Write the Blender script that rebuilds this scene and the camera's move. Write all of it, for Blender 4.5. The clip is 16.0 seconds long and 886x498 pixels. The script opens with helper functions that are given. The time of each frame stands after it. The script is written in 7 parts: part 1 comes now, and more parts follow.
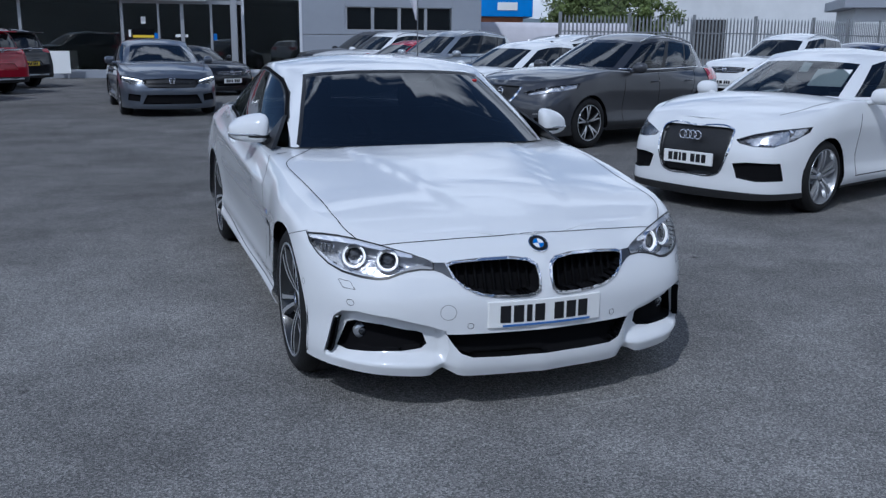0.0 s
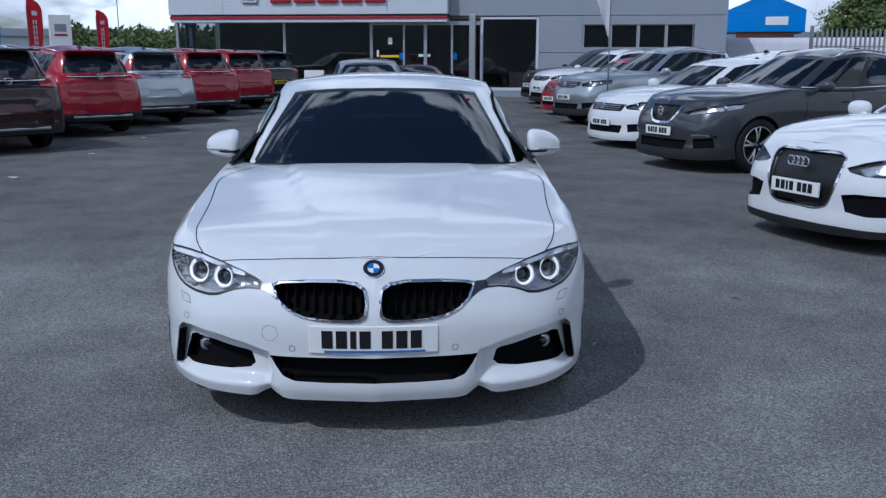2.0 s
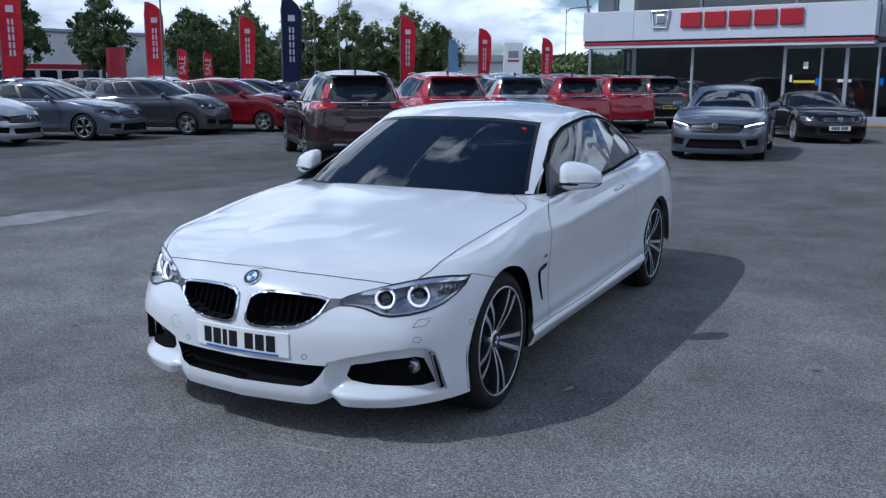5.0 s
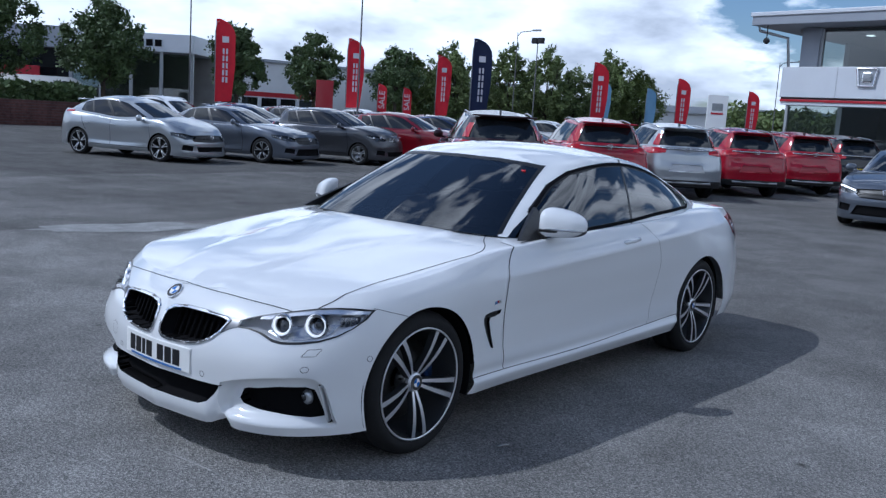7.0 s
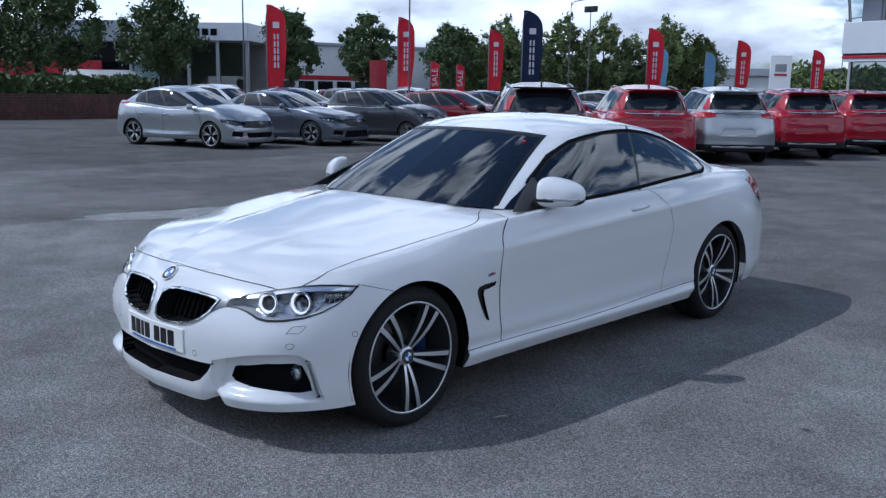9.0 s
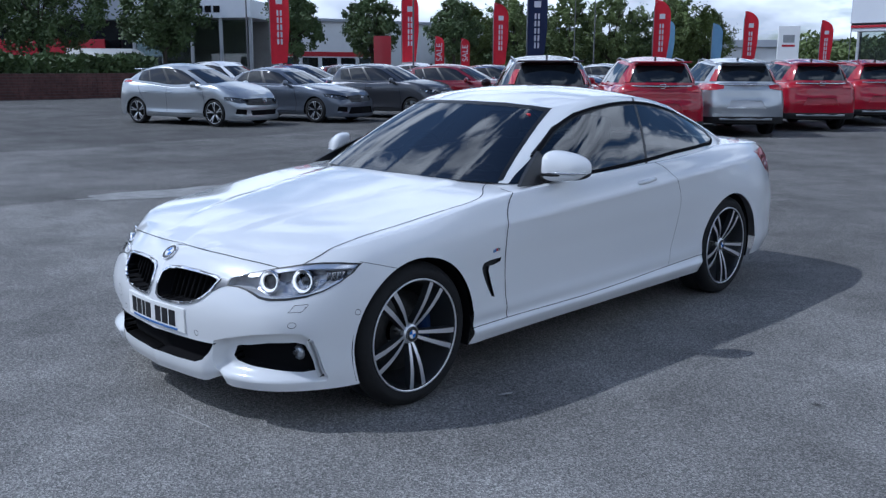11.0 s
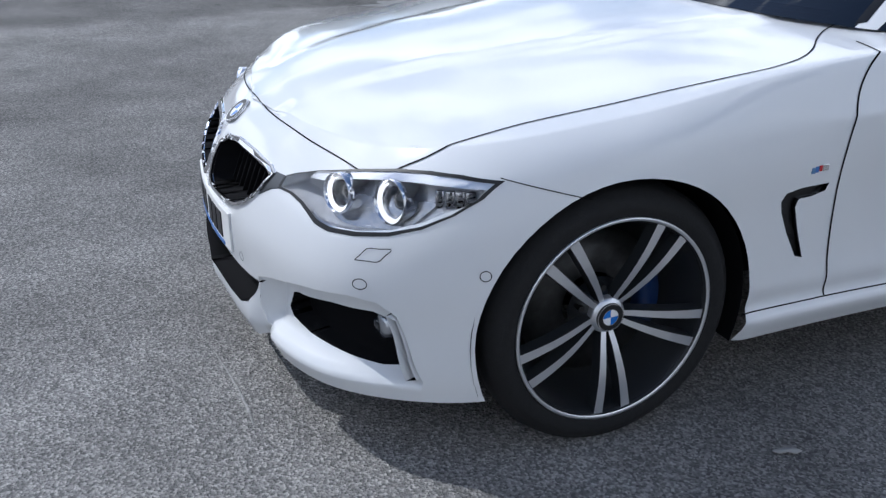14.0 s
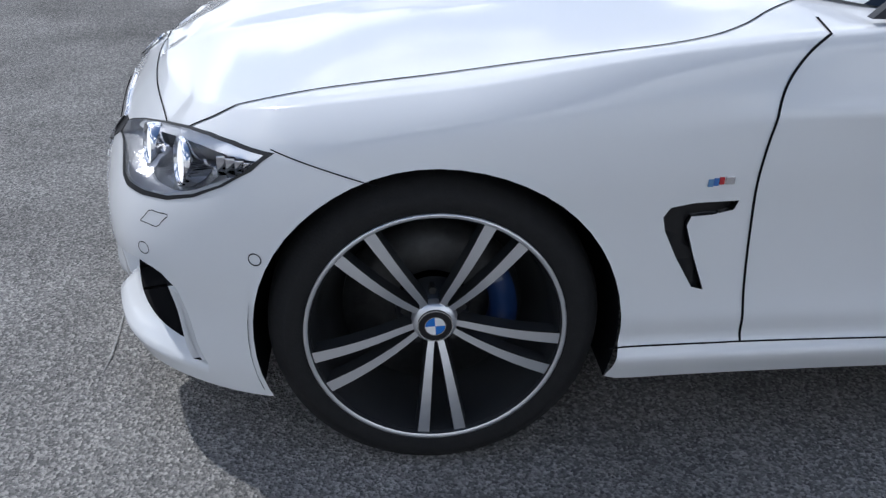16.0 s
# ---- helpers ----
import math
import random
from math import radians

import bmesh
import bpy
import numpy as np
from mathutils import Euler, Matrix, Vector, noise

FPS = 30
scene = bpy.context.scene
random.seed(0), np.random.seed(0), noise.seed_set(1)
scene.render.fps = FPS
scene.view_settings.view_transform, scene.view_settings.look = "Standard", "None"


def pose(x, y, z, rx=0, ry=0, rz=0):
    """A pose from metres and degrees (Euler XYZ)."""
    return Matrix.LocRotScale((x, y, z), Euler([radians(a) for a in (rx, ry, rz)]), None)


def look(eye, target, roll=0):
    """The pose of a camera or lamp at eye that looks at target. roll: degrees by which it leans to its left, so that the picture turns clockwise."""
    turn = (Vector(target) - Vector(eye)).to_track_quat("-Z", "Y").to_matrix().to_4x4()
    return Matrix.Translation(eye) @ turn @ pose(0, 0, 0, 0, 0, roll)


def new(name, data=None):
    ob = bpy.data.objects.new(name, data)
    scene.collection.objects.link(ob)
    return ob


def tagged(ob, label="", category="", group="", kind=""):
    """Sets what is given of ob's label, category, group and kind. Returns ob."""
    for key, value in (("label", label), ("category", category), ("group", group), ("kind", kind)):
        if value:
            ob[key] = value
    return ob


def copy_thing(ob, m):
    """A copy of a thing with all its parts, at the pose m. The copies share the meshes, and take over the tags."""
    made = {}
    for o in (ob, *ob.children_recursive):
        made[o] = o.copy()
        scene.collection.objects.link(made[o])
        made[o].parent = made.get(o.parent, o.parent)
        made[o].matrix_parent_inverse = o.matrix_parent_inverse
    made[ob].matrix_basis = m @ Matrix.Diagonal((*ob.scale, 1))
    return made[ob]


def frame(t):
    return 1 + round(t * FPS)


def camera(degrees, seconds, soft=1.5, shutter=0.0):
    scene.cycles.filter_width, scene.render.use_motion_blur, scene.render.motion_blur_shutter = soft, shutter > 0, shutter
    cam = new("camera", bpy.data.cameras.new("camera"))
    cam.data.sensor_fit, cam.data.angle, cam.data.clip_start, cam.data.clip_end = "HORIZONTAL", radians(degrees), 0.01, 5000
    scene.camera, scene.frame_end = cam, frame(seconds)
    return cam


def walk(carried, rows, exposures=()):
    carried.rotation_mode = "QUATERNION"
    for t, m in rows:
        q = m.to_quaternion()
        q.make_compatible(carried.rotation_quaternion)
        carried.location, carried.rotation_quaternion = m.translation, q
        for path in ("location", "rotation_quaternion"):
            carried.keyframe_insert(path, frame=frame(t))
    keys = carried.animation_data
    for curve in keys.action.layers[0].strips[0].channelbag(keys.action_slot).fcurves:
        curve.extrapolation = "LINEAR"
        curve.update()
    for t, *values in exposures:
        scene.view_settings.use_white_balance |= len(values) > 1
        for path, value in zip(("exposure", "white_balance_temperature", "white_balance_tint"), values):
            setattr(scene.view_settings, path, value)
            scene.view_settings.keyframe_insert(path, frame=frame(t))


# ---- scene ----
cam = camera(53.0, 16.0, soft=1.35)
PATH = [
    (0, (-1.519, -3.766, 1.44), (-0.858, -1.934, 0.983), 0.6),
    (0.5, (-1.138, -3.79, 1.416), (-0.657, -1.901, 0.97), -0.1),
    (1, (-0.726, -3.879, 1.422), (-0.396, -1.958, 0.971), -0.7),
    (1.5, (-0.301, -3.976, 1.449), (-0.113, -2.036, 1.001), -0.8),
    (2, (0.139, -3.95, 1.446), (0.213, -1.997, 1.024), 0.1),
    (2.5, (0.557, -3.976, 1.446), (0.422, -2.021, 1.049), 1.0),
    (3, (0.96, -3.941, 1.461), (0.627, -2.007, 1.074), 0.8),
    (5.5, (2.691, -3.435, 1.493), (1.708, -1.731, 1.129), 1.3),
    (6, (2.966, -3.241, 1.497), (1.891, -1.589, 1.155), 2.9),
    (6.5, (3.162, -3.076, 1.472), (1.998, -1.479, 1.163), 3.8),
    (7, (3.315, -2.858, 1.485), (2.055, -1.334, 1.19), 3.6),
    (7.5, (3.508, -2.742, 1.492), (2.188, -1.275, 1.165), 2.9),
    (8, (3.562, -2.663, 1.486), (2.204, -1.237, 1.137), 1.8),
    (8.5, (3.573, -2.638, 1.484), (2.212, -1.215, 1.136), 1.0),
    (11, (3.539, -2.578, 1.472), (2.174, -1.173, 1.067), 0.2),
    (11.5, (3.298, -2.338, 1.424), (1.88, -1.001, 0.976), 0.3),
    (12, (3.064, -2.048, 1.414), (1.594, -0.79, 0.906), -0.3),
    (12.5, (2.845, -1.66, 1.363), (1.323, -0.529, 0.727), 0.2),
    (13, (2.687, -1.391, 1.339), (1.084, -0.407, 0.659), 1.3),
    (13.5, (2.472, -1.203, 1.305), (0.8, -0.354, 0.608), 1.7),
    (14, (2.373, -1.031, 1.271), (0.673, -0.341, 0.475), 0.2),
    (14.5, (2.313, -0.721, 1.268), (0.602, -0.215, 0.364), -2.0),
    (15, (2.305, -0.471, 1.253), (0.576, -0.063, 0.335), 0.5),
    (15.5, (2.271, -0.217, 1.239), (0.511, 0.084, 0.338), 2.6),
    (16, (2.304, -0.1, 1.248), (0.535, 0.039, 0.325), 0.3),
]
EXPOSURES = [(0, -1.10, 5250, 10), (3, -1.07, 5200, 10), (5.5, -0.83, 5200, 10), (6.5, -0.80, 5200, 10), (8.5, -0.84, 5200, 10), (11, -0.70, 5200, 10), (12.5, -0.48, 5350, 10), (14.5, -0.45, 5750, 10), (16, -0.44, 5800, 10)]
walk(cam, [(t, look(eye, target, roll)) for t, eye, target, roll in PATH], EXPOSURES)

# ---- sky, sun ----
SUN_AZ, SUN_EL = 225.0, 48.0          # degrees; azimuth from +X towards +Y of the side the light comes from
CLOUD_AT = (0.9, -0.4, 0.0)             # shifts the cloud field
world = bpy.data.worlds.new("sky")
scene.world = world
world.use_nodes = True
wn, wl = world.node_tree.nodes, world.node_tree.links
wn.clear()
sky = wn.new("ShaderNodeTexSky")
sky.sky_type, sky.sun_disc = "NISHITA", False
sky.ozone_density = 3.0
sky.sun_elevation = radians(SUN_EL)
sky.sun_rotation = radians(90 - SUN_AZ)
coord = wn.new("ShaderNodeTexCoord")
stretch = wn.new("ShaderNodeMapping")
stretch.inputs["Scale"].default_value = (1.0, 1.0, 2.6)


def wmath(op, a, b):
    """A sum, difference or product of two sky values."""
    node = wn.new("ShaderNodeMath")
    node.operation = op
    for k, v in enumerate((a, b)):
        if isinstance(v, (int, float)):
            node.inputs[k].default_value = v
        else:
            wl.new(v, node.inputs[k])
    return node.outputs["Value"]


def wrange(value, lo, hi, a, b):
    node = wn.new("ShaderNodeMapRange")
    for key, v in (("From Min", lo), ("From Max", hi), ("To Min", a), ("To Max", b)):
        node.inputs[key].default_value = v
    wl.new(value, node.inputs["Value"])
    return node.outputs["Result"]


def billow(offset):
    """Cumulus density, sampled at a small offset from the direction of view."""
    move = wn.new("ShaderNodeMapping")
    move.inputs["Location"].default_value = offset
    wl.new(stretch.outputs["Vector"], move.inputs["Vector"])
    puff = wn.new("ShaderNodeTexNoise")
    puff.inputs["Scale"].default_value, puff.inputs["Detail"].default_value, puff.inputs["Roughness"].default_value = 2.6, 10, 0.55
    wl.new(move.outputs["Vector"], puff.inputs["Vector"])
    return puff.outputs["Fac"]


wl.new(coord.outputs["Generated"], stretch.inputs["Vector"])
split = wn.new("ShaderNodeSeparateXYZ")
wl.new(coord.outputs["Generated"], split.inputs["Vector"])
density = billow((CLOUD_AT[0], CLOUD_AT[1], CLOUD_AT[2]))
above = billow((CLOUD_AT[0] - 0.03, CLOUD_AT[1] - 0.03, CLOUD_AT[2] + 0.09))
# cumulus closes up towards the horizon and opens to blue overhead
amount = wmath("ADD", density, wmath("ADD", wrange(split.outputs["Z"], 0.0, 0.45, 0.105, 0.0), wrange(split.outputs["Z"], 0.69, 0.86, 0.0, -0.15)))
cover = wrange(amount, 0.475, 0.525, 0.0, 1.0)
# sunlit tops, grey bases
lit = wmath("ADD", wmath("MULTIPLY", wmath("SUBTRACT", density, above), 3.2), wrange(amount, 0.48, 0.70, 0.72, 0.34))
tone = wn.new("ShaderNodeValToRGB")
tone.color_ramp.elements[0].position, tone.color_ramp.elements[1].position = 0.22, 0.80
tone.color_ramp.elements[0].color, tone.color_ramp.elements[1].color = (8.2, 8.5, 9.1, 1), (21.0, 21.0, 21.0, 1)
wl.new(lit, tone.inputs["Fac"])
mixer = wn.new("ShaderNodeMix")
mixer.data_type = "RGBA"
back = wn.new("ShaderNodeBackground")
back.inputs["Strength"].default_value = 0.112
out = wn.new("ShaderNodeOutputWorld")
wl.new(cover, mixer.inputs["Factor"])
clear_sky = wn.new("ShaderNodeVectorMath")
clear_sky.operation = "SCALE"
clear_sky.inputs["Scale"].default_value = 1.35
wl.new(sky.outputs["Color"], clear_sky.inputs[0])
wl.new(clear_sky.outputs["Vector"], mixer.inputs["A"])
wl.new(tone.outputs["Color"], mixer.inputs["B"])
wl.new(mixer.outputs["Result"], back.inputs["Color"])
wl.new(back.outputs["Background"], out.inputs["Surface"])

sun = new("sun", bpy.data.lights.new("sun", "SUN"))
sun.data.energy, sun.data.angle, sun.data.color = 3.7, radians(0.6), (1.0, 0.95, 0.87)
sun_dir = Vector((math.cos(radians(SUN_AZ)) * math.cos(radians(SUN_EL)), math.sin(radians(SUN_AZ)) * math.cos(radians(SUN_EL)), math.sin(radians(SUN_EL))))
sun.matrix_world = look(sun_dir * 50, (0, 0, 0))


# ---- materials ----
def material(name, colour, rough=0.5, metal=0.0, coat=0.0, grain=0.0, grain_scale=40.0, stain=0.0, stain_scale=1.5, bump=0.0, bump_scale=200.0, emit=0.0, per_object=0.0, ior=1.45, spec=0.5):
    """Principled surface with colour variation at two scales, fine relief and optional clear coat."""
    m = bpy.data.materials.new(name)
    m.use_nodes = True
    n, l = m.node_tree.nodes, m.node_tree.links
    p = n["Principled BSDF"]
    p.inputs["Base Color"].default_value = (*colour, 1)
    p.inputs["Roughness"].default_value, p.inputs["Metallic"].default_value, p.inputs["IOR"].default_value = rough, metal, ior
    p.inputs["Coat Weight"].default_value, p.inputs["Coat Roughness"].default_value = coat, 0.03
    p.inputs["Specular IOR Level"].default_value = spec
    if emit:
        p.inputs["Emission Color"].default_value, p.inputs["Emission Strength"].default_value = (*colour, 1), emit
    pos = n.new("ShaderNodeTexCoord").outputs["Object"] if (grain or stain or bump) else None
    last = None
    for amount, scale, detail in ((stain, stain_scale, 5), (grain, grain_scale, 3)):
        if not amount:
            continue
        t = n.new("ShaderNodeTexNoise")
        t.inputs["Scale"].default_value, t.inputs["Detail"].default_value, t.inputs["Roughness"].default_value = scale, detail, 0.62
        l.new(pos, t.inputs["Vector"])
        r = n.new("ShaderNodeMapRange")
        r.inputs["From Min"].default_value, r.inputs["From Max"].default_value = 0.3, 0.7
        r.inputs["To Min"].default_value, r.inputs["To Max"].default_value = 1 - amount, 1 + amount
        l.new(t.outputs["Fac"], r.inputs["Value"])
        x = n.new("ShaderNodeVectorMath")
        x.operation = "SCALE"
        if last is None:
            x.inputs[0].default_value = colour
        else:
            l.new(last, x.inputs[0])
        l.new(r.outputs["Result"], x.inputs["Scale"])
        last = x.outputs["Vector"]
    if per_object:
        info = n.new("ShaderNodeObjectInfo")
        r = n.new("ShaderNodeMapRange")
        r.inputs["To Min"].default_value, r.inputs["To Max"].default_value = 1 - per_object, 1 + per_object
        l.new(info.outputs["Random"], r.inputs["Value"])
        x = n.new("ShaderNodeVectorMath")
        x.operation = "SCALE"
        if last is None:
            x.inputs[0].default_value = colour
        else:
            l.new(last, x.inputs[0])
        l.new(r.outputs["Result"], x.inputs["Scale"])
        last = x.outputs["Vector"]
    if last is not None:
        l.new(last, p.inputs["Base Color"])
    if bump:
        t = n.new("ShaderNodeTexNoise")
        t.inputs["Scale"].default_value, t.inputs["Detail"].default_value = bump_scale, 4
        l.new(pos, t.inputs["Vector"])
        b = n.new("ShaderNodeBump")
        b.inputs["Strength"].default_value, b.inputs["Distance"].default_value = bump, 0.01
        l.new(t.outputs["Fac"], b.inputs["Height"])
        l.new(b.outputs["Normal"], p.inputs["Normal"])
    return m


def asphalt_material():
    """Worn tarmac: pale stone chips in dark binder, faded patches, dark drips and tyre polish."""
    m = bpy.data.materials.new("worn_tarmac")
    m.use_nodes = True
    n, l = m.node_tree.nodes, m.node_tree.links
    p = n["Principled BSDF"]
    pos = n.new("ShaderNodeTexCoord").outputs["Object"]

    def noise_at(scale, detail, rough=0.6, lo=0.3, hi=0.7, a=0.0, b=1.0, vec=pos):
        t = n.new("ShaderNodeTexNoise")
        t.inputs["Scale"].default_value, t.inputs["Detail"].default_value, t.inputs["Roughness"].default_value = scale, detail, rough
        l.new(vec, t.inputs["Vector"])
        r = n.new("ShaderNodeMapRange")
        for key, v in (("From Min", lo), ("From Max", hi), ("To Min", a), ("To Max", b)):
            r.inputs[key].default_value = v
        l.new(t.outputs["Fac"], r.inputs["Value"])
        return r.outputs["Result"], t.outputs["Fac"]

    chips = n.new("ShaderNodeTexVoronoi")
    chips.inputs["Scale"].default_value = 165.0
    l.new(pos, chips.inputs["Vector"])
    chip_tone = n.new("ShaderNodeSeparateColor")
    l.new(chips.outputs["Color"], chip_tone.inputs["Color"])
    ramp = n.new("ShaderNodeValToRGB")
    e = ramp.color_ramp.elements
    e[0].position, e[0].color = 0.0, (0.110, 0.108, 0.106, 1)
    e[1].position, e[1].color = 1.0, (0.36, 0.347, 0.328, 1)
    mid = ramp.color_ramp.elements.new(0.55)
    mid.color = (0.205, 0.200, 0.192, 1)
    l.new(chip_tone.outputs["Red"], ramp.inputs["Fac"])
    wear, _ = noise_at(0.42, 6, 0.62, 0.32, 0.68, 0.77, 1.27)
    patch, _ = noise_at(1.7, 7, 0.66, 0.3, 0.7, 0.85, 1.15)
    fine, fine_raw = noise_at(75, 4, 0.7, 0.3, 0.7, 0.78, 1.22)
    col = ramp.outputs["Color"]
    # strips across x, laid at different times: an older, darker strip beyond the lane and a pale worn joint beside it
    place = n.new("ShaderNodeSeparateXYZ")
    l.new(pos, place.inputs["Vector"])
    _, sway = noise_at(0.35, 4)
    line = n.new("ShaderNodeMath")
    line.operation = "MULTIPLY_ADD"
    line.inputs[1].default_value = 2.2
    l.new(sway, line.inputs[0])
    l.new(place.outputs["X"], line.inputs[2])
    strip = n.new("ShaderNodeValToRGB")
    strip.color_ramp.elements[0].position, strip.color_ramp.elements[0].color = 0.0, (0.80, 0.80, 0.80, 1)
    strip.color_ramp.elements[1].position, strip.color_ramp.elements[1].color = 1.0, (1.0, 1.0, 1.0, 1)
    for at, v in ((0.245, 0.74), (0.262, 0.78), (0.268, 1.06), (0.30, 0.90), (0.52, 0.84), (0.545, 0.76), (0.555, 1.04)):
        strip.color_ramp.elements.new(at).color = (v, v, v, 1)
    reach = n.new("ShaderNodeMapRange")
    reach.inputs["From Min"].default_value, reach.inputs["From Max"].default_value = -17.0, 5.0
    l.new(line.outputs["Value"], reach.inputs["Value"])
    l.new(reach.outputs["Result"], strip.inputs["Fac"])
    # tone falls to 0.74 towards larger y, along a swaying edge
    lane = n.new("ShaderNodeMath")
    lane.operation = "MULTIPLY_ADD"
    lane.inputs[1].default_value = 2.5
    l.new(sway, lane.inputs[0])
    l.new(place.outputs["Y"], lane.inputs[2])
    toned = n.new("ShaderNodeMapRange")
    for key, v in (("From Min", 3.6), ("From Max", 6.2), ("To Min", 1.0), ("To Max", 0.74)):
        toned.inputs[key].default_value = v
    l.new(lane.outputs["Value"], toned.inputs["Value"])
    far_tone = toned.outputs["Result"]
    strips = strip.outputs["Color"]
    for f in (wear, patch, fine, strips, far_tone):
        x = n.new("ShaderNodeVectorMath")
        x.operation = "SCALE"
        l.new(col, x.inputs[0])
        l.new(f, x.inputs["Scale"])
        col = x.outputs["Vector"]
    drips = n.new("ShaderNodeTexVoronoi")
    drips.inputs["Scale"].default_value, drips.inputs["Randomness"].default_value = 0.9, 1.0
    l.new(pos, drips.inputs["Vector"])
    spot = n.new("ShaderNodeMapRange")
    for key, v in (("From Min", 0.018), ("From Max", 0.034), ("To Min", 0.30), ("To Max", 1.0)):
        spot.inputs[key].default_value = v
    l.new(drips.outputs["Distance"], spot.inputs["Value"])
    x = n.new("ShaderNodeVectorMath")
    x.operation = "SCALE"
    l.new(col, x.inputs[0])
    l.new(spot.outputs["Result"], x.inputs["Scale"])
    l.new(x.outputs["Vector"], p.inputs["Base Color"])
    p.inputs["Roughness"].default_value = 0.9
    p.inputs["Specular IOR Level"].default_value = 0.06
    b = n.new("ShaderNodeBump")
    b.inputs["Strength"].default_value, b.inputs["Distance"].default_value = 0.75, 0.006
    l.new(chips.outputs["Distance"], b.inputs["Height"])
    b2 = n.new("ShaderNodeBump")
    b2.inputs["Strength"].default_value, b2.inputs["Distance"].default_value = 0.4, 0.02
    l.new(fine_raw, b2.inputs["Height"])
    l.new(b.outputs["Normal"], b2.inputs["Normal"])
    l.new(b2.outputs["Normal"], p.inputs["Normal"])
    return m


def pane_material(name, tint, gloss=1.0, ior=1.66):
    """A thin pane: light passes straight through with a tint, and the surface mirrors by its Fresnel gloss."""
    m = bpy.data.materials.new(name)
    m.use_nodes = True
    n, l = m.node_tree.nodes, m.node_tree.links
    n.remove(n["Principled BSDF"])
    clear = n.new("ShaderNodeBsdfTransparent")
    clear.inputs["Color"].default_value = (*tint, 1)
    shine = n.new("ShaderNodeBsdfGlossy")
    shine.inputs["Roughness"].default_value = 0.005
    shine.inputs["Color"].default_value = (gloss, gloss, gloss, 1)
    fres = n.new("ShaderNodeFresnel")
    fres.inputs["IOR"].default_value = ior
    mix = n.new("ShaderNodeMixShader")
    l.new(fres.outputs["Fac"], mix.inputs["Fac"])
    l.new(clear.outputs["BSDF"], mix.inputs[1])
    l.new(shine.outputs["BSDF"], mix.inputs[2])
    l.new(mix.outputs["Shader"], n["Material Output"].inputs["Surface"])
    return m


def paint(name, colour, flake=0.0, rough=0.35, metal=0.0):
    return material(name, colour, rough=rough, metal=metal, coat=1.0, grain=flake, grain_scale=900.0, spec=0.1)


M = {}
M["tarmac"] = asphalt_material()
M["white_paint"] = paint("white_paint", (0.72, 0.73, 0.74), rough=0.25)
M["white_paint"].node_tree.nodes["Principled BSDF"].inputs["Coat Roughness"].default_value = 0.07
M["black"] = material("black_plastic", (0.012, 0.012, 0.013), rough=0.38, grain=0.2)
M["matt_black"] = material("matt_black", (0.006, 0.006, 0.007), rough=0.85, spec=0.1)
M["rubber"] = material("rubber", (0.007, 0.007, 0.0075), rough=0.8, grain=0.25, grain_scale=60, bump=0.15)
M["chrome"] = material("chrome", (0.78, 0.78, 0.80), rough=0.09, metal=1.0)
M["satin_metal"] = material("machined_alloy", (0.72, 0.73, 0.75), rough=0.30, metal=0.8)
M["dark_alloy"] = material("dark_grey_alloy", (0.022, 0.023, 0.025), rough=0.33, coat=0.6)
M["silver_alloy"] = material("silver_alloy", (0.45, 0.46, 0.48), rough=0.32, metal=0.8)
M["lamp_glass"] = pane_material("lamp_lens", (0.97, 0.97, 0.98), ior=1.30)
M["screen"] = pane_material("tinted_screen", (0.075, 0.088, 0.11), ior=1.85)
M["clear_screen"] = pane_material("clear_screen", (0.42, 0.47, 0.48), ior=1.7)
M["privacy"] = pane_material("tinted_side_glass", (0.10, 0.115, 0.105), ior=1.9)
M["shop_pane"] = pane_material("shop_glass", (0.60, 0.64, 0.63), ior=1.85)
M["car_glass"] = material("tinted_glass", (0.010, 0.012, 0.014), rough=0.02, coat=0.0, ior=1.52)
M["red_lens"] = material("red_lens", (0.42, 0.008, 0.014), rough=0.12, coat=1.0)
M["white"] = material("white_plastic", (0.80, 0.80, 0.79), rough=0.4)
M["plate"] = material("white_plate", (0.82, 0.82, 0.80), rough=0.35)
M["plate_yellow"] = material("yellow_plate", (0.75, 0.52, 0.03), rough=0.35)
M["plate_ink"] = material("plate_ink", (0.01, 0.01, 0.012), rough=0.4)
M["blue"] = material("blue_enamel", (0.02, 0.16, 0.55), rough=0.25, coat=0.5)
M["glow"] = material("light_ring", (1.0, 0.97, 0.92), rough=0.3, emit=1.3)
M["cabin"] = material("cabin_trim", (0.012, 0.012, 0.013), rough=0.8, grain=0.2)

from mathutils.bvhtree import BVHTree


# ---- mesh helpers ----
def part(name, bm, mats, parent=None, label="", smooth=True, free=True):
    """Links a bmesh as one mesh object; keeps stored normals where the bmesh carries them."""
    me = bpy.data.meshes.new(name)
    layer = bm.verts.layers.float_vector.get("nrm")
    kept = [Vector(v[layer]) for v in bm.verts] if layer else None
    if smooth:
        for f in bm.faces:
            f.smooth = True
    bm.to_mesh(me)
    if kept and any(k.length > 0.1 for k in kept):
        me.normals_split_custom_set_from_vertices([k.normalized() if k.length > 0.1 else me.vertices[i].normal for i, k in enumerate(kept)])
    if free:
        bm.free()
    for m in mats if isinstance(mats, (list, tuple)) else [mats]:
        me.materials.append(m)
    ob = new(name, me)
    if parent:
        ob.parent = parent
    if label:
        ob["label"] = label
    return ob


def thing(name, label, category, group="", kind="", m=None):
    """An Empty at the base of a thing, to hold its parts."""
    ob = tagged(new(name), label, category, group, kind)
    ob.empty_display_size = 0.1
    if m is not None:
        ob.matrix_basis = m
    return ob


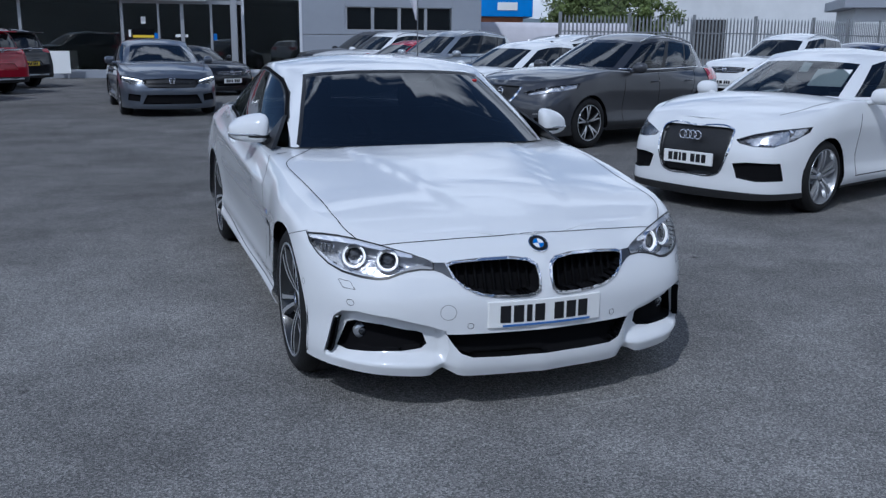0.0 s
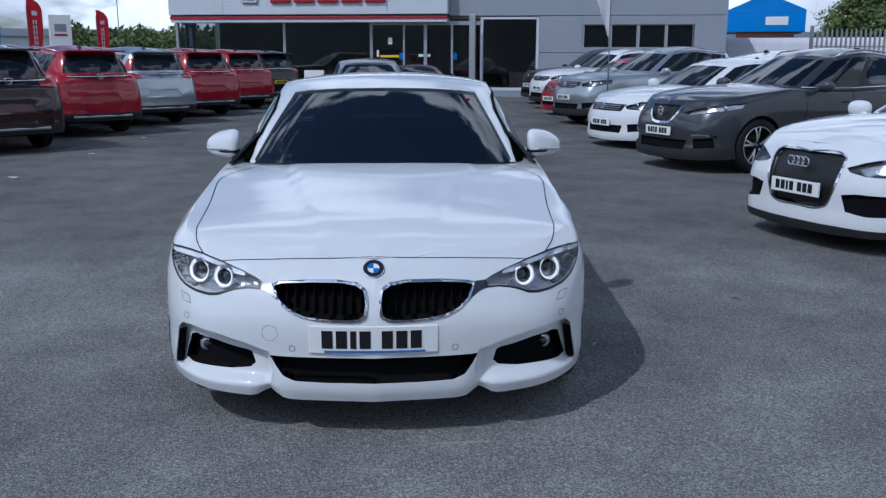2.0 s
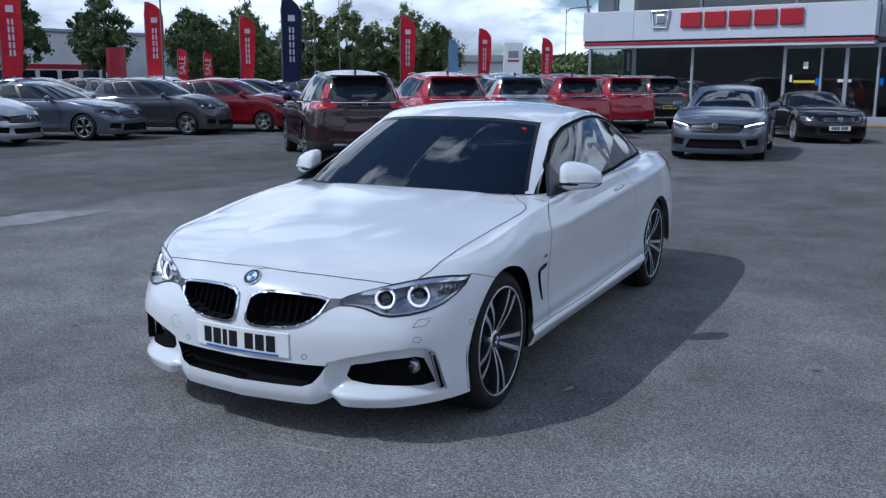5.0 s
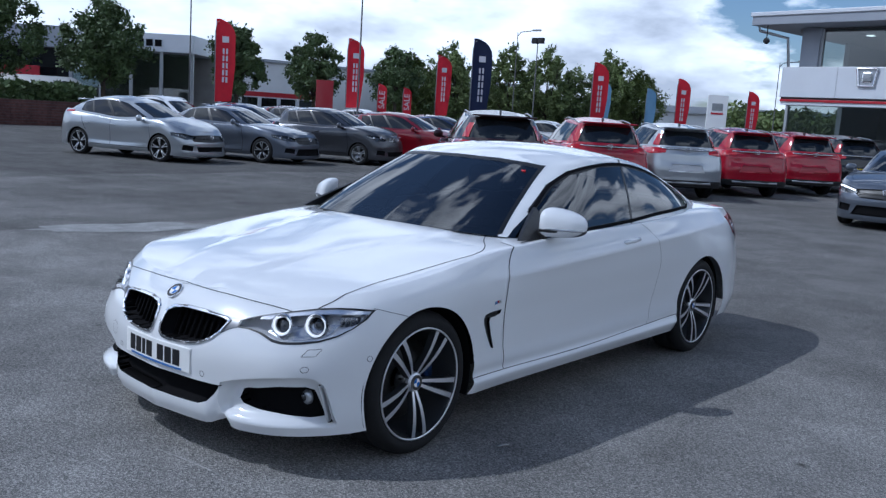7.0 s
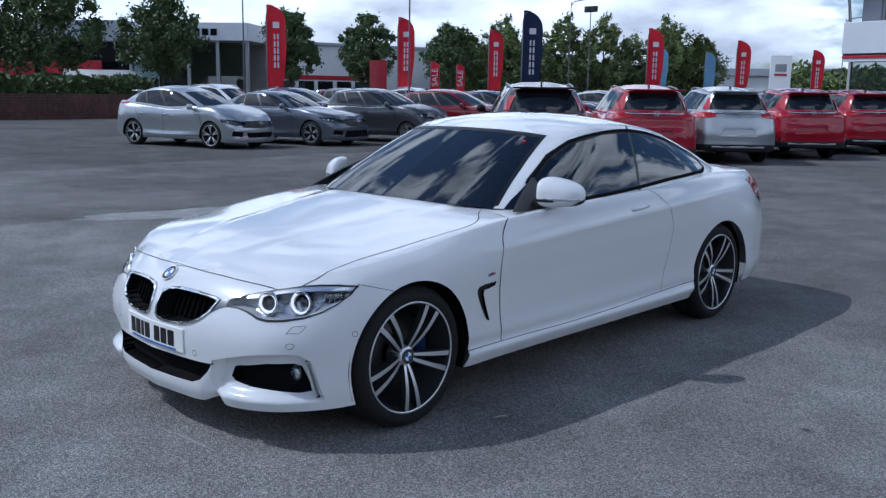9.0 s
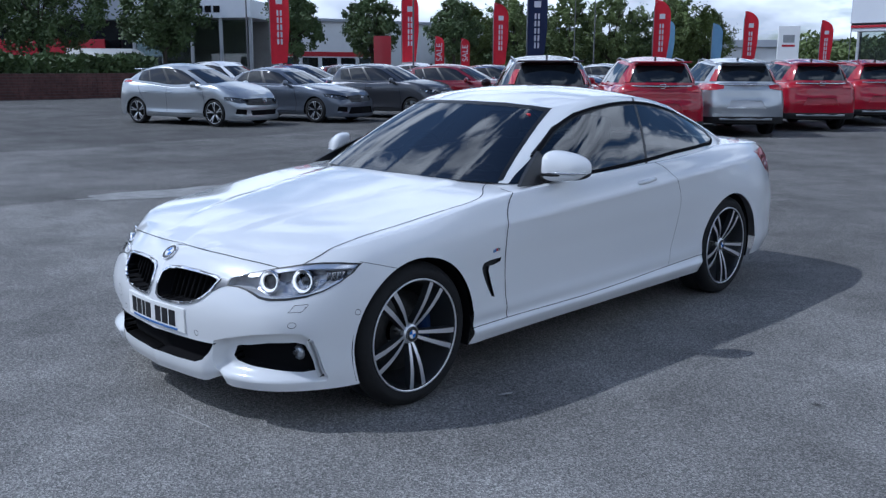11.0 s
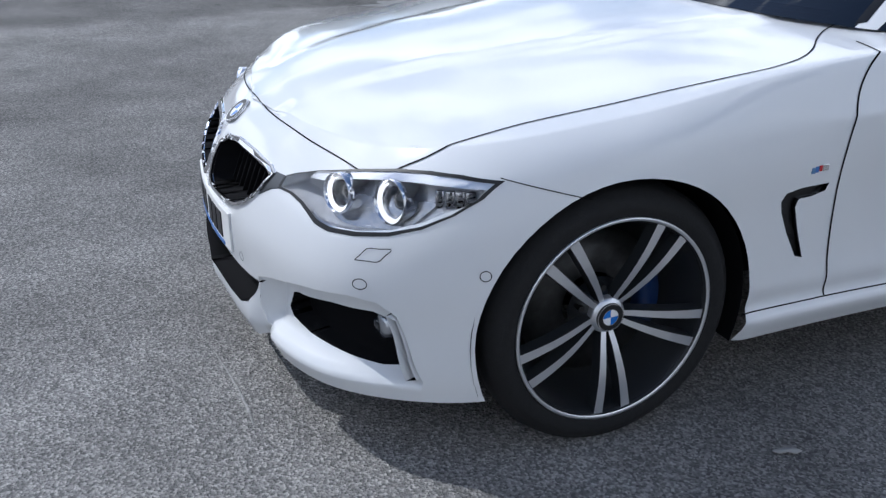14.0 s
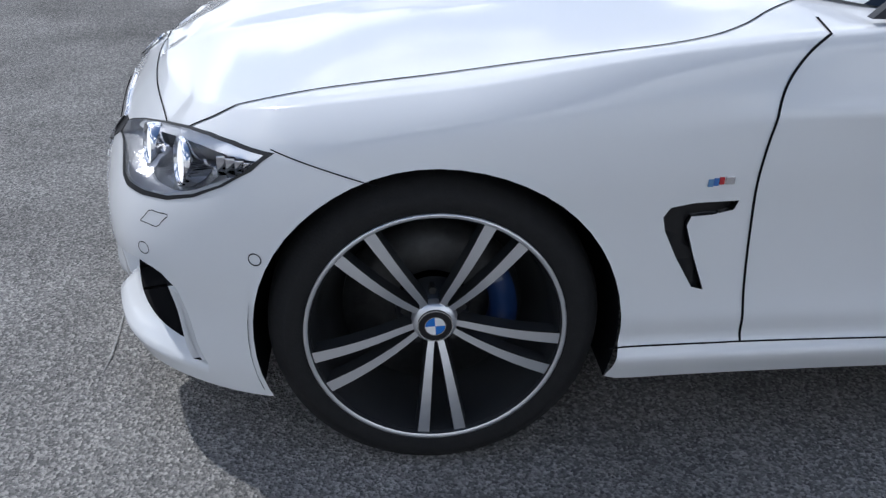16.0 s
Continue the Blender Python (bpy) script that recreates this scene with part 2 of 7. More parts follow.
def add_box(bm, lo, hi, bevel=0.0, m=None, mat=0):
    made = bmesh.ops.create_cube(bm, size=1.0)["verts"]
    for v in made:
        v.co = Vector([lo[i] + (v.co[i] + 0.5) * (hi[i] - lo[i]) for i in range(3)])
        if m is not None:
            v.co = m @ v.co
    faces = {f for v in made for f in v.link_faces}
    for f in faces:
        f.material_index = mat
    if bevel:
        r = bmesh.ops.bevel(bm, geom=list({e for v in made for e in v.link_edges}), offset=bevel, segments=2, profile=0.5, affect="EDGES")
        for f in r["faces"]:
            f.material_index = mat
    return bm


def box_bm(lo, hi, bevel=0.0, m=None):
    return add_box(bmesh.new(), lo, hi, bevel, m)


def prism(bm, outline, to3, depth, mat=0, side_mat=None):
    """A flat outline lifted into space by to3(u, v, d) and given depth (d from 0 to depth)."""
    a = [bm.verts.new(to3(u, v, 0.0)) for u, v in outline]
    b = [bm.verts.new(to3(u, v, depth)) for u, v in outline]
    f = bm.faces.new(a)
    f.material_index = mat
    g = bm.faces.new(b[::-1])
    g.material_index = mat
    for i in range(len(a)):
        k = (i + 1) % len(a)
        q = bm.faces.new((a[k], a[i], b[i], b[k]))
        q.material_index = mat if side_mat is None else side_mat
    return bm


def lathe(bm, profile, axis="x", steps=48, centre=(0, 0, 0), mat=0):
    """Turns a profile of (radius, along) round an axis."""
    rings = []
    for r, a in profile:
        ring = []
        for k in range(steps):
            w = 2 * math.pi * k / steps
            c, s = r * math.cos(w), r * math.sin(w)
            p = (a, c, s) if axis == "x" else (c, a, s) if axis == "y" else (c, s, a)
            ring.append(bm.verts.new(Vector(p) + Vector(centre)))
        rings.append(ring)
    for r0, r1 in zip(rings, rings[1:]):
        for k in range(steps):
            f = bm.faces.new((r0[k], r0[(k + 1) % steps], r1[(k + 1) % steps], r1[k]))
            f.material_index = mat
    return bm


def tube(bm, points, radius, steps=8, mat=0):
    """A round bar through points; radius may be a list."""
    pts = [Vector(p) for p in points]
    rad = radius if isinstance(radius, (list, tuple)) else [radius] * len(pts)
    rings = []
    for i, p in enumerate(pts):
        d = (pts[min(i + 1, len(pts) - 1)] - pts[max(i - 1, 0)]).normalized()
        u = d.orthogonal().normalized() if not rings else (u - d * u.dot(d)).normalized()
        w = d.cross(u)
        rings.append([bm.verts.new(p + (u * math.cos(2 * math.pi * k / steps) + w * math.sin(2 * math.pi * k / steps)) * rad[i]) for k in range(steps)])
    for a, b in zip(rings, rings[1:]):
        for k in range(steps):
            f = bm.faces.new((a[k], a[(k + 1) % steps], b[(k + 1) % steps], b[k]))
            f.material_index = mat
    for ring in (rings[0][::-1], rings[-1]):
        bm.faces.new(ring).material_index = mat
    return bm


def spline(ts, values, tq):
    """Smooth curve through values at ts (cubic Hermite with finite-difference slopes)."""
    ts, v, tq = np.asarray(ts, float), np.asarray(values, float), np.asarray(tq, float)
    if v.ndim == 1:
        return spline(ts, v[:, None], tq)[:, 0]
    h = np.diff(ts)
    d = np.diff(v, axis=0) / h[:, None]
    m = np.empty_like(v)
    m[0], m[-1] = d[0], d[-1]
    m[1:-1] = (d[:-1] * h[1:, None] + d[1:] * h[:-1, None]) / (h[1:] + h[:-1])[:, None]
    i = np.clip(np.searchsorted(ts, tq) - 1, 0, len(h) - 1)
    s = ((tq - ts[i]) / h[i])[:, None]
    hh = h[i][:, None]
    return (2 * s**3 - 3 * s**2 + 1) * v[i] + (s**3 - 2 * s**2 + s) * hh * m[i] + (-2 * s**3 + 3 * s**2) * v[i + 1] + (s**3 - s**2) * hh * m[i + 1]


def grid_bm(points, tag=None, flip=False):
    """A sheet from a grid of points (rows x columns x 3), with its smooth normals stored on the vertices."""
    rows, cols = points.shape[:2]
    du = np.gradient(points, axis=0)
    dv = np.gradient(points, axis=1)
    nn = np.cross(du, dv)
    size = np.linalg.norm(nn, axis=2)
    good = size > 1e-9
    nn[good] /= size[good][:, None]
    if flip:
        nn = -nn
    bm = bmesh.new()
    layer = bm.verts.layers.float_vector.new("nrm")
    reg = bm.faces.layers.int.new("reg")
    vs = [[bm.verts.new(points[i, j]) for j in range(cols)] for i in range(rows)]
    for i in range(rows):
        for j in range(cols):
            vs[i][j][layer] = nn[i, j] if good[i, j] else (0, 0, 0)
    for i in range(rows - 1):
        for j in range(cols - 1):
            q = [vs[i][j], vs[i + 1][j], vs[i + 1][j + 1], vs[i][j + 1]]
            if flip:
                q.reverse()
            if (q[0].co - q[1].co).length < 1e-7:
                q.pop(0)
            elif len(q) == 4 and (q[2].co - q[3].co).length < 1e-7:
                q.pop(3)
            try:
                f = bm.faces.new(q)
                f[reg] = tag(i, j) if tag else 0
            except ValueError:
                pass
    return bm


AXES = {"side": (1, 2), "front": (0, 2), "top": (0, 1)}


def inside(poly, u, v):
    hit = False
    for i in range(len(poly)):
        (x0, y0), (x1, y1) = poly[i], poly[i - 1]
        if (y0 > v) != (y1 > v) and u < (x1 - x0) * (v - y0) / (y1 - y0) + x0:
            hit = not hit
    return hit


def cut(bm, poly, axis, number, allow, source=(0,)):
    """Cuts the outline poly, seen along an axis, into the sheet and gives the faces inside it a region number."""
    a, b = AXES[axis]
    reg = bm.faces.layers.int["reg"]
    c = 3 - a - b
    lo = [min(p[k] for p in poly) for k in (0, 1)]
    hi = [max(p[k] for p in poly) for k in (0, 1)]

    def near(f, l, h):
        us, vs = [v.co[a] for v in f.verts], [v.co[b] for v in f.verts]
        return max(us) >= l[0] - 1e-4 and min(us) <= h[0] + 1e-4 and max(vs) >= l[1] - 1e-4 and min(vs) <= h[1] + 1e-4

    pool = [f for f in bm.faces if f[reg] in source and near(f, lo, hi) and allow(f.calc_center_median())]
    for i in range(len(poly)):
        p, q = poly[i - 1], poly[i]
        l, h = [min(p[k], q[k]) for k in (0, 1)], [max(p[k], q[k]) for k in (0, 1)]
        faces = [f for f in pool if f.is_valid and near(f, l, h)]
        co, no = [0, 0, 0], [0, 0, 0]
        co[a], co[b] = p
        no[a], no[b] = q[1] - p[1], -(q[0] - p[0])
        if not faces or abs(no[a]) + abs(no[b]) < 1e-9:
            continue
        geom = faces + list({e for f in faces for e in f.edges}) + list({v for f in faces for v in f.verts})
        got = bmesh.ops.bisect_plane(bm, geom=geom, dist=1e-6, plane_co=co, plane_no=no)["geom"]
        pool = list({f for f in pool if f.is_valid} | {g for g in got if isinstance(g, bmesh.types.BMFace) and g.is_valid})
    for f in pool:
        if not f.is_valid:
            continue
        if f[reg] in source and near(f, lo, hi):
            m = f.calc_center_median()
            if allow(m) and inside(poly, m[a], m[b]):
                f[reg] = number


def cut_line(bm, points, axis, width, number, allow, source=(0,)):
    """Cuts a narrow strip along a line: a panel gap."""
    for (x0, y0), (x1, y1) in zip(points, points[1:]):
        d = math.hypot(x1 - x0, y1 - y0)
        ux, uy = (x1 - x0) / d, (y1 - y0) / d
        nx, ny = -uy * width / 2, ux * width / 2
        e = width * 0.4
        x0e, y0e, x1e, y1e = x0 - ux * e, y0 - uy * e, x1 + ux * e, y1 + uy * e
        cut(bm, [(x0e + nx, y0e + ny), (x1e + nx, y1e + ny), (x1e - nx, y1e - ny), (x0e - nx, y0e - ny)], axis, number, allow, source)


def take(bm, numbers):
    """The faces with those region numbers, as a new bmesh."""
    got = bm.copy()
    reg = got.faces.layers.int["reg"]
    bmesh.ops.delete(got, geom=[f for f in got.faces if f[reg] not in numbers], context="FACES")
    return got


def mirrored(bm, join=True):
    """The other half: joined to this one, or alone."""
    other = bm.copy()
    layer = other.verts.layers.float_vector.get("nrm")
    for v in other.verts:
        v.co.x = -v.co.x
        if layer:
            n = Vector(v[layer])
            v[layer] = (-n.x, n.y, n.z)
    bmesh.ops.reverse_faces(other, faces=other.faces)
    if not join:
        return other
    tmp = bpy.data.meshes.new("tmp")
    other.to_mesh(tmp)
    other.free()
    bm.from_mesh(tmp)
    bpy.data.meshes.remove(tmp)
    bmesh.ops.remove_doubles(bm, verts=[v for v in bm.verts if abs(v.co.x) < 2e-4], dist=1e-4)
    return bm


def shifted(bm, off):
    for v in bm.verts:
        v.co += Vector(off)
    return bm


def along_normals(bm, d):
    layer = bm.verts.layers.float_vector["nrm"]
    for v in bm.verts:
        v.co += Vector(v[layer]) * d
    return bm


def with_walls(bm, way, depth, back=True):
    """Gives a sheet a depth: walls down from its rim, and the sheet itself moved to the bottom (or left out)."""
    rim = [e for e in bm.edges if e.is_boundary]
    top = {v: v.co.copy() for e in rim for v in e.verts}
    layer = bm.verts.layers.float_vector.get("nrm")
    up = {v: bm.verts.new(co) for v, co in top.items()}
    if layer:
        for v in bm.verts:
            v[layer] = (0, 0, 0)
    for v in list(bm.verts):
        if v not in up.values():
            v.co += Vector(way) * depth
    for e in rim:
        a, b = e.verts
        bm.faces.new((a, b, up[b], up[a]))
    if not back:
        keep = set(up.values())
        bmesh.ops.delete(bm, geom=[f for f in bm.faces if not any(v in keep for v in f.verts)], context="FACES")
    return bm


def ribbon(tree, line, axis, width, lift=0.0014, closed=False):
    """A narrow dark strip laid along a line on a sheet: the shut line between two panels."""
    q = np.array(line, float)
    t = np.concatenate([[0], np.cumsum(np.linalg.norm(np.diff(q, axis=0), axis=1))])
    q = spline(t, q, np.linspace(0, t[-1], max(20, int(t[-1] / 0.007))))
    got = []
    for u, v in q:
        start, way = {"side": ((2, u, v), (-1, 0, 0)), "front": ((u, -3, v), (0, 1, 0)), "top": ((u, v, 3), (0, 0, -1))}[axis]
        hit, n, _, _ = tree.ray_cast(Vector(start), Vector(way))
        if hit is not None:
            got.append((hit, n if n.dot(Vector(way)) < 0 else -n))
    bm = bmesh.new()
    rows = []
    for i, (p, n) in enumerate(got):
        d = (got[min(i + 1, len(got) - 1)][0] - got[max(i - 1, 0)][0]).normalized()
        s = n.cross(d).normalized() * width / 2
        rows.append((bm.verts.new(p + s + n * lift), bm.verts.new(p - s + n * lift)))
    for a, b in zip(rows, rows[1:]):
        bm.faces.new((a[0], b[0], b[1], a[1]))
    return bm


# ---- a car body from plan outline, height levels and a roof ----
# stations round the plan, from the front centre along one side to the rear centre
OUTLINE = [(0, -0.768), (0.38, -0.722), (0.705, -0.592), (0.862, -0.36), (0.905, 0), (0.90, 0.45), (0.90, 1.4), (0.905, 2.3), (0.912, 2.81), (0.895, 3.34), (0.765, 3.68), (0.42, 3.82), (0, 3.86)]
# each level: (height, inset) at the stations
LEVELS = [
    [(0.160, 0.014), (0.165, 0.013), (0.174, 0.012), (0.182, 0.008), (0.205, 0.020), (0.205, 0.035), (0.205, 0.035), (0.205, 0.035), (0.21, 0.03), (0.22, 0.02), (0.23, 0.03), (0.23, 0.04), (0.23, 0.04)],
    [(0.200, -0.003), (0.205, -0.003), (0.215, -0.002), (0.235, 0.000), (0.26, 0.008), (0.272, 0.006), (0.275, 0.002), (0.275, 0.0), (0.28, 0.0), (0.30, 0.0), (0.31, 0.0), (0.31, 0.0), (0.31, 0.0)],
    [(0.330, 0.004), (0.330, 0.004), (0.335, 0.002), (0.355, 0.000), (0.38, 0.000), (0.39, 0.014), (0.39, 0.026), (0.40, 0.02), (0.42, 0.0), (0.42, 0.0), (0.42, 0.0), (0.42, 0.0), (0.42, 0.0)],
    [(0.470, 0.006), (0.470, 0.006), (0.465, 0.004), (0.480, 0.000), (0.53, 0.000), (0.54, 0.014), (0.55, 0.022), (0.56, 0.012), (0.56, 0.0), (0.56, 0.0), (0.56, 0.0), (0.56, 0.0), (0.56, 0.0)],
    [(0.590, 0.048), (0.585, 0.056), (0.570, 0.045), (0.595, 0.016), (0.655, 0.004), (0.675, 0.008), (0.695, 0.010), (0.72, 0.0), (0.70, 0.0), (0.70, 0.01), (0.72, 0.03), (0.72, 0.04), (0.72, 0.04)],
    [(0.662, 0.100), (0.655, 0.115), (0.650, 0.110), (0.685, 0.052), (0.735, 0.028), (0.785, 0.030), (0.825, 0.026), (0.865, 0.030), (0.86, 0.045), (0.86, 0.06), (0.86, 0.07), (0.87, 0.07), (0.88, 0.07)],
    [(0.702, 0.155), (0.702, 0.170), (0.708, 0.175), (0.742, 0.110), (0.785, 0.082), (0.852, 0.068), (0.912, 0.060), (0.940, 0.072), (0.965, 0.14), (0.955, 0.15), (0.945, 0.14), (0.955, 0.12), (0.96, 0.12)],
]
CAP_Y = [-0.63, -0.605, -0.52, -0.33, 0.02, 0.50, 1.4, 2.3, 2.85, 3.25, 3.52, 3.64, 3.71]
CREST = [(-0.63, 0.705), (-0.45, 0.762), (-0.2, 0.812), (0.1, 0.850), (0.4, 0.886), (0.62, 0.908), (1.4, 0.90), (2.3, 0.93), (2.85, 0.97), (3.3, 0.985), (3.72, 0.96)]
# greenhouse: foot and head of the glass ring, from the windscreen's middle to the rear window's middle
FOOT = [(0, 0.60, 0.915), (0.36, 0.635, 0.912), (0.58, 0.70, 0.906), (0.705, 0.79, 0.898), (0.80, 1.06, 0.885), (0.833, 1.6, 0.905), (0.822, 2.2, 0.933), (0.775, 2.75, 0.958), (0.60, 3.18, 0.985), (0.32, 3.31, 0.985), (0, 3.35, 0.985)]
HEAD = [(0, 1.27, 1.272), (0.26, 1.288, 1.268), (0.45, 1.33, 1.256), (0.548, 1.40, 1.244), (0.602, 1.56, 1.276), (0.620, 1.85, 1.297), (0.605, 2.25, 1.270), (0.575, 2.55, 1.215), (0.47, 2.66, 1.215), (0.26, 2.70, 1.235), (0, 2.72, 1.245)]
ROOF = [(1.27, 1.272), (1.42, 1.312), (1.66, 1.343), (1.95, 1.352), (2.3, 1.318), (2.72, 1.245)]


def warp(value, knots):
    return float(np.interp(value, [k[0] for k in knots], [k[1] for k in knots]))


def shape_from(s=None):
    """The tables above, or the tables warped to another car's measures."""
    if s is None:
        return OUTLINE, LEVELS, CAP_Y, CREST, FOOT, HEAD, ROOF
    ym = [(-0.775, -s["fo"]), (0, 0), (2.81, s["wb"]), (3.83, s["wb"] + s["ro"])]
    kx = s["hw"] / 0.912
    tops = [(-s["fo"], s["nose"]), (s["ws"] - 0.1, s["cowl"]), (s["wb"] * 0.5, s["belt"]), (s["rw"], s["deck"]), (s["wb"] + s["ro"], s["deck"] - 0.02)]
    hero_top = [(-0.775, 0.705), (0, 0.785), (0.45, 0.855), (1.4, 0.925), (2.3, 0.955), (2.81, 0.965), (3.83, 0.955)]
    zb = s["low"]

    def zmap(z, y):
        return zb + (z - 0.2) * (warp(warp(y, ym), tops) - zb) / (warp(y, hero_top) - 0.2)

    square = s.get("square", 0.0)
    outline = []
    for i, (x, y) in enumerate(OUTLINE):
        if square and i in (1, 2, 10, 11):
            y = y + (-1 if i < 6 else 1) * square * (0.10 if i in (2, 10) else 0.03)
        outline.append((x * kx, warp(max(-0.775, min(3.83, y)), ym)))
    ki = s.get("soft", 1.0)
    levels = [[(zmap(z, y), inset * ki) for (z, inset), (x, y) in zip(row, OUTLINE)] for row in LEVELS]
    cap = [warp(y, ym) for y in CAP_Y]
    crest = [(warp(y, ym), zmap(z, y) + s.get("crown", 0.0) * (1 if y < 1 else 0)) for y, z in CREST]
    fm = [(0.60, s["ws"]), (3.35, s["rw"])]
    hm = [(1.27, s["wt"]), (2.72, s["rt"])]
    kh = s.get("head", kx * 1.02)
    foot = []
    for x, y, z in FOOT:
        yy = warp(y, fm)
        foot.append((x * kx * s.get("footx", 1.0), yy, warp(yy, tops) - 0.01))

    def rz(z):
        return s["belt"] + (z - 0.93) * (s["roof"] - s["belt"]) / (1.355 - 0.93)

    head = [(x * kh, warp(y, hm), max(rz(z), rz(s.get("rail", 1.22)))) for x, y, z in HEAD]
    roof = [(warp(y, hm), max(rz(z), rz(s.get("rail", 1.22)) + 0.03)) for y, z in ROOF]
    return outline, levels, cap, crest, foot, head, roof


def body_sheet(shape, n_around, n_level, n_cap, tweak=None):
    """Half of the lower body (x >= 0): flanks, nose and tail, bonnet and deck."""
    outline, levels, cap, crest = shape[:4]
    out = np.array(outline, float)
    ts = np.concatenate([[0], np.cumsum(np.linalg.norm(np.diff(out, axis=0), axis=1))])
    # finer round the nose
    u = np.linspace(0, 1, n_around)
    tq = ts[-1] * (0.72 * u + 0.28 * u**2.2)
    plan = spline(ts, out, tq)
    eps = 1e-3
    tang = spline(ts, out, np.clip(tq + eps, 0, ts[-1])) - spline(ts, out, np.clip(tq - eps, 0, ts[-1]))
    tang /= np.linalg.norm(tang, axis=1)[:, None]
    nrm = np.stack([tang[:, 1], -tang[:, 0]], 1)
    nrm[0], nrm[-1] = (0, -1), (0, 1)
    rows = []
    for lv in levels:
        lv = np.array(lv, float)
        z, ins = spline(ts, lv[:, 0], tq), spline(ts, lv[:, 1], tq)
        p = plan - nrm * ins[:, None]
        p[:, 0] = np.maximum(p[:, 0], 0)
        rows.append(np.column_stack([p, z]))
    rows = np.array(rows)
    yc = spline(ts, np.array(cap, float), tq)
    zc = spline([c[0] for c in crest], [c[1] for c in crest], yc)
    pts = np.zeros((n_around, n_level + n_cap, 3))
    lv_u = np.linspace(0, len(levels) - 1, n_level)
    w = np.linspace(0, 1, n_cap + 1)[1:]
    for i in range(n_around):
        col = rows[:, i]
        edge, mid = col[-1], np.array([0, yc[i], zc[i]])
        crown = [edge + (mid - edge) * np.array([k, k, 1 - (1 - k) ** 2.0]) for k in w]
        knots = np.vstack([col, crown[max(0, n_cap // 5)]])
        d = np.maximum(np.linalg.norm(np.diff(knots, axis=0), axis=1), 0.004)
        tt = np.concatenate([[0], np.cumsum(d)])
        tl = np.interp(lv_u, np.arange(len(levels)), tt[:len(levels)])
        pts[i, :n_level] = spline(tt, knots, tl)
        pts[i, n_level:] = crown
    pts[0, :, 0] = 0
    pts[-1, :, 0] = 0
    if tweak:
        pts = tweak(pts)
    return grid_bm(pts, flip=False), pts


def roof_sheet(shape, n_around, n_level, n_cap, puff=0.03):
    """Half of the greenhouse: the glass ring with its pillars, and the roof. Columns from foot to head to the roof's middle."""
    foot, head, roof = (np.array(a, float) for a in shape[4:])
    mid = (foot + head) / 2
    ts = np.concatenate([[0], np.cumsum(np.linalg.norm(np.diff(mid, axis=0), axis=1))])
    tq = np.concatenate([np.linspace(ts[k], ts[k + 1], max(2, int(round(n_around * (ts[k + 1] - ts[k]) / ts[-1])) + 1))[:-1] for k in range(len(ts) - 1)] + [[ts[-1]]])
    f, h = spline(ts, foot, tq), spline(ts, head, tq)
    tang = np.gradient((f + h) / 2, tq, axis=0)
    nn = np.stack([tang[:, 1], -tang[:, 0], np.zeros(len(tq))], 1)
    nn /= np.maximum(np.linalg.norm(nn, axis=1), 1e-6)[:, None]
    nn[:, 2] = 0.35
    v = np.linspace(0, 1, n_level)
    yc = np.interp(np.linspace(0, 1, len(tq)), np.linspace(0, 1, len(tq)), h[:, 1])
    y0, y1 = roof[0, 0], roof[-1, 0]
    yc = y0 + (y1 - y0) * np.clip((h[:, 1] - h[0, 1]) / (h[-1, 1] - h[0, 1]), 0, 1)
    zc = spline(roof[:, 0], roof[:, 1], yc)
    pts = np.zeros((len(tq), n_level + n_cap, 3))
    w = np.linspace(0, 1, n_cap + 1)[1:]
    for i in range(len(tq)):
        for j, k in enumerate(v):
            pts[i, j] = f[i] * (1 - k) + h[i] * k + nn[i] * puff * 4 * k * (1 - k) * 0.5
        m = np.array([0, yc[i], zc[i]])
        for j, k in enumerate(w):
            pts[i, n_level + j] = h[i] + (m - h[i]) * np.array([k, k, 1 - (1 - k) ** 2.3])
    pts[0, :, 0] = 0
    pts[-1, :, 0] = 0
    knots_i = [int(np.argmin(np.abs(tq - t))) for t in ts]
    return pts, knots_i


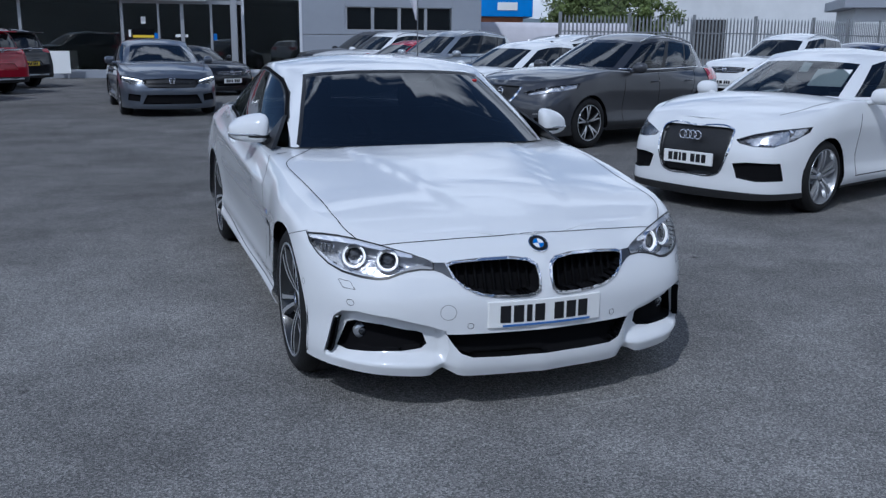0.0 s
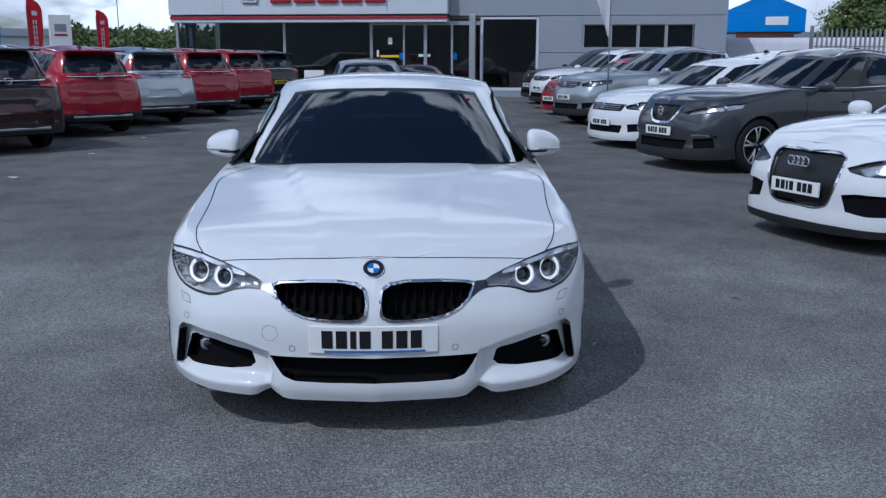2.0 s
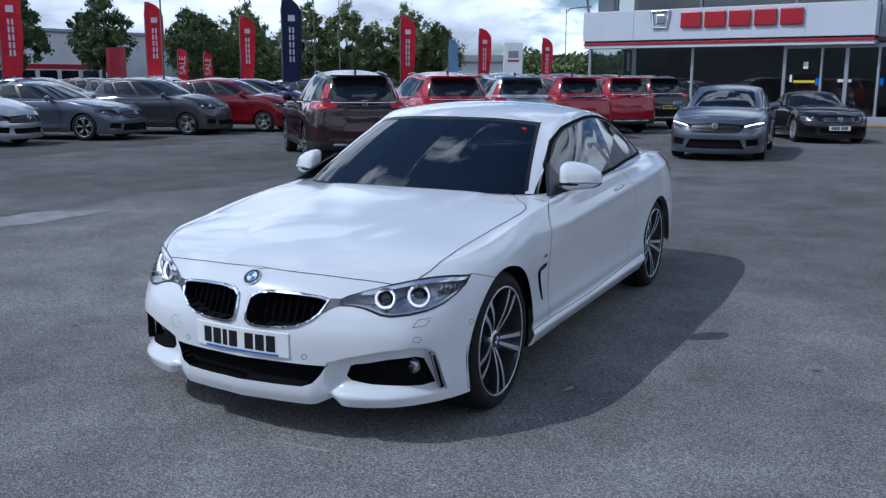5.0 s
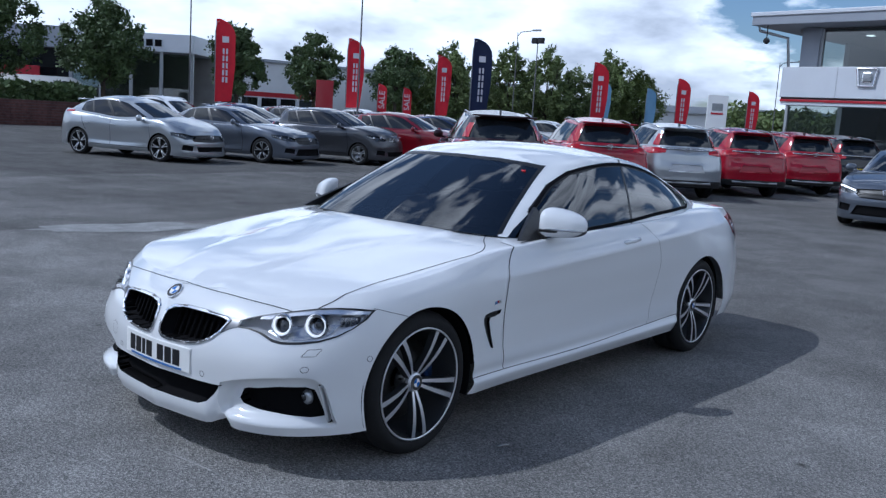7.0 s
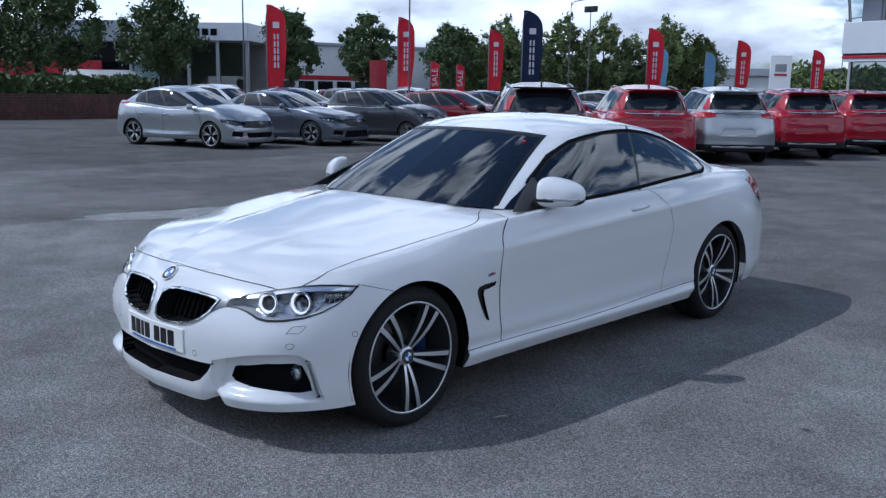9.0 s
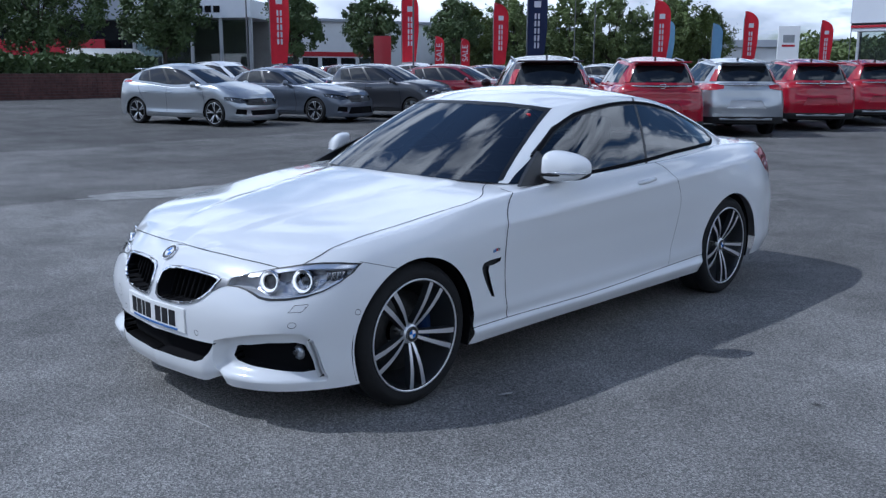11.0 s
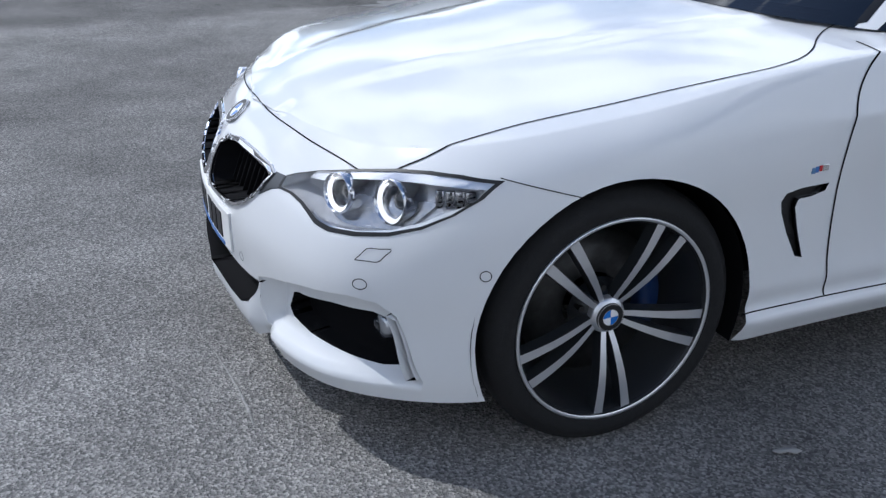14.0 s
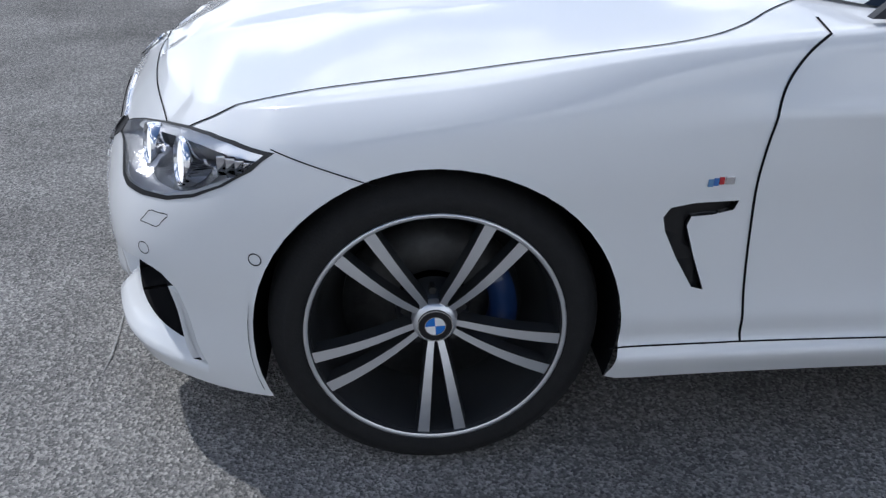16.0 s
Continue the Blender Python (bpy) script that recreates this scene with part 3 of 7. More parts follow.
def wheel_parts(car, hub, r_tyre, r_rim, width, style, side, spin=0.0):
    """A wheel under a car: the tyre holds rim, spokes and cap. side: +1 faces +x, -1 faces -x."""
    bm = bmesh.new()
    hw = width / 2
    lathe(bm, [(r_rim - 0.012, hw - 0.012), (r_rim + 0.006, hw - 0.004), (r_rim + 0.03, hw + 0.004), (r_tyre - 0.03, hw - 0.002), (r_tyre - 0.010, hw - 0.018), (r_tyre, hw - 0.045), (r_tyre, hw - 0.075), (r_tyre - 0.006, hw - 0.078), (r_tyre - 0.006, hw - 0.084), (r_tyre, hw - 0.087), (r_tyre, -hw + 0.04), (r_tyre - 0.03, -hw), (r_rim - 0.012, -hw)], steps=64)
    tyre = part("wheel", bm, M["rubber"], car)
    tyre.location = hub
    tyre.rotation_euler = (spin, 0, 0 if side > 0 else math.pi)
    bm = bmesh.new()
    lathe(bm, [(r_rim - 0.006, hw - 0.016), (r_rim + 0.001, hw - 0.006), (r_rim + 0.001, hw - 0.001), (r_rim - 0.003, hw), (r_rim - 0.0075, hw - 0.003)], steps=64, mat=1)
    lathe(bm, [(r_rim - 0.0075, hw - 0.003), (r_rim - 0.018, hw - 0.03), (r_rim - 0.030, -hw + 0.02), (0.10, -hw + 0.015)], steps=64, mat=0)
    face = {"double": M["satin_metal"], "silver": M["silver_alloy"], "two_tone": M["satin_metal"], "dark": M["dark_alloy"]}[style]
    part("rim", bm, [M["dark_alloy"] if style != "silver" else M["silver_alloy"], face], tyre)
    d0 = hw - 0.035

    def arm(bm, angle, r0, r1, o0, o1, w0, w1, z0, z1, depth, k=6, bow=1.25):
        """One spoke arm: from radius r0 to r1, sideways offset o0 to o1, width w0 to w1, face depth z0 to z1."""
        ca, sa = math.cos(angle), math.sin(angle)
        rows = []
        for i in range(k + 1):
            t = i / k
            r = r0 + (r1 - r0) * t
            o = o0 + (o1 - o0) * (t**bow)
            w = w0 + (w1 - w0) * t
            z = z0 + (z1 - z0) * t + 0.012 * math.sin(math.pi * t)
            row = []
            for off, dz in ((-w / 2, 0), (w / 2, 0), (w / 2 + 0.004, -depth), (-w / 2 - 0.004, -depth)):
                y, zz = r * ca - (o + off) * sa, r * sa + (o + off) * ca
                row.append(bm.verts.new((z + dz, y, zz)))
            rows.append(row)
        for a, b in zip(rows, rows[1:]):
            for j in range(4):
                f = bm.faces.new((a[j], a[(j + 1) % 4], b[(j + 1) % 4], b[j]))
                f.material_index = 1 if j == 0 else 0
        bm.faces.new(rows[0][::-1]), bm.faces.new(rows[-1])

    n = 5
    for k in range(n):
        w = math.pi / 2 + math.pi / n + 2 * math.pi * k / n + (0.0 if style == "double" else 0.3)
        bm = bmesh.new()
        if style == "double":
            arm(bm, w, 0.038, r_rim - 0.006, 0.0085, 0.038, 0.013, 0.024, d0 - 0.006, hw - 0.008, 0.030, 8, 0.85)
            arm(bm, w, 0.038, r_rim - 0.006, -0.0085, -0.038, 0.013, 0.024, d0 - 0.006, hw - 0.008, 0.030, 8, 0.85)
        elif style == "silver":
            arm(bm, w, 0.045, r_rim - 0.006, 0.018, 0.030, 0.020, 0.030, d0, hw - 0.014, 0.03)
            arm(bm, w, 0.045, r_rim - 0.006, -0.018, -0.030, 0.020, 0.030, d0, hw - 0.014, 0.03)
        else:
            arm(bm, w, 0.045, r_rim - 0.006, 0.0, 0.045, 0.026, 0.026, d0, hw - 0.014, 0.03)
            arm(bm, w, 0.045, r_rim - 0.006, 0.0, -0.035, 0.026, 0.022, d0, hw - 0.014, 0.03)
        part("spoke", bm, [M["dark_alloy"] if style != "silver" else M["silver_alloy"], face], tyre, smooth=False)
    if style == "double":
        bm = bmesh.new()
        lathe(bm, [(0.034, d0 + 0.002), (0.0365, d0 + 0.001), (0.041, d0 - 0.002), (0.044, d0 - 0.006), (0.046, d0 - 0.02)], steps=40)
        part("hub_ring", bm, M["satin_metal"], tyre, "machined ring round the cap")
    bm = bmesh.new()
    lathe(bm, [(0.001, d0 + 0.006), (0.030, d0 + 0.004), (0.034, d0 - 0.002), (0.044, d0 - 0.018), (0.062, d0 - 0.036), (0.074, d0 - 0.06)], steps=32, mat=0)
    part("wheel_hub", bm, [M["dark_alloy"] if style != "silver" else M["silver_alloy"]], tyre)
    bm = bmesh.new()
    lathe(bm, [(0.075, -0.005), (r_rim * 0.72, -0.005), (r_rim * 0.72, -0.03)], steps=48)
    part("brake_disc", bm, M["brake"], tyre)
    if style == "double":
        bm = bmesh.new()
        prism(bm, [(0.168 * math.cos(a), 0.168 * math.sin(a)) for a in np.linspace(-0.5, 0.5, 9)] + [(0.115 * math.cos(a), 0.115 * math.sin(a)) for a in np.linspace(0.5, -0.5, 9)], lambda u, v, d: (0.028 - d, u, v), 0.06)
        part("brake_caliper", bm, M["caliper"], tyre, "dark blue brake caliper")
        for k in range(5):
            w = math.pi / 2 + 2 * math.pi * k / 5
            bm = bmesh.new()
            lathe(bm, [(0.001, d0 - 0.026), (0.008, d0 - 0.026), (0.009, d0 - 0.05)], steps=6, centre=(0, 0.060 * math.cos(w), 0.060 * math.sin(w)))
            part("wheel_bolt", bm, M["brake"], tyre, smooth=False)
        bm = bmesh.new()
        roundel(bm, 0.0345, lambda u, v, d: (d0 + 0.007 + d, u, v))
        part("wheel_badge", bm, [M["black"], M["white"], M["blue"], M["chrome"]], tyre, "round blue and white cap badge", smooth=False)
    return tyre


def roundel(bm, r, to3):
    """A round badge: dark ring, chrome rim and four quarters in blue and white."""
    def ring(r0, r1, d, mat, a0=0.0, a1=2 * math.pi, k=32):
        for i in range(k):
            a, b = a0 + (a1 - a0) * i / k, a0 + (a1 - a0) * (i + 1) / k
            pts = [(r1 * math.cos(a), r1 * math.sin(a)), (r1 * math.cos(b), r1 * math.sin(b))]
            pts += [(r0 * math.cos(b), r0 * math.sin(b)), (r0 * math.cos(a), r0 * math.sin(a))] if r0 > 0 else [(0, 0)]
            f = bm.faces.new([bm.verts.new(to3(u, v, d)) for u, v in pts])
            f.material_index = mat
    ring(r * 0.94, r, 0.0015, 3)
    ring(r * 0.60, r * 0.94, 0.001, 0)
    ring(r * 0.56, r * 0.60, 0.0015, 3)
    for q in range(4):
        ring(0.0, r * 0.56, 0.001, 2 if q % 2 else 1, math.pi / 2 * q, math.pi / 2 * (q + 1), 10)
    return bm


M["brake"] = material("brake_iron", (0.05, 0.05, 0.05), rough=0.45, metal=0.8, grain=0.2)
M["caliper"] = material("blue_caliper", (0.01, 0.03, 0.10), rough=0.35, coat=0.4)


# ---- the white coupe ----
def smooth_step(t):
    t = max(0.0, min(1.0, t))
    return t * t * (3 - 2 * t)


def ring_of(cx, cy, r, n=16):
    return [(cx + r * math.cos(2 * math.pi * k / n), cy + r * math.sin(2 * math.pi * k / n)) for k in range(n + 1)]


def pair(name, bm, mats, car, label="", smooth=True):
    """A part on the one side and its mirror image on the other."""
    other = mirrored(bm, join=False)
    return part(name, bm, mats, car, label, smooth), part(name, other, mats, car, label, smooth)


def build_coupe():
    car = thing("coupe_car", "glossy white two-door coupe with lit ring headlamps, alone on the tarmac", "car")
    shape = shape_from()
    def sculpt(pts):
        """Bumper notches and corner pods, the rising shoulder crease and the crease above the sill."""
        x, y, z = pts[..., 0], pts[..., 1], pts[..., 2]
        low = np.clip((0.345 - z) / 0.10, 0, 1)
        nose = (y < -0.3)
        pts[..., 1] += nose * 0.030 * np.exp(-((x - 0.405) / 0.030) ** 2) * low
        pts[..., 1] -= nose * 0.005 * np.exp(-((x - 0.60) / 0.13) ** 2) * np.clip((0.27 - z) / 0.06, 0, 1)
        pts[..., 2] += nose * 0.030 * np.exp(-((x - 0.405) / 0.040) ** 2) * np.clip((0.22 - z) / 0.06, 0, 1)
        flank = (x > 0.6) & (y > 0.40) & (y < 3.45)
        ends = np.clip((y - 0.40) / 0.5, 0, 1) * np.clip((3.45 - y) / 0.4, 0, 1)
        zl = 0.715 + 0.052 * y
        d = z - zl
        pts[..., 0] += flank * ends * 0.027 * np.where(d > 0, np.exp(-d / 0.032), np.exp(d / 0.060))
        pts[..., 2] -= (z > 0.694) * 0.015 * np.exp(-((y + 0.605) / 0.055) ** 2) * np.clip((0.23 - x) / 0.08, 0, 1)
        ridge = 0.20 + 0.27 * np.clip((y + 0.55) / 1.15, 0, 1)
        deck = (z > 0.66) * np.clip((y + 0.56) / 0.25, 0, 1) * np.clip((0.75 - y) / 0.1, 0, 1)
        pts[..., 2] += deck * 0.007 * np.clip((ridge - x) / 0.030 + 0.5, 0, 1)
        run = (x > 0.6) * np.clip((y - 0.33) / 0.03, 0, 1) * np.clip((2.47 - y) / 0.03, 0, 1)
        zs = 0.288 + 0.008 * np.clip(y - 1.3, 0, 2)
        pts[..., 0] -= run * 0.014 * np.exp(-((z - zs - 0.012) / 0.030) ** 2)
        pts[..., 0] += run * 0.016 * np.clip((zs - z) / 0.022, 0, 1)
        return pts

    bm, _ = body_sheet(shape, 170, 56, 22, sculpt)
    bm.normal_update()
    tree = BVHTree.FromBMesh(bm)
    front = lambda c: c.y < 0.0 and c.z < 0.76
    flank = lambda c: c.x > 0.55
    top = lambda c: c.z > 0.62 and c.y < 1.1
    # openings
    arch = [(0.004 + 0.350 * math.cos(a), 0.319 + 0.350 * math.sin(a)) for a in np.linspace(0, 2 * math.pi, 56, endpoint=False)]
    cut(bm, arch, "side", 1, flank)
    cut(bm, [(y + 2.81, z) for y, z in arch], "side", 1, flank)
    lamp = [(0.425, 0.606), (0.45, 0.618), (0.506, 0.637), (0.61, 0.664), (0.69, 0.682), (0.75, 0.690), (0.80, 0.691), (0.849, 0.685), (0.845, 0.650), (0.826, 0.615), (0.796, 0.583), (0.755, 0.561), (0.70, 0.549), (0.64, 0.544), (0.60, 0.549), (0.565, 0.562), (0.53, 0.573), (0.48, 0.581), (0.43, 0.580)]
    cut(bm, lamp, "front", 2, front)
    kidney = [(0.388, 0.604), (0.359, 0.614), (0.25, 0.623), (0.132, 0.625), (0.058, 0.616), (0.026, 0.594), (0.019, 0.545), (0.026, 0.496), (0.048, 0.480), (0.076, 0.475), (0.14, 0.476), (0.214, 0.482), (0.277, 0.495), (0.33, 0.520), (0.367, 0.555)]
    cut(bm, kidney, "front", 3, front)
    cut(bm, [(0.386, 0.606), (0.425, 0.607), (0.43, 0.580), (0.405, 0.572), (0.366, 0.548)], "front", 4, front)
    fog = [(0.55, 0.345), (0.636, 0.364), (0.728, 0.372), (0.752, 0.362), (0.787, 0.256), (0.752, 0.249), (0.65, 0.256), (0.57, 0.260), (0.495, 0.272), (0.474, 0.29), (0.488, 0.332), (0.51, 0.340)]
    cut(bm, fog, "front", 5, front)
    cut(bm, [(0.776, 0.388), (0.788, 0.380), (0.815, 0.240), (0.803, 0.236)], "front", 6, front)
    intake = [(-0.02, 0.337), (0.2, 0.337), (0.398, 0.338), (0.372, 0.295), (0.345, 0.262), (0.30, 0.245), (0.17, 0.241), (-0.02, 0.241)]
    cut(bm, intake, "front", 7, front)
    surround = [(0.40, 0.352), (0.47, 0.376), (0.60, 0.408), (0.72, 0.424), (0.765, 0.418), (0.790, 0.390), (0.822, 0.235), (0.815, 0.205), (0.72, 0.195), (0.55, 0.185), (0.44, 0.192), (0.398, 0.225), (0.385, 0.28)]
    cut(bm, surround, "front", 8, front)
    vent = [(0.547, 0.589), (0.540, 0.570), (0.501, 0.561), (0.463, 0.559), (0.457, 0.540), (0.477, 0.480), (0.507, 0.403), (0.483, 0.410), (0.444, 0.476), (0.417, 0.531), (0.410, 0.560), (0.422, 0.579), (0.465, 0.587)]
    cut(bm, vent, "side", 10, flank)
    # panel gaps
    lead = [(-0.01, -0.613), (0.16, -0.607), (0.379, -0.573), (0.602, -0.511)]
    edge = [(0.686, -0.452), (0.722, -0.391), (0.742, -0.31), (0.749, -0.18), (0.758, -0.02), (0.772, 0.15), (0.788, 0.30), (0.796, 0.42), (0.783, 0.50), (0.748, 0.565), (0.69, 0.63), (0.64, 0.70), (0.60, 0.78)]
    door_front = [(0.694, 0.883), (0.640, 0.845), (0.605, 0.80), (0.583, 0.722), (0.573, 0.65), (0.578, 0.54), (0.586, 0.42), (0.597, 0.284)]
    door_rear = [(1.90, 0.945), (2.04, 0.88), (2.16, 0.70), (2.15, 0.50), (2.08, 0.302)]
    sill = [(0.335, 0.284), (0.596, 0.284), (1.3, 0.281), (2.0, 0.299), (2.47, 0.315)]
    seam = [(-0.285, 0.690), (-0.206, 0.668), (-0.10, 0.637)]
    gaps = [(lead, "top", 0.0035), (edge, "top", 0.004), (door_front, "side", 0.005), (door_rear, "side", 0.0025), (sill, "side", 0.0035), (seam, "side", 0.0022), (ring_of(0.738, 0.455, 0.0115), "front", 0.002), (ring_of(0.308, 0.371, 0.0115), "front", 0.002),
            ([(0.719, 0.504), (0.7255, 0.5175), (0.732, 0.531), (0.750, 0.5335), (0.769, 0.536), (0.763, 0.522), (0.757, 0.508), (0.738, 0.506), (0.719, 0.504)], "front", 0.0018), (ring_of(-0.327, 0.492, 0.0115), "side", 0.002)]
    for line, axis, w in gaps:
        pair("shut_line", ribbon(tree, line, axis, w), M["matt_black"], car)
    b = ribbon(tree, ring_of(0.393, 0.427, 0.030, 24), "front", 0.0012)
    part("tow_eye_cover", mirrored(b, join=False), M["matt_black"], car)
    # panels
    cut(bm, lead + edge + [(0.5, 1.0), (-0.01, 1.0)], "top", 11, top)
    cut(bm, door_front + sill[2:4] + [(2.08, 0.302), (2.15, 0.50), (2.16, 0.70), (2.04, 0.88), (1.90, 0.945), (1.88, 1.02), (0.70, 1.02)], "side", 12, flank)
    cut(bm, [(0.2, 0.10), (2.7, 0.10), (2.7, 0.325)] + sill[::-1] + [(0.2, 0.284)], "side", 16, lambda c: c.x > 0.55 and 0.3 < c.y < 2.5)
    cut(bm, [(-0.9, 0.05), (-0.1, 0.05), (-0.1, 0.637), (-0.206, 0.668), (-0.285, 0.690), (-0.40, 0.72), (-0.9, 0.72)], "side", 13, lambda c: c.y < 0 and c.z < 0.70)
    cut(bm, [(-0.45, 0.2), (0.75, 0.2), (0.75, 0.90), (-0.45, 0.80)], "side", 15, lambda c: c.x > 0.55)
    tail = [(3.26, 0.905), (3.9, 0.92), (3.9, 0.73), (3.50, 0.735), (3.36, 0.79)]
    cut(bm, tail, "side", 14, lambda c: c.x > 0.42)
    # painted panels
    white = M["white_paint"]
    cut(bm, [(-1, 0), (1.2, 0), (1.2, 1.3), (-1, 1.3)], "side", 17, lambda c: c.y < 1.3)
    part("cowl_panel", mirrored(take(bm, {17})), white, car)
    part("body_shell", mirrored(take(bm, {0})), white, car)
    pair("front_wing", take(bm, {15}), white, car)
    pair("sill_skirt", take(bm, {16}), white, car)
    part("bonnet", mirrored(take(bm, {11})), white, car)
    part("front_bumper", mirrored(take(bm, {13})), white, car)
    pair("door", take(bm, {12}), white, car)
    # wheel housings and floor pan
    for y in (0, 2.81):
        liner = bmesh.new()
        lathe(liner, [(0.30, 0.40), (0.356, 0.42), (0.356, 0.868 if y == 0 else 0.872)], steps=56, centre=(0, y, 0.318))
        bmesh.ops.delete(liner, geom=[v for v in liner.verts if v.co.z < 0.20], context="VERTS")
        pair("wheel_housing", liner, M["matt_black"], car)
    for side in (1, -1):
        pan = box_bm((0.0 if side > 0 else -0.55, -0.60, 0.20), (0.55 if side > 0 else 0.0, 3.6, 0.26), 0.0)
        part("underbody", pan, M["matt_black"], car, smooth=False)
    # recessed fog surrounds
    def recess(co):
        """A blade with a flat top, a back wall set in above it and an inner cheek."""
        d = 0.046 * smooth_step((co.z - 0.212) / 0.045) * smooth_step((co.x - 0.385) / 0.045)
        return Vector((-0.30 * d, d, 0))

    def sink(b):
        layer = b.verts.layers.float_vector["nrm"]
        for v in b.verts:
            d = recess(v.co)
            if d.y > 0.0005 or v.co.z > 0.20:
                v[layer] = (0, 0, 0)
            v.co += d
        return b
    sur = take(bm, {8})
    rim = [(e.verts[0].co.copy(), e.verts[1].co.copy()) for e in sur.edges if e.is_boundary]
    hole = take(bm, {5})
    seen = {tuple(sorted((tuple(round(c, 5) for c in e.verts[0].co), tuple(round(c, 5) for c in e.verts[1].co)))) for e in hole.edges if e.is_boundary}
    hole.free()
    rim = [(a, b) for a, b in rim if tuple(sorted((tuple(round(c, 5) for c in a), tuple(round(c, 5) for c in b)))) not in seen]
    sink(sur)
    moved = bmesh.new()
    for a, b in rim:
        q = [moved.verts.new(c) for c in (a, b, b, a)]
        for v in q[2:]:
            v.co += recess(v.co)
        if (q[1].co - q[2].co).length + (q[0].co - q[3].co).length > 0.001:
            moved.faces.new(q)
    tmp = bpy.data.meshes.new("tmp")
    moved.to_mesh(tmp)
    moved.free()
    sur.from_mesh(tmp)
    bpy.data.meshes.remove(tmp)
    pair("fog_lamp_surround", sur, white, car)
    fl, fr = pair("fog_lamp_pocket", with_walls(sink(take(bm, {5})), (-0.25, 1, 0), 0.05), M["matt_black"], car, "black fog lamp recess")
    for side, holder in ((1, fl), (-1, fr)):
        b = bmesh.new()
        lathe(b, [(0.001, -0.012), (0.020, -0.010), (0.034, -0.002), (0.036, 0.012)], axis="y", steps=24, centre=(side * 0.676, -0.490, 0.316))
        lamp_body = part("fog_lamp", b, M["lamp_lens"], holder, "clear round fog lamp")
        b = bmesh.new()
        lathe(b, [(0.001, -0.020), (0.012, -0.018), (0.018, -0.012)], axis="y", steps=20, centre=(side * 0.676, -0.490, 0.316))
        part("fog_lens", b, M["projector"], lamp_body)
    pair("bumper_slot", with_walls(take(bm, {6}), (-0.6, 0.8, 0), 0.03), M["matt_black"], car)
    pair("side_vent", with_walls(take(bm, {10}), (-1, 0, 0), 0.012), M["black"], car, "black hooked vent behind the front wheel")
    grille = part("lower_grille", with_walls(mirrored(take(bm, {7})), (0, 1, 0), 0.06), M["matt_black"], car)
    for k in range(4):
        z = 0.258 + 0.021 * k
        b = bmesh.new()
        tube(b, [(x, -0.690 + 0.32 * x * x, z) for x in np.linspace(-0.36, 0.36, 13)], 0.0035, 6)
        part("slat", b, M["matt_black"], grille)
    # kidney grilles
    ring = take(bm, {3})
    cx, cz = 0.205, 0.548
    inner = [(cx + (x - cx) * 0.945, cz + (z - cz) * 0.87) for x, z in kidney]
    cut(ring, inner, "front", 30, lambda c: True, (3,))
    kl, kr = pair("grille_frame", along_normals(with_walls(take(ring, {3}), (0, -1, 0), 0.008), 0.0), M["chrome"], car, "polished chrome frame of the twin grille")
    bl, br = pair("grille_mesh", with_walls(take(ring, {30}), (0, 1, 0), 0.075), M["matt_black"], car)
    for side, holder in ((1, bl), (-1, br)):
        for k in range(9):
            x = 0.050 + 0.0355 * k
            lo, hi = 0.489 + max(0, x - 0.2) ** 2 * 1.5, 0.612 - max(0, x - 0.25) * 0.10
            yb = -0.742 + 0.30 * x * x
            b = bmesh.new()
            add_box(b, (side * x - 0.004, yb + 0.040, lo), (side * x + 0.004, yb + 0.060, hi), 0.002)
            for v in b.verts:
                v.co.y += max(0.0, v.co.z - 0.50) * 0.42
            part("grille_bar", b, M["matt_black"], holder)
    pair("grille_corner", along_normals(take(bm, {4}), 0.002), M["dark_chrome"], car, "smoked chrome web beside the grille")
    # headlamps
    lens = take(bm, {2})
    rim_bm = take(bm, {2})
    shrink = [(0.650 + (x - 0.650) * 0.972, 0.622 + (z - 0.622) * (0.91 if z > 0.62 else 0.875)) for x, z in lamp]
    cut(rim_bm, shrink, "front", 31, lambda c: True, (2,))
    ll, lr = pair("headlamp", with_walls(take(bm, {2}), (-0.35, 0.93, 0), 0.075), M["lamp_bowl"], car, "clear headlamp with two lit rings")
    for side, holder in ((1, ll), (-1, lr)):
        r = take(rim_bm, {2})
        g = take(bm, {2})
        if side < 0:
            r, g = mirrored(r, join=False), mirrored(g, join=False)
        part("lamp_seal", along_normals(r, 0.0015), M["black"], holder)
        part("lamp_cover", along_normals(g, 0.001), M["lamp_glass"], holder, "clear plastic lamp cover")
        for x, y, z, rr in ((0.692, -0.450, 0.612, 0.045), (0.580, -0.533, 0.606, 0.041)):
            turn = Matrix.Translation((side * x, y, z)) @ Matrix.Rotation(side * radians(22), 4, "Z") @ Matrix.Rotation(radians(-8), 4, "X")
            b = bmesh.new()
            lathe(b, [(rr, -0.020), (rr - 0.002, -0.023), (rr - 0.0068, -0.021), (rr - 0.0068, -0.014), (rr - 0.001, -0.012), (rr, -0.020)], axis="y", steps=40)
            bmesh.ops.delete(b, geom=[v for v in b.verts if v.co.z > rr * 0.80], context="VERTS")
            bmesh.ops.transform(b, matrix=turn, verts=b.verts)
            part("light_ring", b, M["glow"], holder, "lit white ring")
            b = bmesh.new()
            lathe(b, [(0.001, -0.006), (0.012, -0.005), (0.022, 0.003), (0.028, 0.014)], axis="y", steps=32)
            bmesh.ops.transform(b, matrix=turn, verts=b.verts)
            part("projector_lens", b, M["projector"], holder)
            b = bmesh.new()
            lathe(b, [(rr - 0.012, -0.012), (0.026, 0.012), (0.026, 0.03)], axis="y", steps=32)
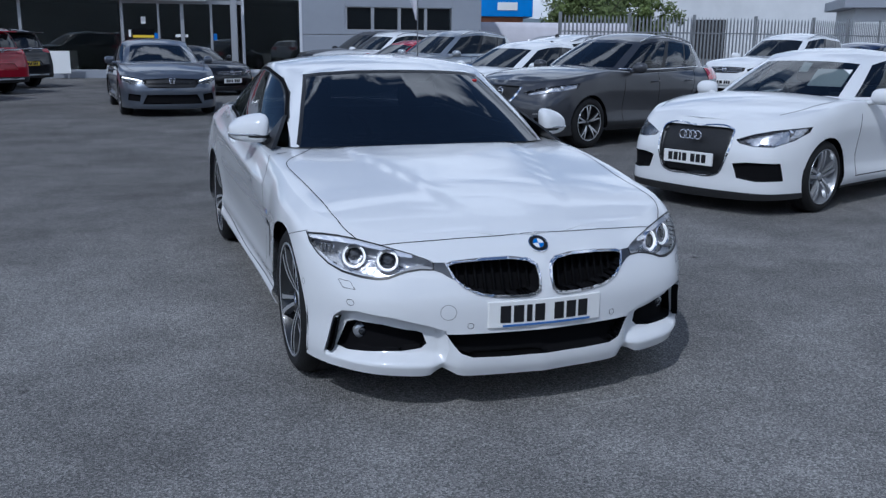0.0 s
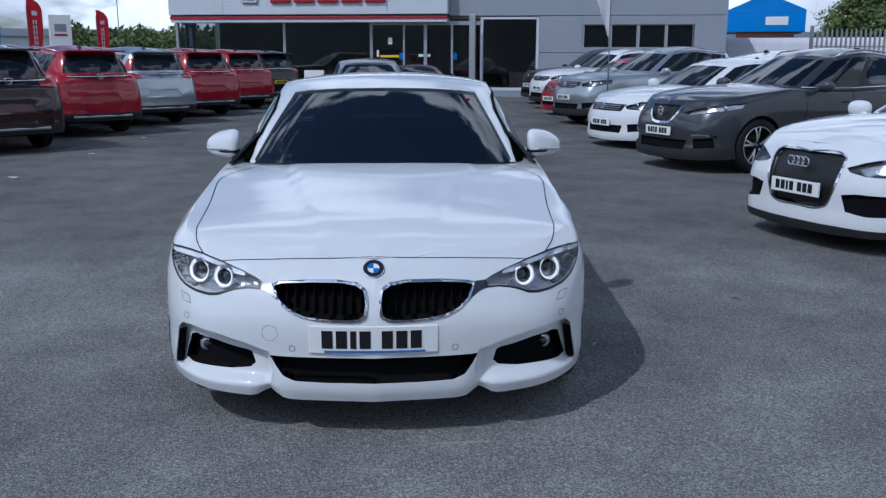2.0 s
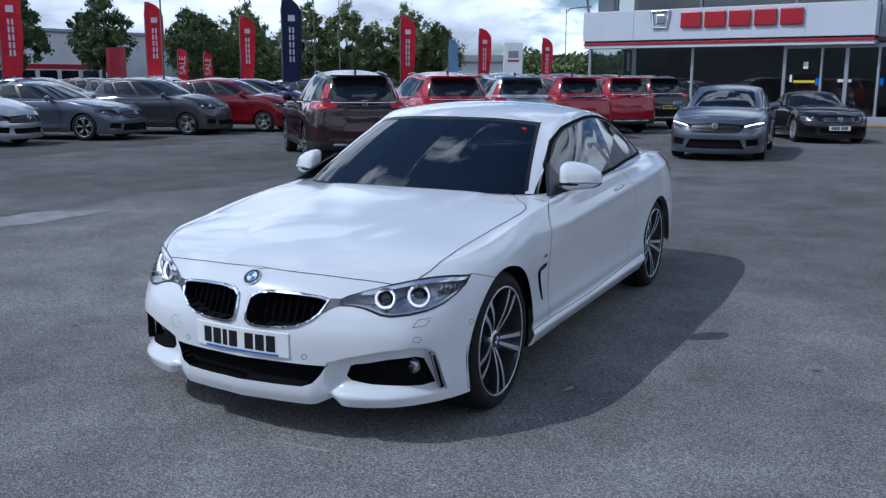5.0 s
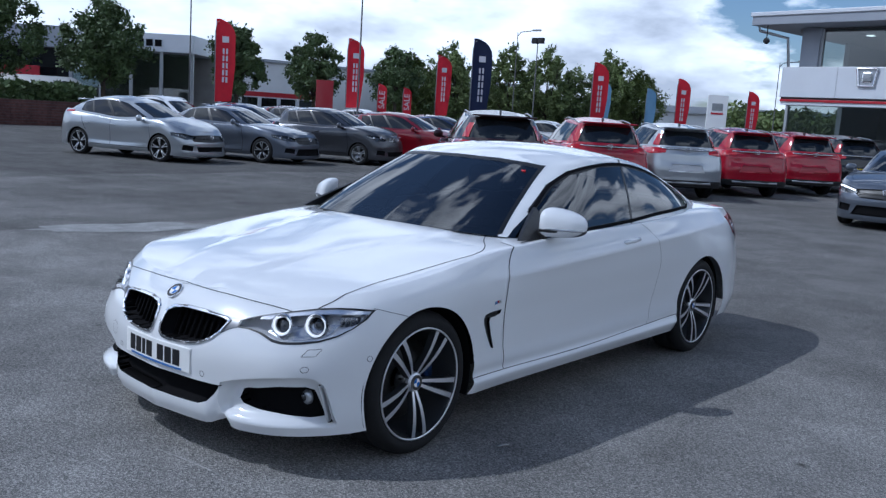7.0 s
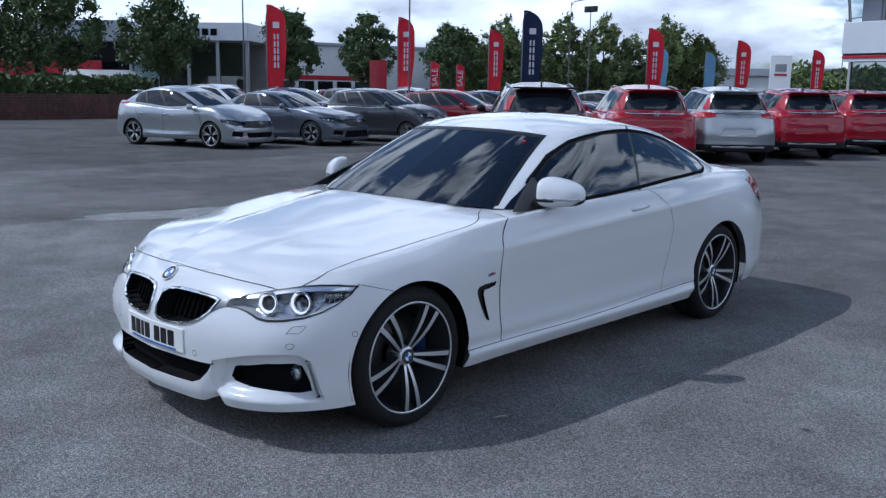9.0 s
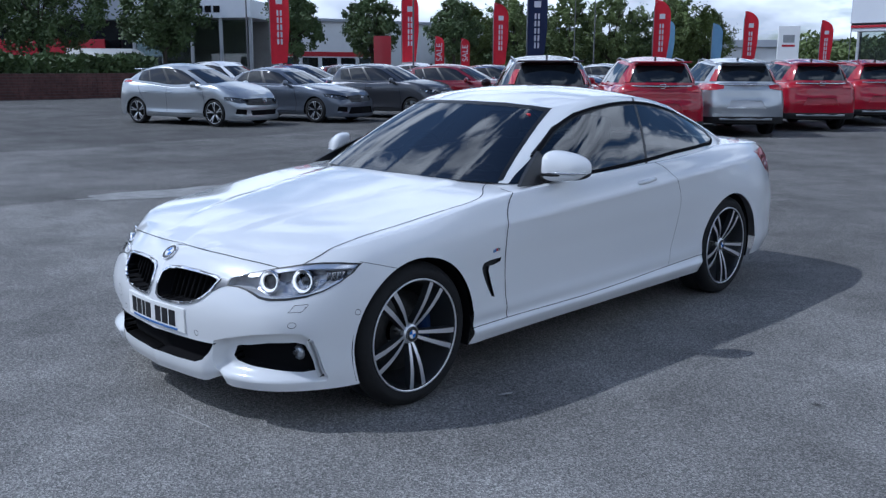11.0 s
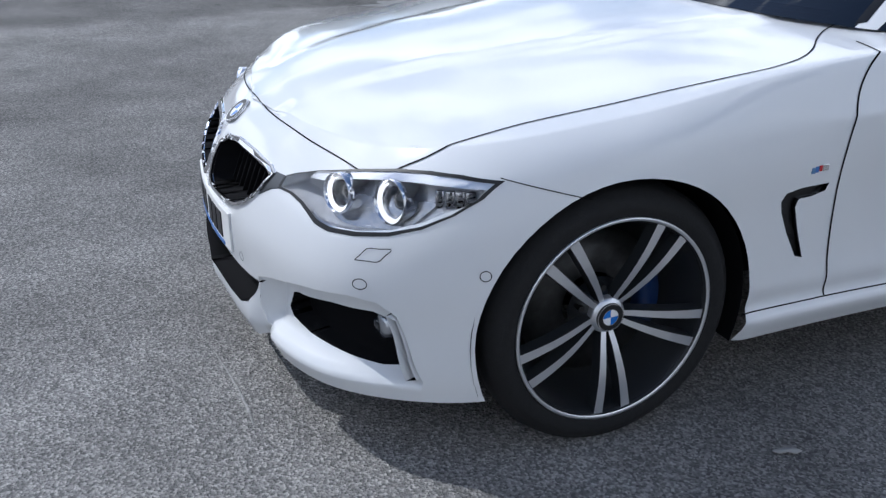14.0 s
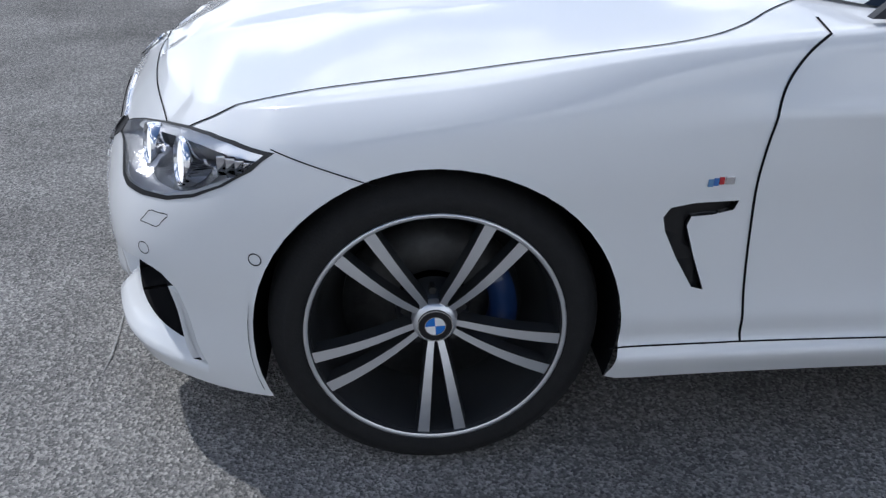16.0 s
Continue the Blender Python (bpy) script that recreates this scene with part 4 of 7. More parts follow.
            lathe(b, [(rr + 0.001, -0.012), (rr + 0.002, -0.030), (rr + 0.004, -0.030), (rr + 0.005, -0.014), (rr + 0.006, 0.02), (rr + 0.002, 0.055)], axis="y", steps=32)
            bmesh.ops.transform(b, matrix=turn, verts=b.verts)
            part("lamp_bezel", b, M["chrome"], holder)
        trim = take(bm, {2})
        cut(trim, [(0.50, 0.632), (0.506, 0.640), (0.61, 0.667), (0.69, 0.685), (0.75, 0.693), (0.80, 0.694), (0.86, 0.688), (0.846, 0.668), (0.80, 0.668), (0.75, 0.667), (0.69, 0.661), (0.61, 0.645), (0.54, 0.626), (0.50, 0.622)], "front", 32, lambda c: True, (2,))
        cut(trim, [(0.845, 0.645), (0.826, 0.612), (0.796, 0.580), (0.755, 0.557), (0.70, 0.545), (0.64, 0.540), (0.60, 0.545), (0.565, 0.558), (0.575, 0.571), (0.605, 0.560), (0.64, 0.556), (0.70, 0.561), (0.752, 0.574), (0.790, 0.596), (0.818, 0.624)], "front", 33, lambda c: True, (2,))
        cut(trim, [(0.535, 0.580), (0.60, 0.566), (0.70, 0.567), (0.765, 0.585), (0.785, 0.640), (0.70, 0.648), (0.60, 0.630), (0.535, 0.610)], "front", 34, lambda c: True, (2,))
        for number, depth, name, mat in ((32, -0.0015, "lamp_brow", "lamp_chrome"), (33, -0.005, "lamp_lip", "lamp_chrome"), (34, -0.050, "lamp_backing", "lamp_inner")):
            t = along_normals(take(trim, {number}), depth)
            part(name, mirrored(t, join=False) if side < 0 else t, M[mat], holder)
        b = bmesh.new()
        for k in range(4):
            add_box(b, (side * (0.765 + 0.012 * k) - 0.0045, -0.395 + 0.018 * k, 0.612), (side * (0.765 + 0.012 * k) + 0.0045, -0.375 + 0.018 * k, 0.652), 0.002)
        part("side_reflector", b, M["chrome"], holder)
    pair("tail_lamp", along_normals(take(bm, {14}), 0.004), M["red_lens"], car, "dark red tail lamp")
    # badge, plate
    b = bmesh.new()
    lathe(b, [(0.041, 0.0), (0.041, 0.003), (0.037, 0.005)], axis="z", steps=32, mat=3)
    roundel(b, 0.040, lambda u, v, d: (u, v, 0.004 + d))
    bmesh.ops.transform(b, matrix=Matrix.Translation((0, -0.664, 0.6605)) @ Matrix.Rotation(radians(40), 4, "X"), verts=b.verts)
    part("bonnet_badge", b, [M["black"], M["white"], M["blue"], M["chrome"]], car, "round blue and white enamel badge", smooth=False)
    plate_at(car, (0, -0.762, 0.410), 0.0, 0.486, 0.106, "plate", bend=0.30)
    # greenhouse
    pts, knots = roof_sheet(shape, 96, 16, 14)
    gh = grid_bm(pts)
    ahead = lambda c: c.y < 1.45 and c.z < 1.30
    screen = [(-0.01, 1.264), (0.26, 1.260), (0.43, 1.249), (0.522, 1.236), (0.60, 1.075), (0.672, 0.915), (0.69, 0.80), (-0.01, 0.80)]
    cut(gh, screen, "front", 20, ahead)
    cut_line(gh, screen[:6], "front", 0.016, 21, lambda c: c.y < 1.5, (0, 20))
    side_glass = [(0.72, 0.85), (0.86, 0.935), (1.03, 1.022), (1.25, 1.140), (1.45, 1.212), (1.74, 1.254), (2.04, 1.258), (2.38, 1.213), (2.66, 1.130), (2.83, 1.045), (2.845, 1.005), (2.80, 0.992), (2.60, 0.983), (2.23, 0.965), (1.886, 0.943), (1.35, 0.917), (0.95, 0.896)]
    wing = lambda c: c.x > 0.45
    cut(gh, side_glass, "side", 22, wing)
    cut_line(gh, side_glass[2:] , "side", 0.020, 21, wing, (0, 22))
    cut_line(gh, [(2.03, 1.28), (1.97, 1.15), (1.88, 0.93)], "side", 0.022, 21, wing, (0, 22))
    cut(gh, [(-0.01, 2.75), (0.40, 2.71), (0.50, 2.76), (0.54, 3.08), (0.38, 3.26), (-0.01, 3.31)], "top", 23, lambda c: c.y > 2.6)
    part("roof", mirrored(take(gh, {0})), white, car)
    part("windscreen", mirrored(take(gh, {20})), M["screen"], car, "dark tinted windscreen")
    pair("side_window", take(gh, {22}), M["privacy"], car, "tinted side window")
    part("rear_window", mirrored(take(gh, {23})), M["privacy"], car)
    part("window_trim", mirrored(along_normals(take(gh, {21}), 0.001)), M["black"], car, "black trim round the glass")
    sail = bmesh.new()
    prism(sail, [(0.76, 0.895), (0.83, 0.935), (0.93, 0.985), (1.05, 1.040), (1.07, 0.905), (0.93, 0.892)], lambda u, v, d: (0.806 - (v - 0.885) * 0.80 + d, u, v), 0.020)
    pair("mirror_base", sail, M["black"], car, smooth=False)
    # door mirrors
    for side in (1, -1):
        b = bmesh.new()
        bmesh.ops.create_uvsphere(b, u_segments=28, v_segments=18, radius=1.0)
        for v in b.verts:
            x, y, z = v.co
            sx = math.copysign(abs(x) ** 0.60, x)
            sy = math.copysign(abs(y) ** 0.85, y)
            sz = math.copysign(abs(z) ** 0.62, z)
            v.co = (0.893 + 0.100 * sx - 0.014 * max(0.0, z), 1.030 + 0.074 * sy + 0.050 * sx + 0.018 * z, 0.944 + (0.072 * sz + 0.034) * (1 - 0.22 * sx - 0.10 * sx * sx))
        bmesh.ops.bisect_plane(b, geom=b.verts[:] + b.edges[:] + b.faces[:], plane_co=(0, 0, 0.945), plane_no=(0.05, 0, 1), clear_inner=True)
        low = bmesh.new()
        bmesh.ops.create_uvsphere(low, u_segments=28, v_segments=18, radius=1.0)
        for v in low.verts:
            x, y, z = v.co
            sx = math.copysign(abs(x) ** 0.72, x)
            v.co = (0.890 + 0.101 * sx, 1.031 + 0.080 * y + 0.055 * sx, 0.942 + 0.034 * z)
        tube(low, [(0.79, 0.96, 0.908), (0.83, 0.985, 0.920), (0.88, 1.02, 0.93)], [0.028, 0.022, 0.02], 10)
        strip = bmesh.new()
        tube(strip, [(0.845, 0.938, 0.951), (0.91, 0.962, 0.950), (0.965, 0.998, 0.949), (0.993, 1.055, 0.949)], 0.006, 8)
        if side < 0:
            b, low, strip = mirrored(b, join=False), mirrored(low, join=False), mirrored(strip, join=False)
        head = part("door_mirror", low, M["black"], car, "door mirror with white cap")
        part("mirror_cap", b, white, head)
        part("mirror_lamp", strip, M["lamp_lens"], head)
    # door handles
    for side in (1, -1):
        b = bmesh.new()
        tube(b, [(0.872, 1.69, 0.826), (0.893, 1.72, 0.832), (0.898, 1.80, 0.838), (0.893, 1.88, 0.843), (0.872, 1.91, 0.845)], [0.006, 0.011, 0.013, 0.012, 0.006], 10)
        if side < 0:
            b = mirrored(b, join=False)
        part("door_handle", b, white, car)
    # small side badge
    for side in (1, -1):
        b = bmesh.new()
        for k, col in enumerate((0, 1, 2)):
            add_box(b, (0.888, 0.482 + 0.010 * k, 0.620 + 0.002 * k), (0.8945, 0.491 + 0.010 * k, 0.634 + 0.002 * k), 0.0, mat=col)
        add_box(b, (0.888, 0.513, 0.624), (0.8945, 0.530, 0.639), 0.001, mat=3)
        if side < 0:
            b = mirrored(b, join=False)
        part("wing_badge", b, [M["light_blue"], M["plate_blue"], M["red_lens"], M["chrome"]], car, smooth=False)
    cabin(car, 0.60, 3.1, 0.74, 0.885, -0.36)
    for side in (1, -1):
        b = bmesh.new()
        tube(b, [(side * 0.10, 0.68, 0.912), (side * 0.33, 0.73, 0.918), (side * 0.55, 0.80, 0.915)], 0.008, 6)
        part("wiper", b, M["black"], car)
    gh.normal_update()
    ghtree = BVHTree.FromBMesh(gh)
    outline = [(1.00, 0.905)] + [(y, z) for y, z in side_glass[::-1][1:] if y > 0.98 and z < 1.0] + [(2.842, 1.008)] + [(y, z) for y, z in side_glass[::-1] if z > 1.0 and 1.0 < y < 2.84] + [(1.00, 1.008)]
    pair("window_seal", ribbon(ghtree, outline, "side", 0.020, 0.004), M["matt_black"], car, "black rubber seal round the side glass")
    hit = ghtree.ray_cast(Vector((0.475, -1, 1.212)), Vector((0, 1, 0)))[0]
    b = box_bm((0.462, hit.y - 0.008, 1.206), (0.488, hit.y - 0.004, 1.218))
    part("red_tag", b, M["red_tag"], car, "small red sticker on the windscreen")
    for y in (0, 2.81):
        for s in (1, -1):
            wheel_parts(car, (s * (0.766 if y == 0 else 0.778), y, 0.322), 0.322, 0.251, 0.225, "double", s, 0.05)
    return car


def plate_at(car, at, turn, width, height, mat, blue=True, bend=0.0):
    """A number plate with unreadable dark bars, fixed to a car's nose or tail."""
    m = Matrix.Translation(at) @ Matrix.Rotation(turn, 4, "Z")

    def bent(b):
        """Follows the bumper's curve."""
        if bend:
            for k in range(1, 12):
                bmesh.ops.bisect_plane(b, geom=b.verts[:] + b.edges[:] + b.faces[:], plane_co=(width * (k / 12 - 0.5), 0, 0), plane_no=(1, 0, 0))
            for v in b.verts:
                v.co.y += bend * v.co.x**2
        bmesh.ops.transform(b, matrix=m, verts=b.verts)
        return b

    base = part("number_plate", bent(box_bm((-width / 2, -0.006, -height / 2), (width / 2, 0.012, height / 2), 0.003)), M[mat], car, smooth=False)
    x = -width * 0.40
    for k in range(7):
        if k == 4:
            x += width * 0.06
        w = width * (0.045 if k == 2 else 0.085)
        b = bent(box_bm((x, -0.0085, -height * 0.30), (x + w, -0.0045, height * 0.34)))
        part("plate_bar", b, M["plate_ink"], base, smooth=False)
        x += w + width * 0.026
    if blue:
        b = bent(box_bm((-width * 0.38, -0.0085, -height * 0.46), (width * 0.40, -0.0045, -height * 0.38)))
        part("plate_line", b, M["plate_blue"], base, smooth=False)
    return base


def cabin(car, y0, y1, half, belt, wheel_x):
    """Dark cabin: dashboard, front seats, rear bench, steering wheel, mirror."""
    b = bmesh.new()
    add_box(b, (-half * 0.93, y0 + 0.12, belt - 0.16), (half * 0.93, y0 + 0.52, belt + 0.005), 0.03)
    part("dashboard", b, M["cabin"], car)
    for x in (-0.36, 0.36):
        b = bmesh.new()
        yb = y0 + 1.35
        add_box(b, (x - 0.25, yb - 0.55, belt - 0.55), (x + 0.25, yb, belt - 0.38), 0.05)
        add_box(b, (x - 0.25, yb - 0.07, belt - 0.45), (x + 0.25, yb + 0.07, belt + 0.12), 0.06, Matrix.Translation((0, yb, belt)) @ Matrix.Rotation(radians(-14), 4, "X") @ Matrix.Translation((0, -yb, -belt)))
        add_box(b, (x - 0.13, yb + 0.0, belt + 0.12), (x + 0.13, yb + 0.10, belt + 0.29), 0.04)
        part("seat", b, M["cabin"], car)
    b = bmesh.new()
    add_box(b, (-half * 0.8, y1 - 0.75, belt - 0.4), (half * 0.8, y1 - 0.45, belt + 0.08), 0.06)
    part("rear_bench", b, M["cabin"], car)
    b = bmesh.new()
    ring = [Vector((wheel_x + 0.185 * math.cos(a), y0 + 0.62 + 0.07 * math.sin(a), belt + 0.0 + 0.17 * math.sin(a))) for a in np.linspace(0, 2 * math.pi, 25)]
    tube(b, ring, 0.014, 8)
    add_box(b, (wheel_x - 0.17, y0 + 0.60, belt - 0.03), (wheel_x + 0.17, y0 + 0.64, belt + 0.02), 0.01)
    part("steering_wheel", b, M["cabin"], car)
    b = bmesh.new()
    add_box(b, (-half * 0.95, y0 + 0.1, 0.27), (half * 0.95, y1, 0.33), 0.0)
    part("cabin_floor", b, M["matt_black"], car)


M["lamp_bowl"] = material("lamp_housing", (0.72, 0.73, 0.75), rough=0.18, metal=0.35, bump=0.5, bump_scale=28)
M["lamp_inner"] = material("bright_lamp_bezel", (0.42, 0.43, 0.45), rough=0.20, metal=0.85, bump=0.4, bump_scale=45)
M["projector"] = material("projector_glass", (0.02, 0.022, 0.026), rough=0.06, coat=1.0)
M["lamp_chrome"] = material("lamp_bright_trim", (0.92, 0.93, 0.95), rough=0.12, metal=0.5)
M["dark_chrome"] = material("smoked_chrome", (0.11, 0.113, 0.12), rough=0.28, metal=1.0)
M["lamp_lens"] = material("lamp_lens_solid", (0.45, 0.47, 0.50), rough=0.08, metal=0.6, coat=1.0)
M["light_blue"] = material("light_blue_enamel", (0.12, 0.24, 0.42), rough=0.3)
M["plate_blue"] = material("plate_blue", (0.06, 0.16, 0.42), rough=0.4)
M["red_tag"] = material("red_sticker", (0.65, 0.02, 0.03), rough=0.5)
coupe = build_coupe()


# ---- the other cars ----
def joined(bm, other):
    tmp = bpy.data.meshes.new("tmp")
    other.to_mesh(tmp)
    other.free()
    bm.from_mesh(tmp)
    bpy.data.meshes.remove(tmp)
    return bm


def build_car(name, label, s, m, group="", clear=False, wheel="two_tone"):
    """A parked car from a table of measures: panels, glass ring, lamps, grille, plates, mirrors and wheels."""
    car = thing(name, label, "car", group)
    shape = shape_from(s)
    fo, wb, ro, hw, low, rt = s["fo"], s["wb"], s["ro"], s["hw"], s["low"], s["tyre"]
    body = s["paint"]
    bm, _ = body_sheet(shape, 84, 24, 10)
    front = lambda c: c.y < -fo * 0.25
    rear = lambda c: c.y > wb + ro * 0.30
    flank = lambda c: c.x > hw * 0.6
    ra = rt * 1.09
    for y in (0, wb):
        cut(bm, [(y + ra * math.cos(a), rt + ra * math.sin(a)) for a in np.linspace(0, 2 * math.pi, 28, endpoint=False)], "side", 1, flank)
    nose, deck = s["nose"], s["deck"]
    h = nose - low
    lamp = s.get("lamp", [(0.50, -0.115), (0.72, -0.045), (0.955, -0.020), (0.96, -0.10), (0.80, -0.175), (0.56, -0.165)])
    cut(bm, [(x * hw, nose + z) for x, z in lamp], "front", 2, front)
    grille = s.get("grille", [(-0.02, -0.06), (0.46, -0.075), (0.46, -0.15), (0.30, -0.20), (-0.02, -0.20)])
    cut(bm, [(x * hw, nose + z) for x, z in grille], "front", 3, front)
    intake = s.get("intake", [(-0.02, 0.20), (0.52, 0.20), (0.48, 0.08), (-0.02, 0.08)])
    cut(bm, [(x * hw, low + z) for x, z in intake], "front", 4, front)
    if not s.get("wide_intake"):
        cut(bm, [(x * hw, low + z) for x, z in [(0.62, 0.22), (0.84, 0.24), (0.86, 0.12), (0.64, 0.10)]], "front", 5, front)
    tails = s.get("tails", [[(0.62, -0.04), (1.02, -0.02), (1.02, -0.20), (0.66, -0.18)]])
    for t in tails:
        cut(bm, [(x * hw, deck + z) for x, z in t], "front", 6, rear)
    if s.get("clad"):
        cut(bm, [(-fo - 0.2, low - 0.1), (wb + ro + 0.2, low - 0.1), (wb + ro + 0.2, low + s["clad"]), (wb, low + s["clad"] * 0.8), (0, low + s["clad"] * 0.8), (-fo - 0.2, low + s["clad"] * 0.7)], "side", 7, lambda c: True)
    cut(bm, [(x * hw, deck - 0.52 + z) for x, z in [(-0.02, 0.16), (0.34, 0.16), (0.44, 0.0), (-0.02, 0.0)]], "front", 8, rear)
    w0 = s["ws"]
    belt = s["belt"]
    lines = [[(w0 + 0.16, belt - 0.10), (w0 + 0.10, low + 0.30), (w0 + 0.13, low + 0.10)], [(wb * 0.60, belt), (wb * 0.60, low + 0.10)], [(w0 + 0.13, low + 0.10), (wb - ra - 0.05, low + 0.10)]]
    if s.get("doors", 4) == 4:
        lines.append([(wb * 0.97, belt), (wb * 0.90, low + 0.42)])
    for k, line in enumerate(lines):
        cut_line(bm, line, "side", 0.010, 40 + k, flank)
    edge = [(0.70 * hw, -fo * 0.50), (0.78 * hw, -fo * 0.25), (0.80 * hw, 0.0), (0.83 * hw, w0 - 0.15)]
    bm.normal_update()
    pair("shut_line", ribbon(BVHTree.FromBMesh(bm), edge, "top", 0.007), M["matt_black"], car)
    part("body_shell", mirrored(take(bm, {0})), body, car)
    for k in range(len(lines)):
        pair("panel_gap", along_normals(take(bm, {40 + k}), -0.003), M["matt_black"], car)
    ll, lr = pair("headlamp", with_walls(take(bm, {2}), (-0.3, 0.9, 0), 0.05), M[s.get("lamp_mat", "lamp_dark")], car, "clear headlamp")
    for holder, flip in ((ll, False), (lr, True)):
        g = along_normals(take(bm, {2}), 0.001)
        g = mirrored(g, join=False) if flip else g
        part("lamp_cover", g, M["lamp_glass"], holder)
        b = bmesh.new()
        for fx, r in ((0.64, 0.045), (0.80, 0.050)):
            lathe(b, [(0.002, -0.01), (r * 0.6, -0.008), (r, -0.02), (r + 0.004, 0.03)], axis="y", steps=20, centre=((-1 if flip else 1) * fx * hw, -fo * (0.72 if fx < 0.7 else 0.56) + 0.03, nose - 0.10))
        part("lamp_bowl", b, M["chrome"], holder)
        if s.get("lights_on"):
            b = bmesh.new()
            sx = -1 if flip else 1
            tube(b, [(sx * 0.58 * hw, -fo * 0.80, nose - 0.115), (sx * 0.75 * hw, -fo * 0.64, nose - 0.078), (sx * 0.92 * hw, -fo * 0.42, nose - 0.055)], 0.011, 8)
            part("daylight_strip", b, M["head_glow"], holder, "lit white strip")
    if s.get("vee"):
        bm.normal_update()
        vee = ribbon(BVHTree.FromBMesh(bm), [(0.325 * hw, nose - 0.085), (0.285 * hw, nose - 0.18), (0.19 * hw, nose - 0.275), (0.0, nose - 0.30)], "front", 0.030, 0.006)
        pair("grille_frame", vee, M["chrome"], car, "chrome band under the grille")
    if s.get("fog_trim"):
        bm.normal_update()
        pair("fog_trim", ribbon(BVHTree.FromBMesh(bm), [(0.60 * hw, low + 0.265), (0.74 * hw, low + 0.275), (0.87 * hw, low + 0.255)], "front", 0.022, 0.006), M["chrome"], car, "chrome blade over the fog lamp")
    if s.get("frame"):
        bm.normal_update()
        rim = ribbon(BVHTree.FromBMesh(bm), [(max(x, 0.0) * hw, nose + z) for x, z in grille], "front", 0.014, 0.004)
        pair("grille_frame", rim, M["chrome"], car)
    g = part("grille", with_walls(mirrored(take(bm, {3})), (0, 1, 0), 0.03), M["black"], car, "black front grille")
    if s.get("bars", 3):
        for k in range(s.get("bars", 3)):
            zs = [z for _, z in grille]
            z = nose + min(zs) + (max(zs) - min(zs)) * (k + 1) / (s.get("bars", 3) + 1)
            b = bmesh.new()
            tube(b, [(x * hw, -fo + 0.05 + 0.25 * (x * hw) ** 2 + max(0.0, z - nose + 0.2) * 0.3, z) for x in np.linspace(-0.42, 0.42, 9) * s.get("bar_w", 1.0)], 0.006, 6)
            part("grille_bar", b, M[s.get("bar_mat", "chrome")], g)
    badge_at(car, (0, -fo + s.get("badge_in", 0.03), nose - s.get("badge_down", 0.11)), s.get("badge", "ring"))
    if intake[0][0] < 0:
        part("lower_intake", with_walls(mirrored(take(bm, {4})), (0, 1, 0), 0.03), M["matt_black"], car)
    else:
        pair("lower_intake", with_walls(take(bm, {4}), (0, 1, 0), 0.03), M["matt_black"], car)
    if not s.get("wide_intake"):
        pair("fog_recess", with_walls(take(bm, {5}), (-0.2, 1, 0), 0.03), M["matt_black"], car)
    pair("tail_lamp", along_normals(take(bm, {6}), 0.008), M["red_lens"], car, "red tail lamp")
    if s.get("clad"):
        part("cladding", mirrored(along_normals(take(bm, {7}), 0.004)), M["clad"], car, "black lower cladding")
    part("tail_panel", with_walls(mirrored(take(bm, {8})), (0, -1, 0), 0.02), s.get("panel", body), car)
    if s.get("skid"):
        b = bmesh.new()
        add_box(b, (-0.60 * hw, wb + ro - 0.09, low + 0.10), (0.60 * hw, wb + ro + 0.012, low + 0.145), 0.012)
        part("skid_plate", b, M["silver_alloy"], car)
    if s.get("chrome_tail"):
        b = bmesh.new()
        tube(b, [(x * hw, wb + ro - 0.055 - 0.20 * (x * hw) ** 2, deck - 0.035) for x in np.linspace(-0.62, 0.62, 11)], 0.016, 8)
        part("tail_strip", b, M["chrome"], car)
        badge_at(car, (0, wb + ro - 0.03, deck - 0.04), "square", back=True)
    # glass ring
    pts, k = roof_sheet(shape, 76, 11, 10, 0.035)
    n_lv = 11
    b_pillar = k[5] + 1

    def tag(i, j):
        if j >= n_lv - 2 or j < 1:
            return 0
        if i < k[3] - 2:
            return 20
        if k[3] + 1 <= i < k[7] + s.get("quarter", 0):
            if j < n_lv - 2:
                return 21 if i in (b_pillar, b_pillar + 1) else 25 if s.get("doors", 4) == 4 and i == k[6] + 2 else 22
        if s.get("riser") and k[7] + s.get("quarter", 0) <= i < k[8] - s.get("rearwide", 0) and 1 <= j < 7:
            return 24 if i >= k[8] - s.get("rearwide", 0) - 3 else 0
        if i >= k[8] - s.get("rearwide", 0) and j > 0:
            return 23
        return 0

    gh = grid_bm(pts, tag)
    part("roof", mirrored(take(gh, {0})), body, car)
    glass = (M["clear_screen"], M["clear_screen"]) if clear else (M["car_glass"], M["car_glass"])
    part("windscreen", mirrored(take(gh, {20})), glass[0], car, "tinted windscreen")
    sw = pair("side_window", take(gh, {22}), glass[1], car)
    pair("window_pillar", take(gh, {21}), M["black"], car)
    if s.get("doors", 4) == 4:
        pair("window_pillar", take(gh, {25}), M["black"], car)
    part("rear_window", mirrored(take(gh, {23})), M["car_glass"], car, "dark rear window")
    if s.get("riser"):
        pair("tail_lamp_riser", along_normals(take(gh, {24}), 0.012), M["red_lens"], car)
    if s.get("chrome_line"):
        foot = shape[4]
        b = bmesh.new()
        tube(b, [Vector(foot[i]) + Vector((0.012, 0, 0.03)) for i in (3, 4, 5, 6, 7)], 0.010, 6)
        pair("window_strip", b, M["chrome"], car)
